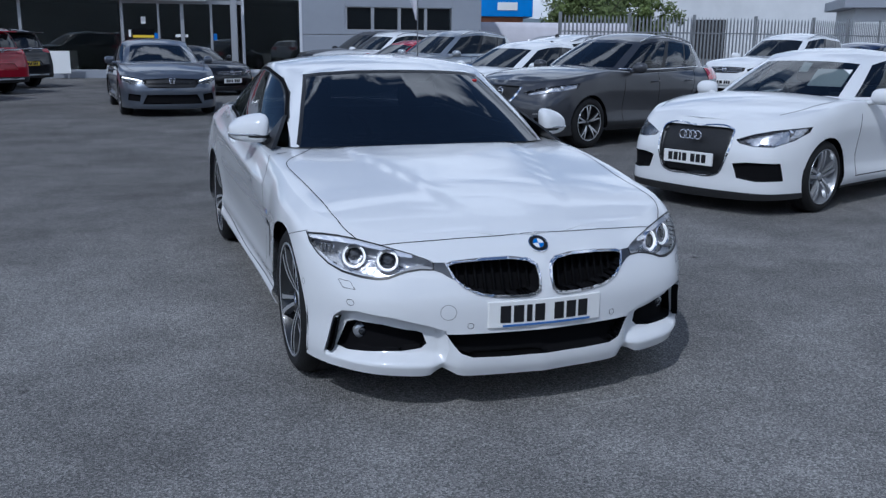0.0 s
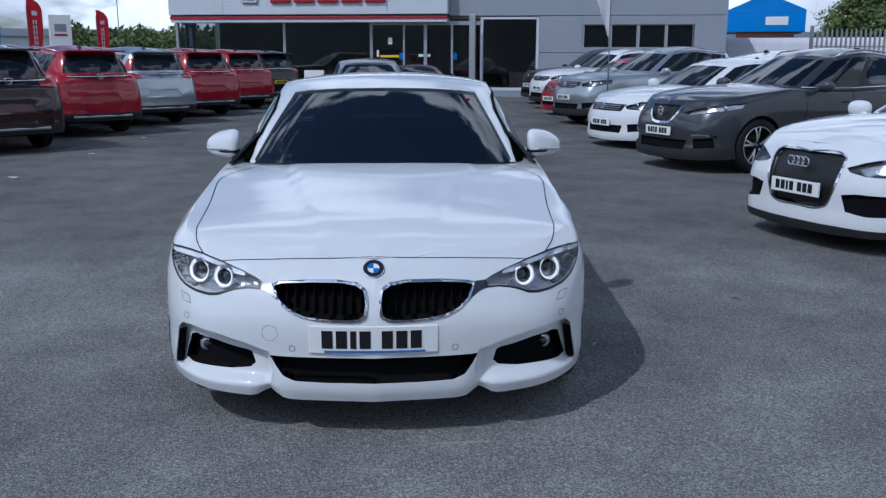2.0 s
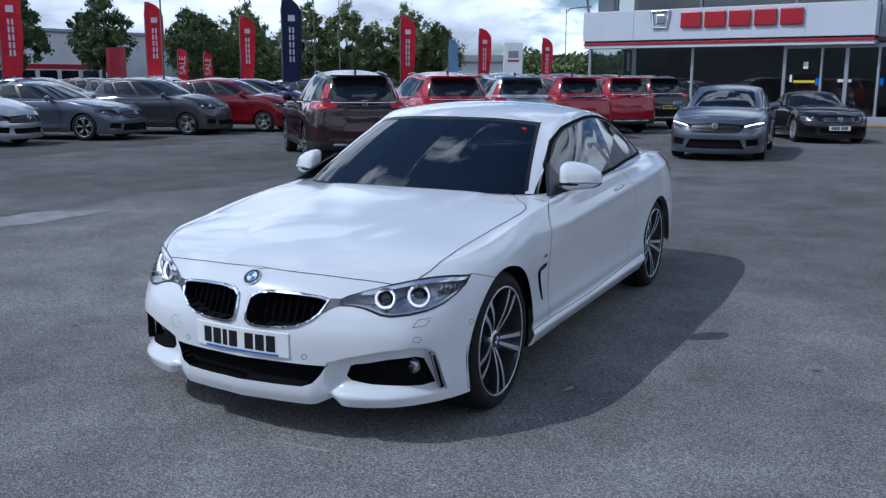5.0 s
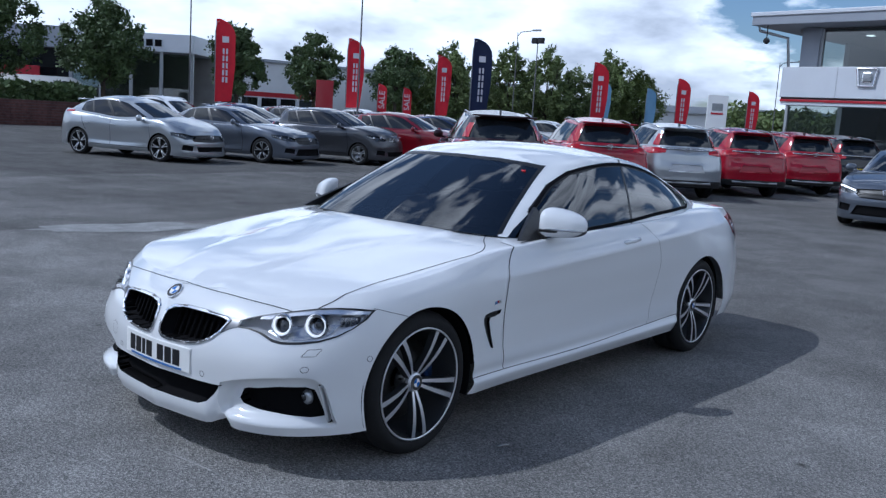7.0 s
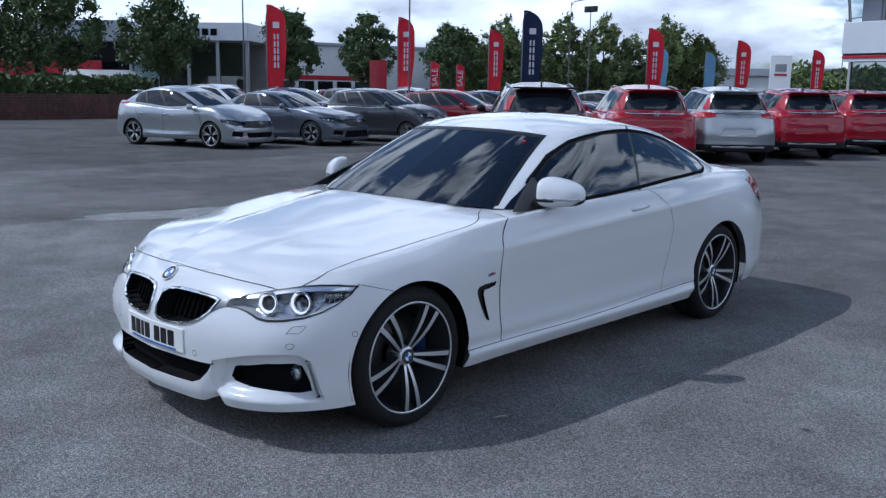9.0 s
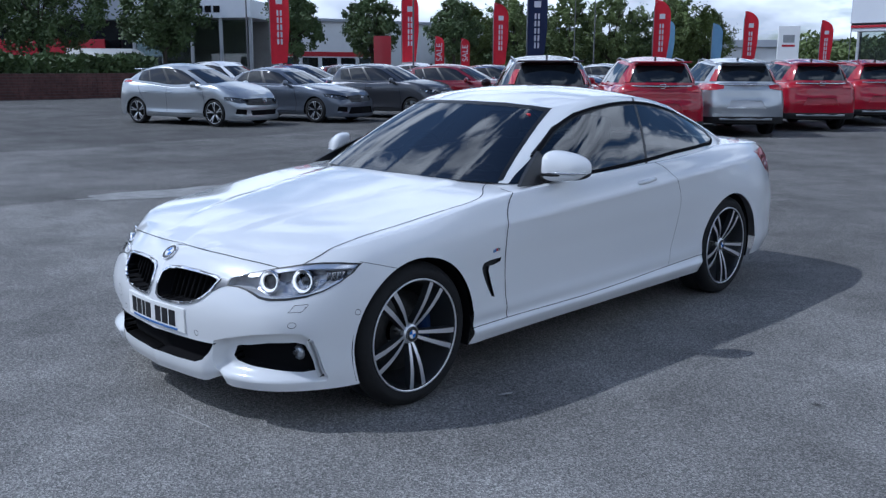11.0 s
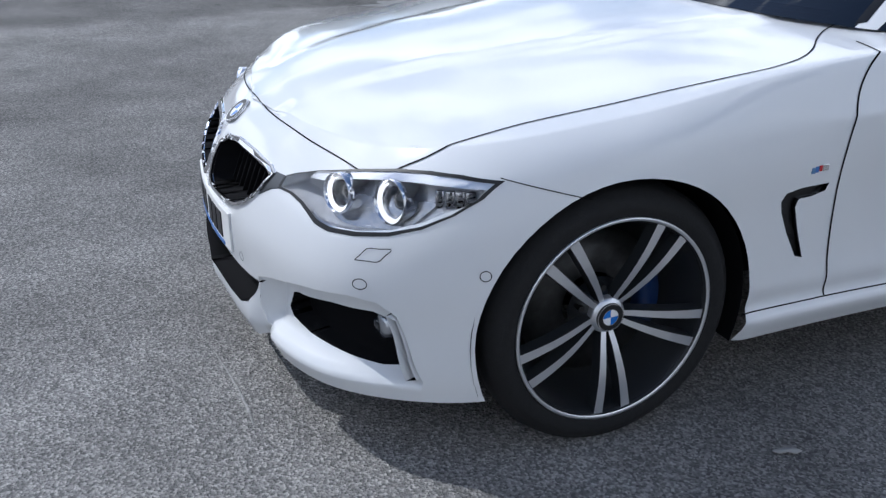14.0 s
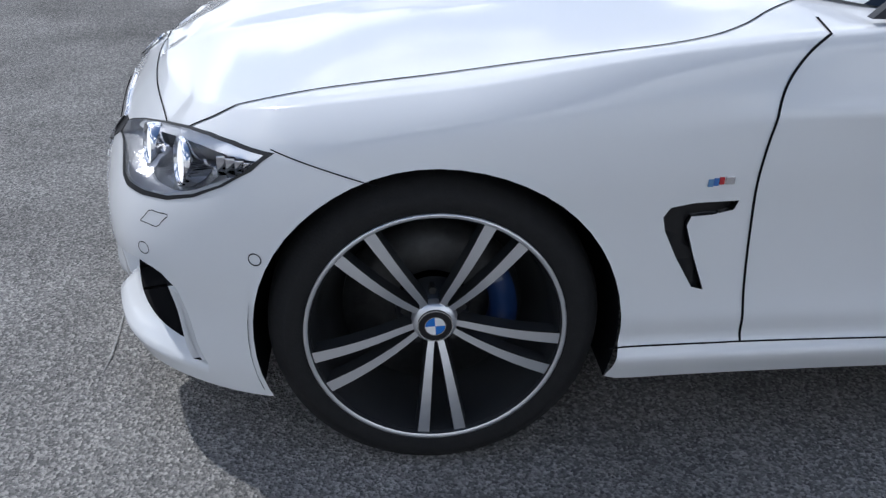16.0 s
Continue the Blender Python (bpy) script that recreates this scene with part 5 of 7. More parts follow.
    if s.get("rails"):
        head = shape[5]
        b = bmesh.new()
        tube(b, [Vector(head[i]) + Vector((-0.01, 0, 0.045 if i not in (3, 7) else 0.01)) for i in (3, 4, 5, 6, 7)], 0.014, 6)
        pair("roof_rail", b, M["silver_alloy"], car)
    if s.get("spoiler"):
        b = bmesh.new()
        top = shape[6][-1]
        add_box(b, (-0.60 * hw, top[0] - 0.10, top[1] - 0.02), (0.60 * hw, top[0] + 0.16, top[1] + 0.012), 0.012)
        part("roof_spoiler", b, body, car)
    b = bmesh.new()
    top = shape[6][-2]
    prism(b, [(0, 0), (0.14, 0), (0.12, 0.05), (0.08, 0.06)], lambda u, v, d: (0.012 - d, top[0] - 0.05 + u, top[1] - 0.01 + v), 0.024)
    part("aerial", b, M["black"], car, smooth=False)
    mid = shape[4][3]
    for side in (1, -1):
        b = bmesh.new()
        bmesh.ops.create_uvsphere(b, u_segments=18, v_segments=12, radius=1.0)
        for v in b.verts:
            x, y, z = v.co
            v.co = (side * (hw + 0.055 + 0.098 * math.copysign(abs(x) ** 0.75, x)), mid[1] + 0.17 + 0.065 * y + 0.03 * side * x, belt + 0.055 + 0.075 * math.copysign(abs(z) ** 0.8, z))
        tube(b, [(side * (hw - 0.10), mid[1] + 0.13, belt - 0.01), (side * (hw + 0.05), mid[1] + 0.16, belt + 0.02)], 0.025, 8)
        part("door_mirror", b, s.get("mirror", body), car)
        for y in ([wb * 0.52, wb * 0.84] if s.get("doors", 4) == 4 else [wb * 0.54]):
            b = bmesh.new()
            tube(b, [(side * (hw - 0.03), y, belt - 0.15), (side * (hw + 0.012), y + 0.04, belt - 0.145), (side * (hw + 0.012), y + 0.16, belt - 0.14), (side * (hw - 0.03), y + 0.20, belt - 0.135)], 0.012, 8)
            part("door_handle", b, s.get("handle", body), car)
    if s.get("plate_front", True):
        plate_at(car, (0, -fo - 0.010, s.get("plate_z", 0.45)), 0.0, 0.50, 0.11, "plate", blue=False)
    if s.get("plate_rear"):
        plate_at(car, (0, wb + ro + 0.012, deck - 0.44), math.pi, 0.50, 0.11, "plate_yellow", blue=False)
    for y in (0, wb):
        liner = bmesh.new()
        lathe(liner, [(ra * 0.8, hw * 0.45), (ra + 0.004, hw * 0.48), (ra + 0.004, hw - 0.035)], steps=28, centre=(0, y, rt))
        bmesh.ops.delete(liner, geom=[v for v in liner.verts if v.co.z < low - 0.02], context="VERTS")
        pair("wheel_housing", liner, M["matt_black"], car)
        for side in (1, -1):
            wheel_parts(car, (side * (hw - 0.135), y, rt), rt, rt * s.get("rim", 0.70), 0.22, wheel, side, 0.4)
    part("underbody", box_bm((-hw * 0.6, -fo * 0.75, low), (hw * 0.6, wb + ro * 0.8, low + 0.08)), M["matt_black"], car, smooth=False)
    if clear:
        cabin(car, s["ws"] - 0.02, s["rw"] - 0.15, hw * 0.80, belt - 0.01, -0.34)
    car.matrix_basis = m
    return car


def badge_at(car, at, kind, back=False):
    """A maker's mark as a plain shape: rings, a square mark or a disc."""
    b = bmesh.new()
    d = 0.01 if not back else -0.01
    if kind == "rings":
        for k in range(4):
            c = -0.075 + 0.05 * k
            tube(b, [(at[0] + c + 0.036 * math.cos(a), at[1] - d, at[2] + 0.036 * math.sin(a)) for a in np.linspace(0, 2 * math.pi, 21)], 0.006, 6)
    elif kind == "square":
        tube(b, [(at[0] + x, at[1] - d, at[2] + z) for x, z in ((-0.05, 0.04), (-0.038, -0.04), (0.038, -0.04), (0.05, 0.04), (-0.05, 0.04))], 0.008, 6)
        add_box(b, (at[0] - 0.026, at[1] - d - 0.005, at[2] - 0.006), (at[0] + 0.026, at[1] - d + 0.005, at[2] + 0.008), 0.002)
    else:
        tube(b, [(at[0] + 0.05 * math.cos(a), at[1] - d, at[2] + 0.05 * math.sin(a)) for a in np.linspace(0, 2 * math.pi, 25)], 0.008, 6)
        add_box(b, (at[0] - 0.06, at[1] - d - 0.006, at[2] - 0.012), (at[0] + 0.06, at[1] - d + 0.006, at[2] + 0.012), 0.003)
    part("car_badge", b, M["chrome"], car)


M["head_glow"] = material("headlamp_light", (1.0, 0.98, 0.95), emit=5.0)
M["lamp_bright"] = material("bright_lamp_housing", (0.45, 0.46, 0.48), rough=0.15, metal=0.9, bump=0.5, bump_scale=25)
M["lamp_dark"] = material("dark_lamp_housing", (0.10, 0.105, 0.11), rough=0.25, metal=0.7)
M["clad"] = material("grey_black_cladding", (0.02, 0.02, 0.021), rough=0.6, grain=0.15)
P_RED = paint("red_paint", (0.31, 0.004, 0.018), 0.08)
P_RED_DARK = paint("deep_red_paint", (0.15, 0.004, 0.010), 0.08)
P_BROWN = paint("brown_black_paint", (0.026, 0.007, 0.009), 0.1)
P_SILVER = paint("silver_paint", (0.40, 0.42, 0.44), 0.06, 0.28, 0.7)
P_GREY = paint("steel_grey_paint", (0.105, 0.118, 0.145), 0.08, 0.3, 0.5)
P_DARKGREY = paint("dark_grey_paint", (0.060, 0.062, 0.070), 0.08, 0.3, 0.5)
P_BLACK = paint("black_paint", (0.008, 0.008, 0.010))
P_BLUE = paint("dark_blue_paint", (0.015, 0.025, 0.07), 0.08, 0.3, 0.4)
P_WHITE = paint("plain_white_paint", (0.72, 0.73, 0.74))

FILM_BROWN = material("brown_plate_film", (0.13, 0.075, 0.075), rough=0.4, stain=0.1)
FILM_RED = material("red_plate_film", (0.36, 0.045, 0.055), rough=0.4, stain=0.1)
FILM_WHITE = material("white_plate_film", (0.62, 0.63, 0.64), rough=0.4, stain=0.1)
SUV = dict(fo=0.90, wb=2.66, ro=1.03, hw=0.925, low=0.26, nose=0.98, cowl=1.08, belt=1.09, deck=1.13, roof=1.66, ws=0.78, wt=1.50, rt=3.42, rw=3.66, tyre=0.355, head=0.95, rail=1.25, square=0.7, clad=0.18, skid=True, chrome_tail=True, rails=True, spoiler=True, quarter=1, riser=True, badge="square", plate_front=False,
           tails=[[(0.50, -0.04), (0.80, -0.02), (1.03, 0.02), (1.03, -0.15), (0.80, -0.155), (0.52, -0.12)]])
HATCH_WIDE = dict(fo=0.88, wb=2.60, ro=0.80, hw=0.885, low=0.20, nose=0.74, cowl=1.00, belt=0.94, deck=1.12, roof=1.51, ws=0.18, wt=1.16, rt=2.80, rw=3.30, tyre=0.325, head=0.98, rail=1.17, rim=0.76, tails=[[(0.80, 0.0), (1.02, 0.01), (1.02, -0.09), (0.84, -0.09)]], grille=[(-0.02, -0.06), (0.62, -0.075), (0.70, -0.11), (0.60, -0.22), (-0.02, -0.24)], bars=1, bar_mat="black", badge="square", square=0.2, plate_front=False, spoiler=True)
HATCH_LOW = dict(fo=0.92, wb=2.70, ro=0.90, hw=0.90, low=0.19, nose=0.77, cowl=0.95, belt=0.95, deck=1.02, roof=1.42, ws=0.50, wt=1.32, rt=2.75, rw=3.40, tyre=0.325, badge="square", square=0.35, bars=1, bar_w=1.2, bar_mat="black", plate_front=False, grille=[(-0.02, -0.055), (0.55, -0.085), (0.60, -0.125), (0.46, -0.235), (-0.02, -0.245)],
                 intake=[(-0.02, 0.22), (0.50, 0.22), (0.60, 0.05), (-0.02, 0.05)])
HATCH_TALL = dict(fo=0.80, wb=2.53, ro=0.68, hw=0.845, low=0.20, nose=0.86, cowl=1.03, belt=1.00, deck=1.05, roof=1.52, ws=0.25, wt=1.05, rt=2.75, rw=3.05, tyre=0.30, rail=1.24, head=0.94, badge="square", plate_front=False)
SMALL_WHITE = dict(fo=0.80, wb=2.47, ro=0.70, hw=0.87, low=0.18, nose=0.80, cowl=0.95, belt=0.93, deck=1.00, roof=1.41, clad=0.035, ws=0.44, wt=1.18, rt=2.40, rw=2.95, tyre=0.315, doors=2, badge="rings", square=0.55, bars=0, badge_down=0.14, badge_in=0.015, plate_z=0.46, wide_intake=True, rim=0.76,
                   grille=[(-0.02, -0.062), (0.36, -0.066), (0.405, -0.085), (0.415, -0.13), (0.38, -0.36), (0.32, -0.455), (0.26, -0.475), (-0.02, -0.48)], lamp=[(0.455, -0.155), (0.60, -0.105), (0.76, -0.068), (0.95, -0.040), (0.95, -0.085), (0.90, -0.150), (0.80, -0.205), (0.64, -0.205), (0.50, -0.185)], intake=[(0.47, 0.265), (0.60, 0.285), (0.86, 0.285), (0.88, 0.135), (0.70, 0.125), (0.52, 0.145)], lamp_mat="lamp_bright", frame=True)
CROSS = dict(fo=0.90, wb=2.65, ro=0.84, hw=0.903, low=0.22, nose=0.92, cowl=1.06, belt=1.03, deck=1.08, roof=1.585, ws=0.62, wt=1.38, rt=2.95, rw=3.30, tyre=0.35, rail=1.24, clad=0.15, chrome_line=True, rails=True, badge="ring", plate_z=0.52, bars=0, square=0.3, badge_down=0.15, vee=True, fog_trim=True, lamp_mat="lamp_bright",
             grille=[(-0.02, -0.07), (0.31, -0.075), (0.28, -0.17), (0.19, -0.265), (-0.02, -0.29)], lamp=[(0.38, -0.155), (0.62, -0.095), (0.955, -0.03), (0.96, -0.09), (0.80, -0.155), (0.48, -0.19)])
ESTATE = dict(fo=0.88, wb=2.62, ro=0.85, hw=0.89, low=0.18, nose=0.80, cowl=0.96, belt=0.95, deck=1.0, roof=1.45, ws=0.50, wt=1.25, rt=2.75, rw=3.30, tyre=0.315, badge="ring", plate_z=0.42, grille=[(-0.02, -0.08), (0.50, -0.09), (0.46, -0.20), (-0.02, -0.20)])
BIG_SUV = dict(fo=0.90, wb=2.71, ro=0.95, hw=0.925, low=0.27, nose=1.00, cowl=1.12, belt=1.10, deck=1.12, roof=1.70, ws=0.70, wt=1.42, rt=3.20, rw=3.52, tyre=0.36, rail=1.25, clad=0.14, rails=True, badge="ring", plate_z=0.60, square=0.4)
ROADSTER = dict(fo=0.82, wb=2.40, ro=0.85, hw=0.86, low=0.17, nose=0.70, cowl=0.86, belt=0.86, deck=0.90, roof=1.24, ws=0.60, wt=1.15, rt=1.85, rw=2.40, tyre=0.31, doors=2, badge="ring", plate_z=0.38, rail=1.18)


def spec(base, colour, **more):
    return {**base, "paint": colour, **more}


def nose_pose(x, y, heading):
    """Stands a car with its front axle at (x, y); heading turns it from facing -y."""
    return pose(x, y, 0, 0, 0, heading)


def tail_pose(x, y, phi, wb):
    """Stands a car by its rear axle, tail towards the open lot."""
    return pose(x - wb * math.sin(radians(phi)), y + wb * math.cos(radians(phi)), 0, 0, 0, 180 + phi)


PHI = 44
G_SUV = "SUVs parked in echelon"
brown = build_car("suv_car", "brown-black SUV parked tail out beside red ones", spec(SUV, P_BROWN, panel=FILM_BROWN), tail_pose(-6.45, 10.3, PHI, 2.66), G_SUV)
red_suv = build_car("suv_car", "bright red SUV parked tail out in the row", spec(SUV, P_RED, panel=FILM_RED), tail_pose(-6.15, 13.4, PHI, 2.66), G_SUV, wheel="dark")
build_car("suv_car", "silver SUV with red tail lamps in the row", spec(SUV, P_SILVER, panel=FILM_WHITE), tail_pose(-5.75, 16.1, PHI, 2.66), G_SUV, wheel="dark")
copy_thing(red_suv, tail_pose(-5.3, 18.9, PHI, 2.66))
copy_thing(red_suv, tail_pose(-4.9, 21.9, PHI, 2.66))
build_car("suv_car", "black SUV with a yellow rear plate by the showroom", spec(SUV, P_BLACK, plate_rear=True), tail_pose(-4.5, 24.8, PHI, 2.66), G_SUV, wheel="dark")
build_car("hatchback_car", "steel grey hatchback facing out with lit headlamps", spec(HATCH_LOW, P_GREY, lights_on=True), nose_pose(-0.66, 14.5, 4), clear=True)
build_car("roadster_car", "low black soft-top car by the showroom door", spec(ROADSTER, P_BLACK), nose_pose(0.9, 20.6, 24), wheel="silver")
G_LEFT = "cars parked side by side across the lot"
silver = build_car("hatchback_car", "silver five-door hatchback parked at the end of a row", spec(HATCH_WIDE, P_SILVER), nose_pose(-15.62, 9.85, 105), G_LEFT)
grey_hatch = build_car("hatchback_car", "grey hatchback parked beside a silver one", spec(HATCH_LOW, P_GREY), nose_pose(-15.25, 12.6, 105), G_LEFT)
tall_grey = build_car("hatchback_car", "dark grey tall hatchback in the row", spec(HATCH_TALL, P_DARKGREY), nose_pose(-14.6, 15.4, 105), G_LEFT, wheel="silver")
tall_red = build_car("hatchback_car", "red tall hatchback in the row", spec(HATCH_TALL, P_RED_DARK), nose_pose(-13.8, 17.6, 105), G_LEFT, wheel="silver")
G_RIGHT = "cars parked facing the lane"
small_white = build_car("hatchback_car", "white small hatchback with a large black grille and price card", spec(SMALL_WHITE, P_WHITE), nose_pose(3.92, 3.14, -70), G_RIGHT, clear=True, wheel="silver")
for x, z, w, h, lab in ((0.33, 1.13, 0.34, 0.24, "white price card behind the windscreen"), (0.02, 1.22, 0.09, 0.13, "small white tag")):
    b = box_bm((x - w / 2, -0.003, -h / 2), (x + w / 2, 0.003, h / 2), 0.0, Matrix.Translation((0, 0.92 + (z - 1.13) * 1.2, z)) @ Matrix.Rotation(radians(-50), 4, "X"))
    part("price_card", b, M["white"], small_white, lab, smooth=False)
build_car("crossover_car", "dark grey crossover with chrome window strips", spec(CROSS, P_DARKGREY, mirror=P_DARKGREY), nose_pose(4.24, 8.0, -68), G_RIGHT, clear=True)
build_car("hatchback_car", "white hatchback beside a grey crossover", spec(ESTATE, P_WHITE), nose_pose(4.1, 11.0, -68), G_RIGHT, wheel="dark")
build_car("suv_car", "silver SUV with roof rails in the row", spec(BIG_SUV, P_SILVER), nose_pose(4.35, 16.0, -68), G_RIGHT, wheel="silver")
build_car("hatchback_car", "red hatchback beyond a silver SUV", spec(ESTATE, P_RED), nose_pose(4.5, 19.2, -68), G_RIGHT, wheel="silver")
white_suv = build_car("suv_car", "white SUV near the showroom", spec(BIG_SUV, P_WHITE), nose_pose(4.6, 21.9, -68), G_RIGHT, wheel="dark")
build_car("suv_car", "black boxy SUV beside the showroom wall", spec(BIG_SUV, P_BLACK, roof=1.72), nose_pose(4.7, 24.7, -68), G_RIGHT, wheel="dark")
G_BACK = "cars in the rows behind"
white_cross = build_car("crossover_car", "white crossover in the row behind", spec(CROSS, P_WHITE, plate_front=False), nose_pose(-21.2, 14.6, 105), G_BACK)
blue_hatch = build_car("hatchback_car", "dark blue hatchback in the row behind", spec(HATCH_WIDE, P_BLUE), nose_pose(-21.0, 17.4, 105), G_BACK)
for ob, places in ((tall_grey, ((-20.4, 20.2), (-27.0, 25.0))), (grey_hatch, ((-19.8, 23.0), (-33.0, 28.5))), (tall_red, ((-30.5, 27.5), (-24.5, 31.5))), (silver, ((-27.5, 21.8), (-23.0, 34.0))), (blue_hatch, ((-19.0, 25.8), (-18.0, 28.6))), (white_cross, ((-25.8, 28.3), (-17.2, 31.5)))):
    for x, y in places:
        tagged(copy_thing(ob, nose_pose(x, y, 105)), group=G_BACK)
G_RB = "cars parked by the fence"
tagged(copy_thing(white_cross, nose_pose(9.0, 13.2, 110)), group=G_RB)
tagged(copy_thing(white_suv, nose_pose(12.0, 13.4, -70)), "white SUV parked by the fence", group=G_RB)
tagged(copy_thing(blue_hatch, nose_pose(15.0, 14.2, -70)), "dark blue hatchback parked by the fence", group=G_RB)
tagged(copy_thing(grey_hatch, nose_pose(18.5, 15.0, -70)), "grey hatchback parked by the fence", group=G_RB)


# ---- ground, showroom, flags, trees, distance ----
bm = bmesh.new()
n = 40
xs = np.concatenate([[-1500, -400], np.linspace(-120, 120, n), [400, 1500]])
ys = np.concatenate([[-1500, -400], np.linspace(-120, 120, n), [400, 1500]])
vs = [[bm.verts.new((x, y, 0)) for y in ys] for x in xs]
for i in range(len(xs) - 1):
    for j in range(len(ys) - 1):
        bm.faces.new((vs[i][j], vs[i + 1][j], vs[i + 1][j + 1], vs[i][j + 1]))
tagged(part("ground", bm, M["tarmac"]), "worn grey tarmac of the car lot", "ground", kind="structure")

M["panel"] = material("grey_cladding_panel", (0.30, 0.32, 0.36), rough=0.45, stain=0.06, stain_scale=0.8, grain=0.03)
M["fascia"] = material("white_fascia", (0.60, 0.62, 0.66), rough=0.4, stain=0.05, stain_scale=0.7)
M["frame"] = material("aluminium_frame", (0.42, 0.43, 0.45), rough=0.4, metal=0.5)
M["dark_in"] = material("showroom_dark", (0.03, 0.03, 0.032), rough=0.9)
M["shop_wall"] = material("showroom_wall", (0.32, 0.31, 0.30), rough=0.8, stain=0.1)
M["shop_floor"] = material("showroom_tiles", (0.22, 0.22, 0.22), rough=0.2, grain=0.1, grain_scale=8)
M["sign_red"] = material("sign_red", (0.38, 0.012, 0.025), rough=0.35, coat=0.5)
M["flag_red"] = material("flag_red", (0.55, 0.012, 0.028), rough=0.8, stain=0.15, stain_scale=2.0, grain=0.1, grain_scale=60)
M["flag_navy"] = material("flag_navy", (0.010, 0.016, 0.055), rough=0.8, stain=0.15)
M["flag_blue"] = material("flag_blue", (0.16, 0.30, 0.45), rough=0.8, stain=0.1)
M["flag_white"] = material("flag_white", (0.62, 0.60, 0.64), rough=0.8, stain=0.08)
M["brick_paving"] = material("orange_paving", (0.35, 0.20, 0.11), rough=0.85, stain=0.2, grain=0.2)
M["brick"] = material("dark_red_brick", (0.085, 0.040, 0.036), rough=0.9, grain=0.35, grain_scale=7, stain=0.3)
M["mortar"] = material("mortar", (0.09, 0.085, 0.08), rough=0.95, stain=0.2)
M["leaf"] = material("leaf_green", (0.070, 0.105, 0.035), rough=0.65, stain=0.45, stain_scale=0.9, grain=0.4, grain_scale=9)
M["leaf_light"] = material("leaf_light_green", (0.115, 0.150, 0.045), rough=0.65, stain=0.45, stain_scale=0.8, grain=0.4, grain_scale=9)
M["bark"] = material("bark", (0.05, 0.04, 0.03), rough=0.95, stain=0.3, bump=0.6, bump_scale=30)
M["galv"] = material("galvanised_steel", (0.28, 0.29, 0.30), rough=0.55, metal=0.4, stain=0.2)
# hill grass with distance haze mixed into its blue-grey colour
M["hill"] = material("hazed_hill_grass", (0.16, 0.20, 0.22), rough=1.0, stain=0.25, stain_scale=0.01)
M["blue_clad"] = material("bright_blue_cladding", (0.01, 0.20, 0.62), rough=0.45, stain=0.1)
M["warm_brick"] = material("orange_brick", (0.40, 0.16, 0.09), rough=0.9, stain=0.15, grain=0.2, grain_scale=20)
M["shed_white"] = material("shed_white", (0.62, 0.63, 0.64), rough=0.6, stain=0.1, stain_scale=0.3)
M["yellow"] = material("yellow_print", (0.75, 0.55, 0.03), rough=0.5)
M["lamp_on"] = material("ceiling_lamp", (1.0, 0.97, 0.9), emit=5.0)

FACADE = pose(0, 30.5, 0, 0, 0, -9.5)


def fpart(name, lo, hi, mat, parent, bevel=0.01, label=""):
    return part(name, box_bm(lo, hi, bevel), mat, parent, label, smooth=False)


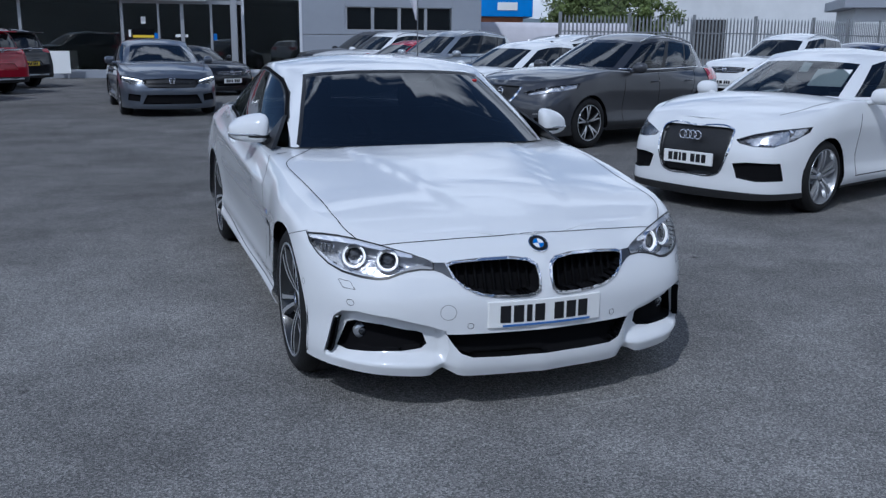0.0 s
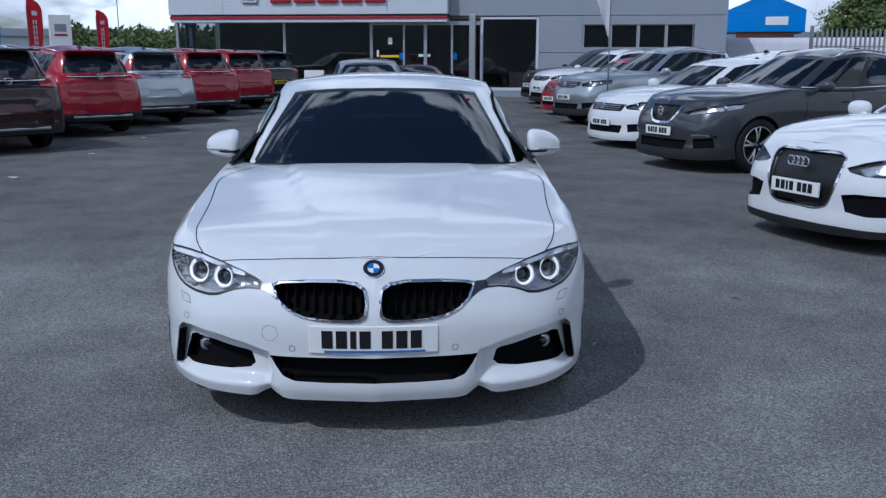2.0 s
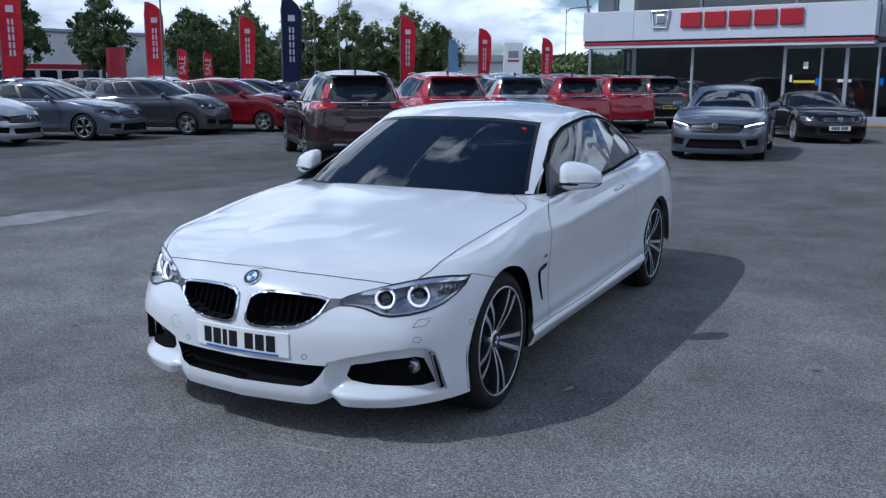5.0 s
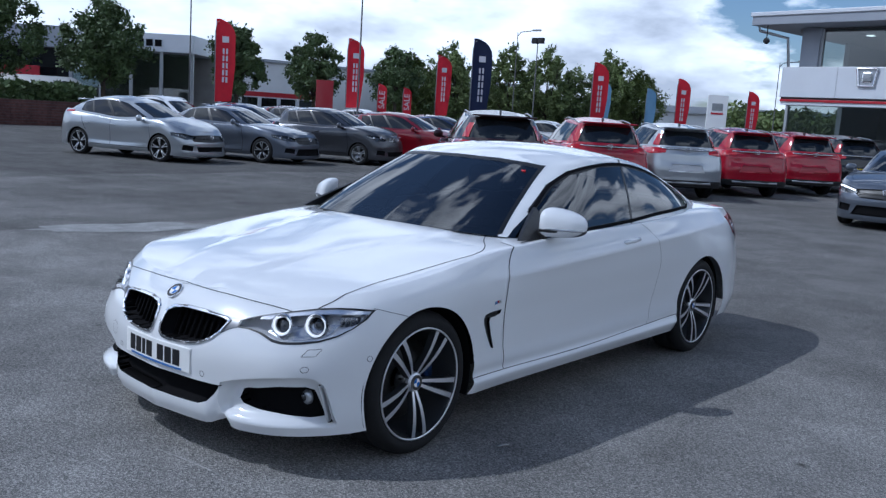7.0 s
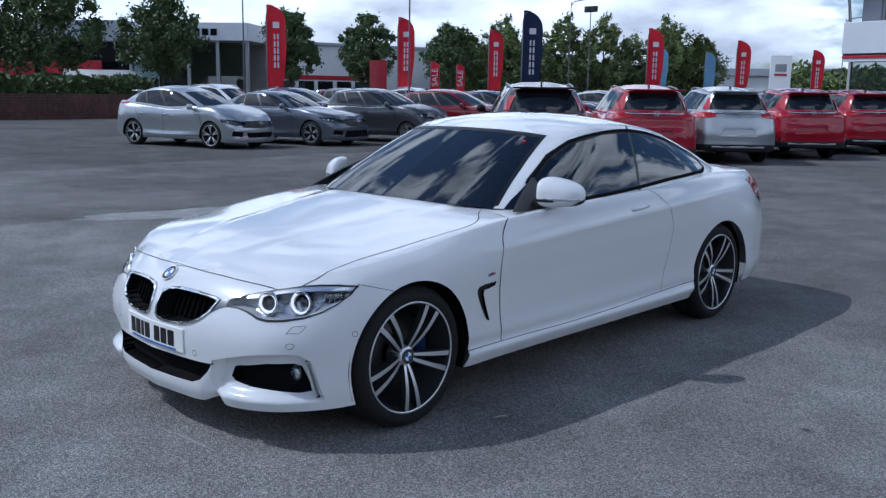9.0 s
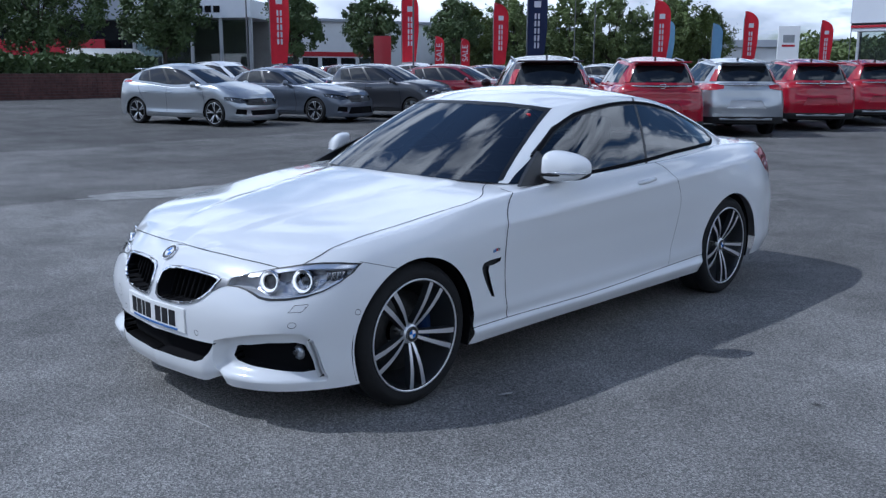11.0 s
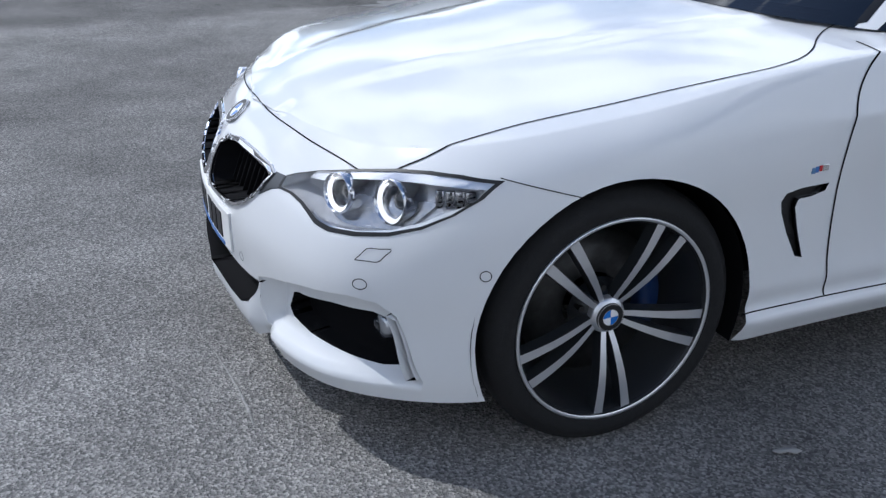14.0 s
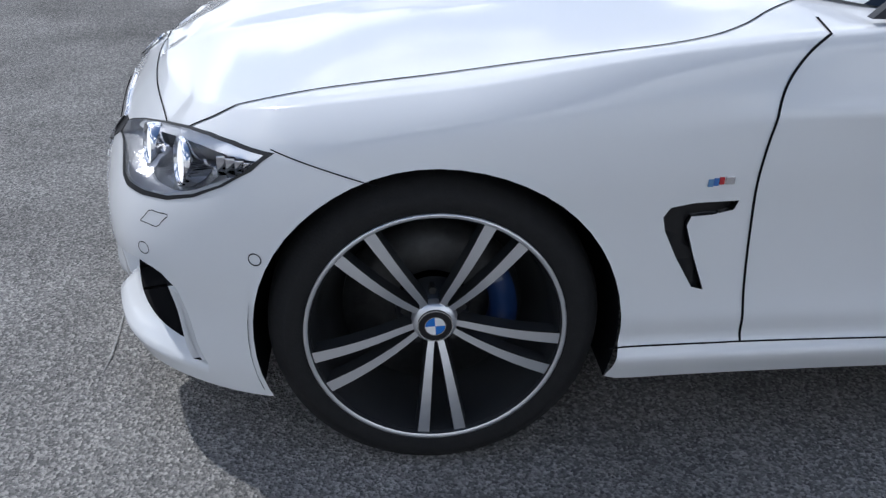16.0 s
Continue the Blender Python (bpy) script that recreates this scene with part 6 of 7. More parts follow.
def build_showroom():
    b = thing("showroom_building", "two-storey car showroom with glass front and white sign band", "building", m=FACADE)
    # white sign band
    fpart("sign_band", (-9.05, -0.55, 3.0), (1.68, 0.2, 4.12), M["fascia"], b, 0.02)
    for u in (-6.9, -0.55):
        fpart("band_joint", (u - 0.008, -0.556, 3.0), (u + 0.008, -0.54, 4.12), M["frame"], b, 0)
    fpart("band_shadow_gap", (-9.0, -0.50, 2.93), (1.66, 0.1, 3.0), M["dark_in"], b, 0)
    fpart("red_band", (-9.02, -0.54, 2.84), (1.67, 0.1, 2.93), M["sign_red"], b, 0.005)
    fpart("soffit", (-9.0, -0.50, 2.72), (1.66, 0.3, 2.84), M["fascia"], b, 0.005)
    # lettering block of the sign as plain red blocks, and its mark
    mark = bmesh.new()
    tube(mark, [(-6.17 + x, -0.60, 3.75 + z) for x, z in ((0.0, 0.30), (0.72, 0.30), (0.62, -0.31), (0.10, -0.31), (0.0, 0.30))], 0.045, 8)
    add_box(mark, (-6.00, -0.62, 3.55), (-5.62, -0.56, 3.95), 0.06)
    part("sign_mark", mark, M["chrome"], b, "chrome square mark", smooth=False)
    for k in range(5):
        u = -5.0 + k * 0.90
        letter = box_bm((u, -0.66, 3.41), (u + 0.78, -0.56, 3.99), 0.04)
        part("sign_block", letter, M["sign_red"], b, smooth=False)
    # upper storey glazing
    for u in (-8.0, -4.55, -1.1):
        pane = fpart("upper_pane", (u, 0.28, 4.14), (u + 3.4, 0.30, 5.55), M["shop_pane"], b, 0)
        pane.visible_shadow = False
        fpart("mullion", (u - 0.04, 0.2, 4.12), (u + 0.04, 0.36, 5.6), M["frame"], b, 0)
    fpart("upper_pier", (-8.75, 0.1, 4.12), (-8.04, 0.5, 5.6), M["panel"], b)
    fpart("roof_edge", (-10.2, -1.1, 5.62), (2.5, 9.0, 5.98), M["panel"], b, 0.03)
    fpart("roof_trim", (-10.25, -1.15, 5.95), (2.5, 9.0, 6.10), M["fascia"], b, 0.02)
    gut = bmesh.new()
    tube(gut, [(-10.0, -0.9, 5.7), (-10.0, -0.8, 5.45), (-9.1, -0.3, 5.2), (-9.0, -0.2, 4.1)], 0.06, 8)
    part("drain_pipe", gut, M["frame"], b)
    cambm = bmesh.new()
    tube(cambm, [(-9.6, -0.95, 5.65), (-9.6, -0.95, 5.15)], 0.02, 6)
    bmesh.ops.create_uvsphere(cambm, u_segments=12, v_segments=8, radius=0.12, matrix=Matrix.Translation((-9.6, -0.95, 5.05)))
    part("dome_camera", cambm, M["dark_in"], b)
    # ground floor glass
    fpart("sill", (-9.0, -0.05, 0.0), (2.9, 0.25, 0.30), M["panel"], b)
    for u0, u1 in ((-8.95, -4.75), (-4.65, -1.40)):
        pane = fpart("shop_window", (u0, 0.05, 0.3), (u1, 0.07, 2.72), M["shop_pane"], b, 0)
        pane.visible_shadow = False
    for u in (-9.0, -4.7):
        fpart("mullion", (u - 0.05, 0, 0.0), (u + 0.05, 0.14, 2.75), M["frame"], b, 0)
    for k, (u0, u1) in enumerate(((-1.3, -0.05), (-0.05, 0.77), (0.77, 1.78), (1.78, 2.5))):
        pane = fpart("door_pane", (u0 + 0.05, 0.05, 0.14), (u1 - 0.05, 0.07, 2.62), M["shop_pane"], b, 0)
        pane.visible_shadow = False
    for u, w in ((-1.3, 0.10), (-0.05, 0.07), (0.77, 0.12), (1.78, 0.08), (2.5, 0.08)):
        fpart("door_post", (u - w / 2, -0.02, 0.0), (u + w / 2, 0.12, 2.70), M["frame"], b, 0)
    fpart("door_head", (-1.35, -0.03, 2.62), (2.9, 0.12, 2.76), M["frame"], b, 0)
    fpart("door_sign", (-0.98, 0.035, 1.42), (-0.22, 0.048, 1.72), M["matt_black"], b, 0, "black and yellow door notice")
    fpart("notice_stripe", (-0.96, 0.028, 1.43), (-0.24, 0.034, 1.52), M["yellow"], b, 0)
    fpart("door_notice", (-0.66, 0.035, 1.92), (-0.50, 0.048, 2.16), M["white"], b, 0)
    fpart("door_notice", (-1.10, 0.035, 1.46), (-1.02, 0.048, 1.70), M["white"], b, 0)
    for u in (-0.14, 1.88):
        fpart("safety_sticker", (u - 0.08, 0.035, 1.36), (u + 0.08, 0.048, 1.60), M["blue"], b, 0)
    for u in (0.60, 0.86):
        fpart("door_sticker", (u - 0.09, 0.035, 1.46), (u + 0.09, 0.048, 1.56), M["white"], b, 0)
    fpart("door_step", (-1.6, -0.9, 0.0), (3.2, 0.0, 0.06), M["brick_paving"], b, 0.01)
    # big window right of the pillar
    pane = fpart("shop_window", (2.95, 0.05, 0.33), (4.92, 0.07, 2.82), M["shop_pane"], b, 0)
    pane.visible_shadow = False
    for u in (2.90, 4.97):
        fpart("window_frame", (u - 0.05, -0.02, 0.22), (u + 0.05, 0.12, 2.9), M["fascia"], b, 0)
    fpart("window_frame", (2.9, -0.02, 2.82), (4.97, 0.12, 2.9), M["fascia"], b, 0)
    fpart("window_frame", (2.9, -0.02, 0.22), (4.97, 0.12, 0.33), M["fascia"], b, 0)
    fpart("window_plinth", (2.9, 0.0, 0.0), (5.02, 0.25, 0.22), M["panel"], b, 0)
    # grey panelled wall
    fpart("wall_panel", (1.70, 0.0, 2.95), (11.75, 0.4, 4.15), M["panel"], b, 0.012)
    fpart("wall_panel", (1.70, 0.0, 4.17), (11.75, 0.4, 5.62), M["panel"], b, 0.012)
    fpart("wall_panel", (5.02, 0.0, 1.62), (6.60, 0.4, 2.93), M["panel"], b, 0.012)
    fpart("wall_panel", (5.02, 0.0, 0.0), (11.75, 0.4, 1.60), M["panel"], b, 0.012)
    fpart("wall_panel", (10.62, 0.0, 1.62), (11.75, 0.4, 2.93), M["panel"], b, 0.012)
    fpart("wall_panel", (6.60, 0.0, 2.62), (10.62, 0.4, 2.93), M["panel"], b, 0.012)
    fpart("wall_panel", (6.60, 0.0, 1.62), (10.62, 0.4, 1.80), M["panel"], b, 0.012)
    for k in range(4):
        u = 6.62 + k * 1.0
        fpart("strip_window", (u + 0.06, 0.10, 1.82), (u + 0.94, 0.12, 2.60), M["car_glass"], b, 0)
        fpart("window_post", (u - 0.05, 0.04, 1.80), (u + 0.06, 0.16, 2.62), M["frame"], b, 0)
    # pillar
    fpart("pillar", (2.50, -0.75, 0.0), (2.72, -0.53, 2.98), M["frame"], b, 0.02)
    fpart("pillar_base", (2.36, -0.9, 0.0), (2.86, -0.38, 0.10), M["panel"], b, 0.02)
    # inside
    fpart("inner_wall", (-9.2, 8.0, 0.0), (11.7, 8.2, 5.6), M["shop_wall"], b, 0)
    fpart("side_wall", (11.5, 0.4, 0.0), (11.75, 8.0, 5.62), M["panel"], b, 0)
    fpart("side_wall", (-9.2, 4.5, 0.0), (-9.0, 8.0, 5.62), M["panel"], b, 0)
    fpart("inner_floor", (-9.0, 0.1, 0.0), (11.5, 8.0, 0.06), M["shop_floor"], b, 0)
    fpart("inner_ceiling", (-9.0, 0.2, 2.86), (5.2, 8.0, 3.0), M["shop_wall"], b, 0)
    fpart("upper_ceiling", (-9.0, 0.4, 5.45), (5.2, 8.0, 5.6), M["shop_wall"], b, 0)
    fpart("partition", (5.02, 0.4, 0.0), (5.2, 8.0, 5.4), M["shop_wall"], b, 0)
    for u in (-7.0, -5.2, -3.0, -1.5):
        for v in (1.5, 3.2):
            fpart("ceiling_lamp", (u, v, 5.42), (u + 0.25, v + 0.25, 5.452), M["lamp_on"], b, 0)
    return b


build_showroom()
board = thing("notice_board", "white board standing before the showroom window", "sign", m=FACADE @ pose(-3.4, -0.6, 0))
fpart("panel", (-0.38, 0, 0.18), (0.38, 0.03, 0.95), M["white"], board, 0.01)
for u in (-0.3, 0.3):
    fpart("leg", (u - 0.02, 0.0, 0.0), (u + 0.02, 0.03, 0.2), M["frame"], board, 0)


def build_flag(label, cloth, x, y, foot, top, length, width, turn, marks=True, foot_width=0.82):
    """A feather flag: pole with a curved tip, cloth that bellies, white marks down its length, a weighted base."""
    f = thing("feather_flag", label, "flag", "feather flags along the lot", m=pose(x, y, 0, 0, 0, turn))
    b = bmesh.new()
    tube(b, [(0, 0, 0), (0, 0, top - 0.5), (0.06 * width, 0, top - 0.15), (0.45 * width, 0, top)], [0.028 * width / 0.8, 0.022 * width / 0.8, 0.014, 0.008], 8)
    part("pole", b, M["galv"], f)
    rows, cols = 26, 7
    pts = np.zeros((rows, cols, 3))
    for i in range(rows):
        t = i / (rows - 1)
        z = top - length + length * t
        w = width * (1.0 if t < 0.78 else max(0.08, math.sqrt(max(0.0, 1 - ((t - 0.78) / 0.225) ** 2))))
        w *= foot_width + (1 - foot_width) * min(1.0, t / 0.45)
        for j in range(cols):
            u = j / (cols - 1)
            pts[i, j] = (0.02 + w * u, 0.05 * math.sin(3.1 * u + 5 * t + x) * u, z + 0.04 * u * (1 - t))
    c = grid_bm(pts)
    part("cloth", c, cloth, f)
    if marks:
        def bar(u0, u1, z0, z1):
            """A printed bar that shows on both faces of the cloth."""
            b = bmesh.new()
            ring = []
            for side in (-1, 1):
                for u, z in ((u0, z0), (u1, z0), (u1, z1), (u0, z1)):
                    ring.append(b.verts.new((0.02 + width * u, 0.05 * math.sin(3.1 * u + 5 * ((z - top + length) / length) + x) * u + 0.012 * side, z)))
            for q in ((3, 2, 1, 0), (4, 5, 6, 7), (0, 1, 5, 4), (1, 2, 6, 5), (2, 3, 7, 6), (3, 0, 4, 7)):
                b.faces.new([ring[i] for i in q])
            part("print_bar", b, M["flag_white"], f, smooth=False)
        zt = top - 0.28 * length
        bar(0.32, 0.66, zt, zt + 0.30 * width)
        z = zt - 0.30 * width
        for k in range(5):
            h = length * 0.066
            for u0, u1 in ((0.35, 0.44), (0.52, 0.61)):
                bar(u0, u1, z - h, z)
            z -= h * 1.30
    b = bmesh.new()
    lathe(b, [(0.001, 0.09), (0.22, 0.09), (0.28, 0.04), (0.30, 0.0), (0.001, 0.0)], axis="z", steps=20)
    part("base", b, M["rubber"], f)
    return f


T = 40
for x, y, top in ((-27.5, 19.2, 4.8), (-28.5, 27.5, 4.9), (-29.3, 35.1, 4.8), (-20.8, 37.5, 4.7), (-21.0, 47.7, 4.6), (-20.9, 58.6, 4.5)):
    build_flag("red feather flag with white print on a pole", M["flag_red"], x, y, 0, top, 3.3, 0.80, T)
build_flag("navy blue feather flag with white print", M["flag_navy"], -21.6, 28.5, 0, 4.95, 3.6, 0.85, T)
build_flag("navy blue feather flag with white print", M["flag_navy"], -15.8, 62.0, 0, 4.6, 3.2, 0.80, T)
build_flag("pale blue feather flag", M["flag_blue"], -26.0, 47.3, 0, 4.3, 2.6, 0.65, T, marks=False)
build_flag("pale blue feather flag", M["flag_blue"], -24.4, 50.4, 0, 4.1, 2.6, 0.65, T, marks=False)
build_flag("faded white feather flag beside parked cars", M["flag_white"], 3.75, 12.35, 0, 3.9, 2.1, 0.36, 182, marks=False, foot_width=0.10)
for x, y in ((-33.1, 34.4), (-34.8, 38.4)):
    banner = build_flag("small red banner flag reading SALE", M["flag_red"], x, y, 0, 3.1, 1.7, 0.52, T, marks=False, foot_width=1.0)
    word = bpy.data.curves.new("word", "FONT")
    word.body, word.size, word.extrude, word.align_x, word.align_y = "SALE", 0.48, 0.004, "CENTER", "CENTER"
    lettering = new("print", word)
    lettering.data.materials.append(M["flag_white"])
    lettering.parent = banner
    lettering.matrix_basis = Matrix.Translation((0.28, -0.062, 2.2)) @ Matrix.Rotation(radians(90), 4, "X") @ Matrix.Rotation(radians(90), 4, "Z")


def build_tree(label, x, y, height, spread, trunk, leafs, seed, leaf_size=0.16):
    """A broadleaf tree: tapered trunk, forked limbs and a crown of many small leaf blades in clumps."""
    rng = random.Random(seed)
    tree = thing("tree", label, "tree", "trees beyond the lot", m=pose(x, y, 0))
    b = bmesh.new()
    tube(b, [(0, 0, 0), (0.05, 0.02, trunk * 0.5), (0.0, 0.05, trunk), (0.06, 0.0, height * 0.75)], [0.17, 0.13, 0.11, 0.03], 10)
    tips = []
    for k in range(9):
        a = 2 * math.pi * k / 9 + rng.uniform(-0.3, 0.3)
        r = spread * rng.uniform(0.45, 0.85)
        z0 = trunk * rng.uniform(0.85, 1.3)
        z1 = trunk + (height - trunk) * rng.uniform(0.25, 0.85)
        mid = (r * 0.45 * math.cos(a), r * 0.45 * math.sin(a), (z0 + z1) / 2 + 0.2)
        tip = (r * math.cos(a), r * math.sin(a), z1)
        tube(b, [(0.02, 0, z0), mid, tip], [0.06, 0.04, 0.012], 6)
        tips += [mid, tip]
    part("trunk", b, M["bark"], tree)
    clumps = []
    h2 = (height - trunk * 0.9) / 2
    cz = trunk * 0.9 + h2
    for k in range(150):
        while True:
            p = Vector((rng.uniform(-1, 1), rng.uniform(-1, 1), rng.uniform(-1, 1)))
            if 0.15 < p.length < 1:
                break
        shape = (1.0 - 0.40 * max(0, p.z)) * rng.uniform(0.68, 1.18)
        clumps.append((Vector((p.x * spread * shape, p.y * spread * shape, cz + p.z * h2)), rng.uniform(0.12, 0.36) * spread * 0.58))
    verts, faces = [], []
    for c, r in clumps:
        for i in range(leafs):
            d = Vector((rng.gauss(0, 1), rng.gauss(0, 1), rng.gauss(0, 1)))
            p = c + d * r * 0.48
            u = Vector((rng.gauss(0, 1), rng.gauss(0, 1), rng.gauss(0, 1))).normalized()
            w = u.orthogonal().normalized()
            s = leaf_size * rng.uniform(0.6, 1.3)
            i0 = len(verts)
            verts += [p - u * s, p + w * s * 0.5, p + u * s, p - w * s * 0.5]
            faces.append((i0, i0 + 1, i0 + 2, i0 + 3))
    me = bpy.data.meshes.new("crown")
    me.from_pydata([tuple(v) for v in verts], [], faces)
    me.materials.append(leafs_material)
    crown = new("crown", me)
    crown.parent = tree
    return tree


leafs_material = M["leaf"]
for i, (x, y, h, sp) in enumerate(((-40.0, 15.0, 6.8, 3.0), (-40.2, 21.4, 6.2, 2.2), (-41.4, 30.7, 6.2, 1.8), (-43.0, 38.3, 6.4, 2.0), (-41.9, 45.2, 6.2, 2.0), (-41.5, 9.0, 6.6, 3.0))):
    build_tree("leafy dark green tree behind the lot", x, y, h, sp, 2.2, 90, 10 + i, 0.11)
leafs_material = M["leaf_light"]
far_tree = build_tree("tall green tree far behind the lot", -44.5, 55.0, 6.2, 2.5, 1.2, 75, 31, 0.13)
far_tree2 = build_tree("tall green tree far behind the lot", -42.7, 60.2, 8.0, 2.3, 1.2, 75, 32, 0.13)
for i, (x, y, k) in enumerate(((-40.0, 62.1, 0), (-39.1, 65.2, 1), (-36.4, 66.6, 0), (-34.2, 67.9, 1), (-46.5, 52.0, 1), (-48.0, 58.5, 0), (-38.0, 70.0, 1))):
    copy_thing(far_tree2 if k == 0 else far_tree, pose(x, y, 0, 0, 0, 67 * i + 20))
for i, (x, y) in enumerate(((25.0, 45.0), (30.0, 47.3), (27.5, 49.5))):
    copy_thing(far_tree, pose(x, y, -0.6, 0, 0, 50 * i))


def leaf_mass(name, label, lo, hi, count, size, mat, seed):
    rng = random.Random(seed)
    verts, faces = [], []
    for i in range(count):
        p = Vector([rng.uniform(lo[k], hi[k]) for k in range(3)])
        p.z = lo[2] + (p.z - lo[2]) * (0.75 + 0.35 * noise.noise(Vector((p.x * 0.35, p.y * 0.35, 0))))
        u = Vector((rng.gauss(0, 1), rng.gauss(0, 1), rng.gauss(0, 1))).normalized()
        w = u.orthogonal().normalized()
        s = size * rng.uniform(0.6, 1.4)
        i0 = len(verts)
        verts += [tuple(p - u * s), tuple(p + w * s * 0.5), tuple(p + u * s), tuple(p - w * s * 0.5)]
        faces.append((i0, i0 + 1, i0 + 2, i0 + 3))
    me = bpy.data.meshes.new(name)
    me.from_pydata(verts, [], faces)
    me.materials.append(mat)
    return tagged(new(name, me), label, "hedge", kind="stuff")


leaf_mass("hedge", "dense green hedge on the brick retaining wall", (-38.5, -14, 0.9), (-35.4, 18.5, 2.1), 26000, 0.16, M["leaf"], 5)
leaf_mass("far_hedge", "green bushes far behind the lot", (-34, 84, 0.0), (-8, 92, 5.0), 22000, 0.24, M["leaf_light"], 6)
leaf_mass("far_hedge", "dark tree belt beyond the flags", (-62, 60, 0.0), (-46, 84, 5.0), 22000, 0.24, M["leaf"], 7)

# brick retaining wall
wall = thing("retaining_wall", "low dark red brick retaining wall under a hedge", "wall", m=pose(-35.4, 18.0, 0, 0, 0, -90))
part("mortar_core", box_bm((0.0, 0.02, 0), (32, 0.30, 1.08)), M["mortar"], wall, smooth=False)

verts, faces = [], []
rng = random.Random(4)
for row in range(9):
    for k in range(-1, 72):
        u0 = max(0.0, k * 0.45 + (0.225 if row % 2 else 0.0))
        u1, z0, z1 = min(32.0, k * 0.45 + (0.225 if row % 2 else 0.0) + 0.435), row * 0.12 + 0.006, row * 0.12 + 0.112
        if u1 - u0 < 0.02:
            continue
        d = 0.312 + 0.03 * rng.random()
        i0 = len(verts)
        verts += [(u0, d, z0), (u1, d, z0), (u1, d, z1), (u0, d, z1), (u0, 0.29, z0), (u1, 0.29, z0), (u1, 0.29, z1), (u0, 0.29, z1)]
        faces += [tuple(i0 + q for q in f) for f in ((0, 1, 2, 3), (0, 4, 5, 1), (1, 5, 6, 2), (2, 6, 7, 3), (3, 7, 4, 0))]
me = bpy.data.meshes.new("bricks")
me.from_pydata(verts, [], faces)
me.materials.append(M["brick"])
bricks = tagged(new("bricks", me), "rough dark red block courses", kind="stuff")
bricks.parent = wall

# the neighbour's showroom
nb = thing("neighbour_building", "grey and glass neighbouring showroom with a white sign band", "building", m=pose(-44.5, 29.9, 0, 0, 0, 38))
fpart("sign_band", (-8.0, -0.4, 4.3), (0.0, 6, 5.4), M["fascia"], nb, 0.03)
for k in range(8):
    fpart("sign_block", (-6.2 + 0.55 * k, -0.46, 4.62), (-5.8 + 0.55 * k, -0.40, 5.02), M["matt_black"], nb, 0.01)
for k in range(5):
    fpart("post", (-7.9 + 1.9 * k, 0.0, 0.0), (-7.7 + 1.9 * k, 0.2, 4.3), M["frame"], nb, 0.01)
    if k < 4:
        fpart("pane", (-7.7 + 1.9 * k, 0.08, 0.1), (-6.0 + 1.9 * k, 0.10, 4.2), M["shop_pane"], nb, 0)
fpart("inner_wall", (-8, 5.0, 0), (0, 5.2, 4.3), M["shop_wall"], nb, 0)
fpart("wing", (-26.0, 0.6, 0.0), (-8.0, 6.0, 2.0), M["panel"], nb, 0.02)
fpart("wing_glass", (-26.0, 0.7, 2.0), (-8.0, 0.75, 4.2), M["car_glass"], nb, 0)
fpart("wing_roof", (-26.5, -0.4, 4.2), (-8.0, 6.0, 5.5), M["panel"], nb, 0.03)
fpart("red_board", (-18.0, -0.5, 1.2), (-9.5, -0.4, 3.0), M["sign_red"], nb, 0.01)
lb = thing("long_building", "long low pale workshop building", "building", m=pose(-61.1, 41.0, 0, 0, 0, 80))
fpart("wall", (0, 0, 0), (40, 0.3, 5.2), M["shed_white"], lb, 0.02)
fpart("roof", (-0.3, -0.3, 5.2), (40.3, 12, 5.45), M["panel"], lb, 0.02)
fpart("stripe", (0.2, -0.03, 2.2), (12, 0.0, 2.6), M["sign_red"], lb, 0)
for k in range(6):
    fpart("window", (0.8 + 1.9 * k, -0.03, 0.9), (2.3 + 1.9 * k, 0.0, 2.1), M["car_glass"], lb, 0)
rb = thing("far_building", "low grey far building", "building", m=pose(-47.0, 95, 0, 0, 0, 20))
fpart("wall", (0, 0, 0), (14, 0.3, 3.6), M["shed_white"], rb, 0.02)
fpart("roof", (-0.5, -0.5, 3.6), (14.5, 8, 4.4), M["panel"], rb, 0.02)
py = thing("pylon_sign", "white pylon sign with a plain red and grey mark", "sign", m=pose(-25.1, 63.4, 0, 0, 0, 30))
fpart("panel", (-0.75, 0, 0), (0.75, 0.3, 4.4), M["white"], py, 0.03)
fpart("mark", (-0.4, -0.02, 3.2), (0.4, 0.0, 3.75), M["galv"], py, 0)
fpart("mark_line", (-0.45, -0.02, 2.9), (0.45, 0.0, 3.05), M["sign_red"], py, 0)
kiosk = thing("red_sign", "red upright sign beside the trees", "sign", m=pose(-40.0, 36.6, 0, 0, 0, 50))
fpart("panel", (-0.55, 0, 0), (0.55, 0.3, 3.3), M["sign_red"], kiosk, 0.02)


def build_post(label, x, y, height, head):
    p = thing("lamp_post", label, "lamp post", "lamp posts", m=pose(x, y, 0))
    b = bmesh.new()
    tube(b, [(0, 0, 0), (0, 0, 1.2), (0, 0, 1.25), (0, 0, height)], [0.07, 0.07, 0.042, 0.028], 10)
    part("pole", b, M["dark_post"], p)
    if head == "flood":
        for s in (-1, 1):
            b = bmesh.new()
            add_box(b, (s * 0.22 - 0.2, -0.1, height - 0.05), (s * 0.22 + 0.2, 0.12, height + 0.30), 0.03)
            part("floodlight", b, M["dark_in"], p)
    elif head == "arm":
        b = bmesh.new()
        tube(b, [(0, 0, height - 0.3), (0.3, 0, height), (1.6, 0, height + 0.1)], 0.035, 8)
        part("arm", b, M["dark_post"], p)
        part("lantern", box_bm((1.4, -0.12, height + 0.05), (2.1, 0.12, height + 0.18), 0.03), M["galv"], p)


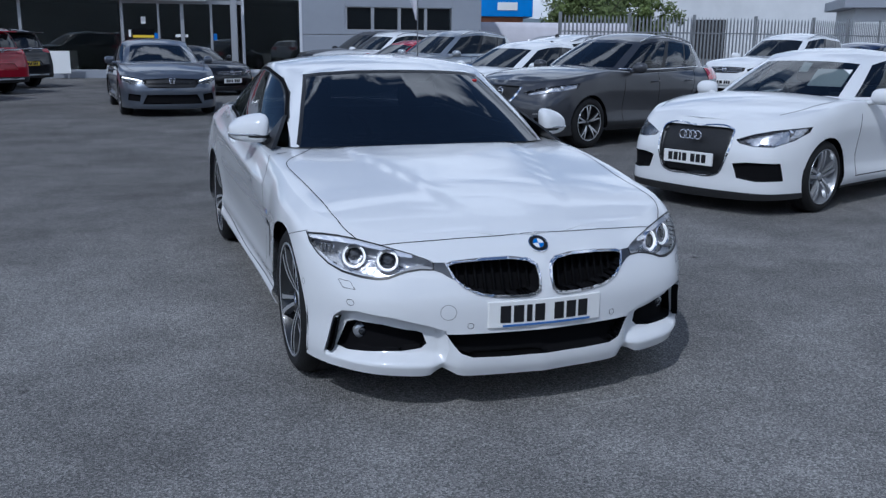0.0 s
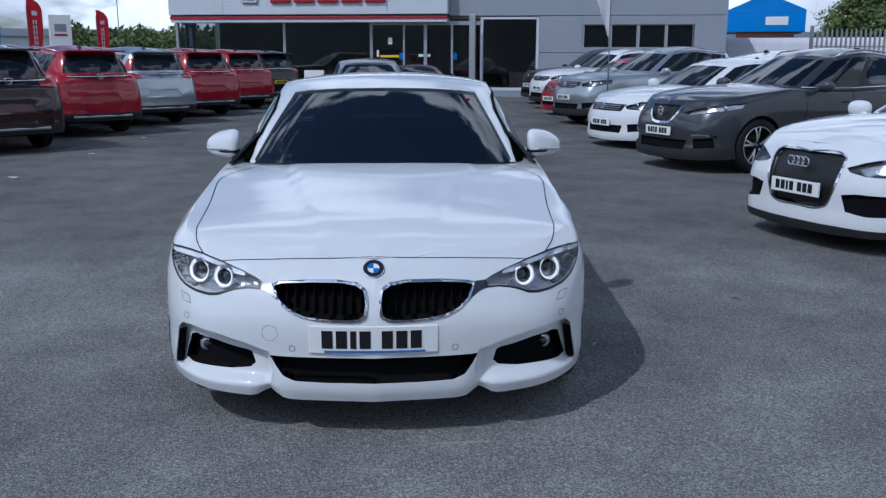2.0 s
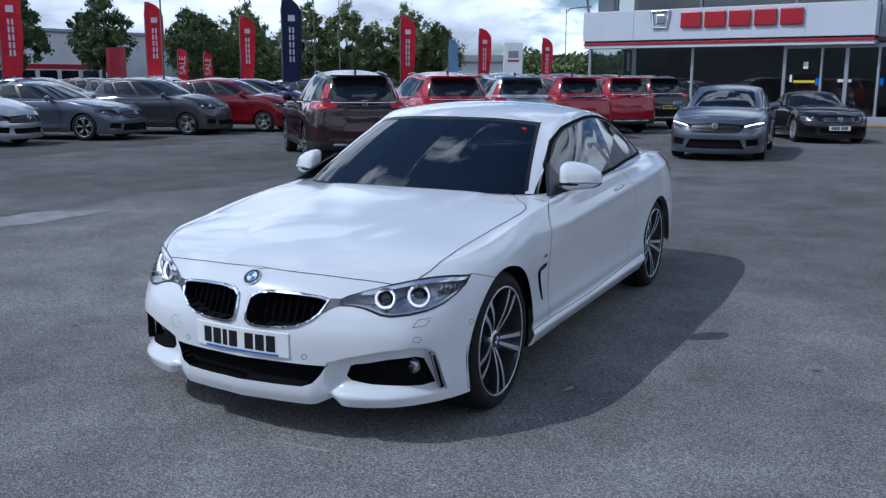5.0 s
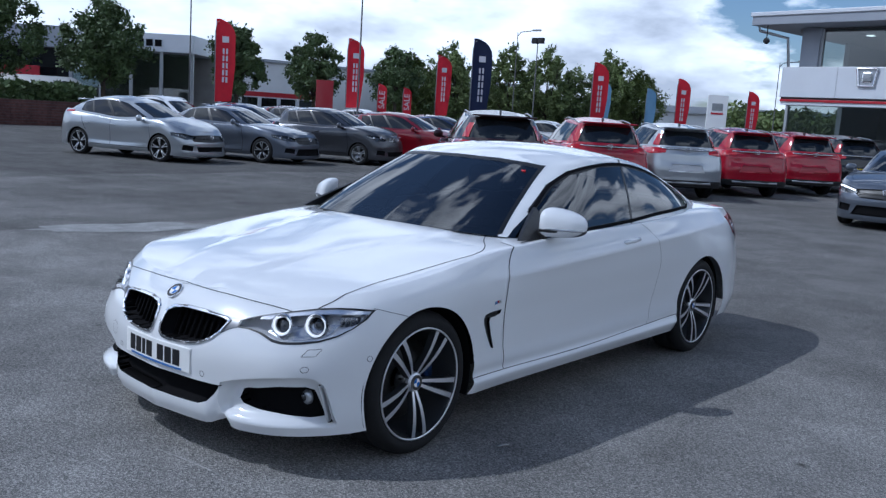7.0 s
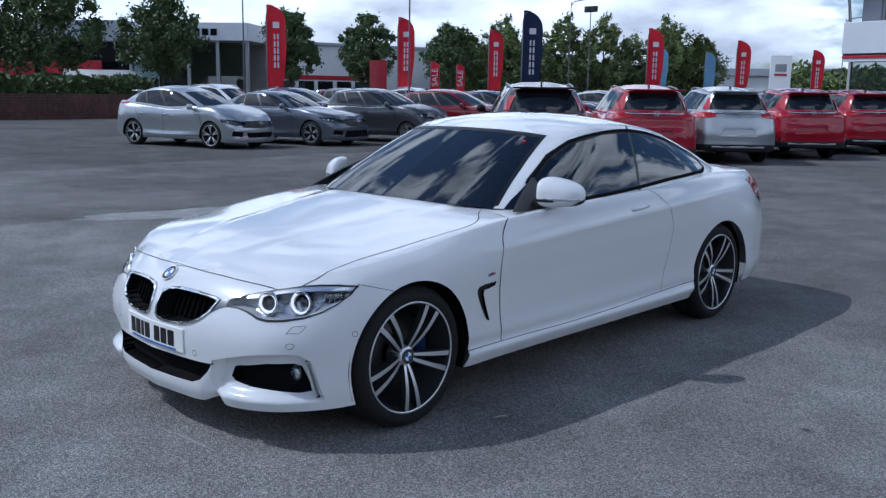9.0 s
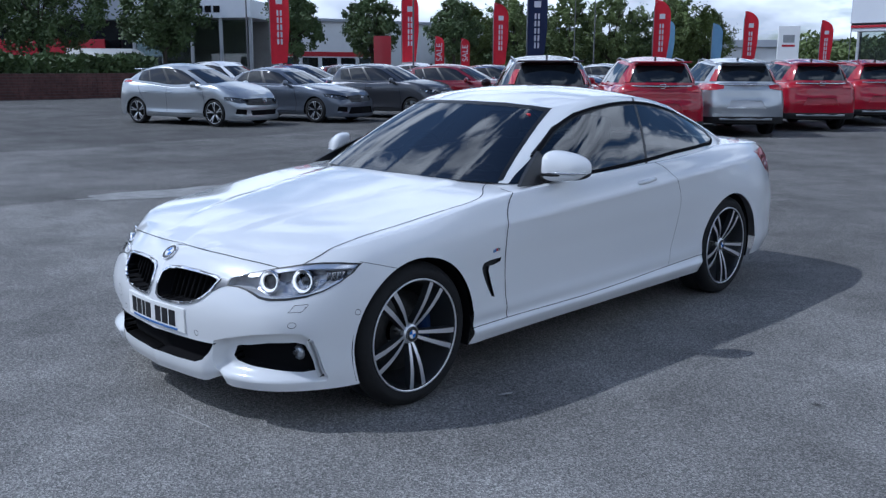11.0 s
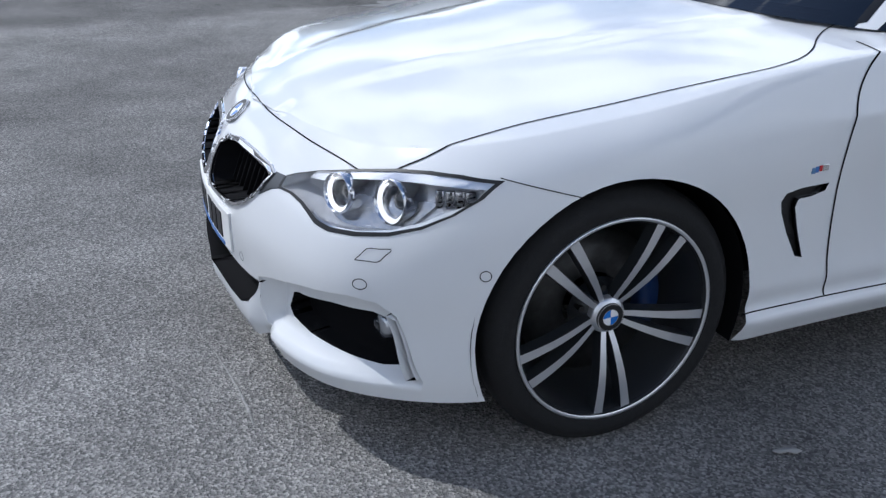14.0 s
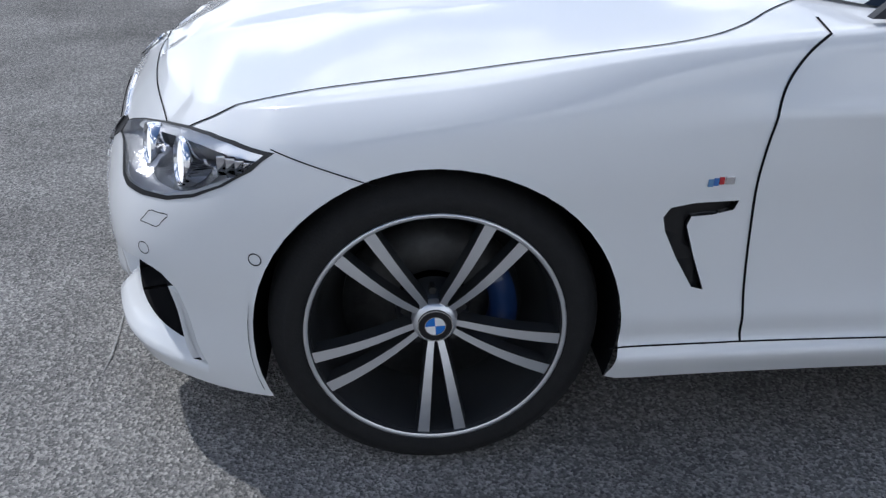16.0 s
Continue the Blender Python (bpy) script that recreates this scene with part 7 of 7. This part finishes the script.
M["dark_post"] = material("dark_painted_steel", (0.05, 0.05, 0.055), rough=0.5)
build_post("tall dark lamp post in the lot", -34.7, 22.9, 9.0, "none")
build_post("tall dark lamp post in the lot", -25.2, 25.1, 9.0, "none")
build_post("tall post with twin floodlights", -27.8, 42.5, 6.2, "flood")
build_post("street lamp with a bent arm", -37.6, 54.0, 8.2, "arm")
build_post("street lamp with a bent arm", -22.3, 67.8, 7.2, "arm")

# palisade fence and what lies behind it
fence = thing("palisade_fence", "grey galvanised steel palisade fence", "fence")
pale = bmesh.new()
prism(pale, [(-0.033, 0.0), (0.033, 0.0), (0.033, 2.2), (0.0, 2.32), (-0.033, 2.2)], lambda u, v, d: (u, d - 0.35 * abs(u), v), 0.012)
pale_mesh = bpy.data.meshes.new("pale")
pale.to_mesh(pale_mesh)
pale.free()
pale_mesh.materials.append(M["galv"])
run = [Vector((13.0, 24.7, 0)), Vector((24.0, 24.8, 0)), Vector((40.0, 30.5, 0))]
for p0, p1 in zip(run, run[1:]):
    d = p1 - p0
    k = int(d.length / 0.155)
    turn = math.degrees(math.atan2(d.y, d.x))
    for i in range(k):
        q = p0 + d * (i / k)
        ob = new("pale", pale_mesh)
        ob.parent = fence
        ob.matrix_basis = pose(q.x, q.y, 0.05, 0, 0, turn)
    for z in (0.5, 1.8):
        b = bmesh.new()
        tube(b, [p0 + Vector((0, 0.03, z)), p1 + Vector((0, 0.03, z))], 0.025, 6)
        part("rail", b, M["galv"], fence)
    for i in range(int(d.length / 2.75) + 1):
        q = p0 + d * min(1, i * 2.75 / d.length)
        b = box_bm((-0.05, 0.02, 0), (0.05, 0.10, 2.45), 0.005, pose(q.x, q.y, 0, 0, 0, turn))
        part("post", b, M["galv"], fence, smooth=False)
tarp = thing("tarpaulin_cover", "white tarpaulin over a stack behind the fence", "cover", m=pose(13.2, 33.5, 0, 0, 0, -20))
b = bmesh.new()
add_box(b, (0, 0, 0), (7, 3, 2.25), 0.25)
part("sheet", b, M["flag_white"], tarp)
shed = thing("blue_building", "bright blue clad building with orange brick below", "building", m=pose(20.5, 52.3, 0, 0, 0, -20))
fpart("brick_base", (0, 0, 0), (3.4, 5, 3.0), M["warm_brick"], shed, 0.02)
fpart("cladding", (-0.6, -0.3, 3.0), (4.0, 6, 4.3), M["blue_clad"], shed, 0.02)
b = bmesh.new()
prism(b, [(-0.6, 4.3), (4.0, 4.3), (1.7, 5.3)], lambda u, v, d: (u, d - 0.3, v), 6.0)
part("gable", b, M["blue_clad"], shed, smooth=False)
fpart("sign", (1.7, -0.34, 3.4), (3.0, -0.30, 3.9), M["white"], shed, 0)
wh = thing("warehouse", "large white warehouse beyond the fence", "building", m=pose(46.0, 73.0, 0, 0, 0, -38))
fpart("wall", (0, 0, 0), (40, 1, 9.0), M["shed_white"], wh, 0.05)
fpart("door", (5.0, -0.05, 0), (8.0, 0.0, 3.6), M["dark_in"], wh, 0)
hs = thing("white_house", "white rendered building with grey roof edge", "building", m=pose(33.0, 32.2, 0, 0, 0, -35))
fpart("wall", (0, 0, 0), (9, 6, 3.2), M["shed_white"], hs, 0.02)
fpart("roof_edge", (-0.6, -0.6, 3.2), (9.5, 6.5, 3.7), M["panel"], hs, 0.03)

# unseen walls added behind the camera: pale east bounces light, grey south darkens reflections
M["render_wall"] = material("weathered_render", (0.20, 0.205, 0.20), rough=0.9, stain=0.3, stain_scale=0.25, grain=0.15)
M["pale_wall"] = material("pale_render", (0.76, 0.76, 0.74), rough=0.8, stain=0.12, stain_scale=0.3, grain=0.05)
for name, lo, hi, mat in (("reflection_wall_south", (-60, -30.4, 0), (16.4, -30, 9.0), "render_wall"), ("bounce_wall_east", (16, -30, 0), (16.4, 6, 8.0), "pale_wall")):
    tagged(part(name, box_bm(lo, hi), M[mat], smooth=False), "plain unseen wall added for bounce light and reflections", "wall", kind="structure")

# far hills all round, their haze carried by the material's colour
b = bmesh.new()
ring0, ring1 = [], []
for k in range(120):
    a = 2 * math.pi * k / 120
    h = 16 + 14 * noise.noise(Vector((math.cos(a) * 2.2, math.sin(a) * 2.2, 3.0)))
    ring0.append(b.verts.new((900 * math.cos(a), 900 * math.sin(a), -1)))
    ring1.append(b.verts.new((960 * math.cos(a), 960 * math.sin(a), max(6, h * 1.5))))
for k in range(120):
    b.faces.new((ring0[k - 1], ring0[k], ring1[k], ring1[k - 1]))
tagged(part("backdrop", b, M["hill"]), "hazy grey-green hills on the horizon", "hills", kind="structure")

# white van
van = thing("white_van", "white panel van beside the neighbouring showroom", "van", m=pose(-41.5, 19.5, 0, 0, 0, 60))
b = bmesh.new()
prism(b, [(-2.4, 0.4), (2.4, 0.4), (2.4, 1.2), (1.9, 1.35), (1.2, 2.1), (0.9, 2.25), (-2.4, 2.25)], lambda u, v, d: (u, d - 0.95, v), 1.9)
bmesh.ops.bevel(b, geom=b.edges[:], offset=0.06, segments=2, affect="EDGES")
part("body", b, P_WHITE, van)
for s in (-1, 1):
    b = bmesh.new()
    prism(b, [(0.45, 1.35), (1.55, 1.35), (1.10, 2.0), (0.45, 2.05)], lambda u, v, d: (u, s * (0.955 + d), v), 0.01)
    part("cab_window", b, M["car_glass"], van, smooth=False)
    for x in (-1.5, 1.6):
        b = bmesh.new()
        lathe(b, [(0.001, 0.0), (0.2, 0.0), (0.33, -0.02), (0.34, -0.2)], axis="y", steps=24, centre=(x, 0, 0.34))
        for v in b.verts:
            v.co.y = s * (0.97 + v.co.y)
        part("wheel", b, M["rubber"], van)

# litter, chalk line and repair patches on the tarmac
b = bmesh.new()
tube(b, [(0.07, -0.81, 0.002), (0.20, -0.79, 0.002), (0.33, -0.775, 0.002), (0.43, -0.77, 0.002), (0.50, -0.772, 0.002)], [0.001, 0.003, 0.003, 0.005, 0.002], 5)
for v in b.verts:
    v.co.z = max(0.0, v.co.z * 0.5)
tagged(part("chalk_mark", b, material("chalk", (0.30, 0.295, 0.285), rough=0.9, grain=0.4, grain_scale=60)), "pale scuffed line on the tarmac", "mark")
b = bmesh.new()
prism(b, [(0, 0), (0.03, 0.01), (0.035, 0.05), (0.06, 0.06), (0.055, 0.10), (0.02, 0.09), (0.0, 0.05)], lambda u, v, d: (1.06 + 0.6 * u, 0.34 + 0.6 * v, 0.003 + d + 0.1 * u), 0.003)
tagged(part("leaf_litter", b, material("dry_leaf", (0.38, 0.37, 0.35), rough=0.9)), "pale dry scrap lying on the tarmac", "litter")

for x, y, turn in ((-4.67, 6.96, 20), (-4.66, 9.65, 75), (-4.65, 12.39, 140)):
    b = bmesh.new()
    m = pose(x, y, 0.003, 0, 4, turn)
    prism(b, [(-0.06, -0.03), (0.02, -0.045), (0.07, -0.01), (0.05, 0.04), (-0.04, 0.035)], lambda u, v, d: m @ Vector((u, v, d + 0.25 * abs(u))), 0.002)
    tagged(part("paper_scrap", b, M["white"]), "crumpled white paper scrap lying on the tarmac", "litter", "paper scraps on the lot")

M["pale_tarmac"] = material("pale_tarmac", (0.25, 0.248, 0.24), rough=0.85, grain=0.35, grain_scale=150, stain=0.30, stain_scale=4)
b = bmesh.new()
outline = []
for k in range(36):
    a = 2 * math.pi * k / 36
    r = 1.0 + 0.30 * noise.noise(Vector((math.cos(a) * 2.6, math.sin(a) * 2.6, 7.0)))
    outline.append((1.05 * r * math.cos(a), 0.32 * r * r * math.sin(a)))
m = pose(-5.88, 2.6, 0, 0, 0, 76)
b.faces.new([b.verts.new(m @ Vector((u, v, 0.004))) for u, v in outline])
tagged(part("tarmac_patch", b, M["pale_tarmac"]), "pale worn patch on the tarmac", "patch", kind="structure")

M["cast_iron"] = material("cast_iron", (0.018, 0.018, 0.019), rough=0.6, metal=0.3, grain=0.3, grain_scale=60, stain=0.2)
cover = thing("drain_cover", "dark round iron drain cover set in the tarmac", "drain cover", m=pose(-5.09, 6.41, 0))
b = bmesh.new()
lathe(b, [(0.001, 0.008), (0.20, 0.008), (0.204, 0.004), (0.204, 0.0)], axis="z", steps=28)
part("lid", b, M["cast_iron"], cover, smooth=False)
b = bmesh.new()
lathe(b, [(0.212, 0.0), (0.212, 0.009), (0.245, 0.009), (0.25, 0.0)], axis="z", steps=28)
part("frame_ring", b, M["cast_iron"], cover, smooth=False)
for k in range(5):
    b = box_bm((-0.13, -0.125 + 0.058 * k, 0.007), (0.13, -0.10 + 0.058 * k, 0.012), 0.002)
    part("tread_bar", b, M["cast_iron"], cover, smooth=False)
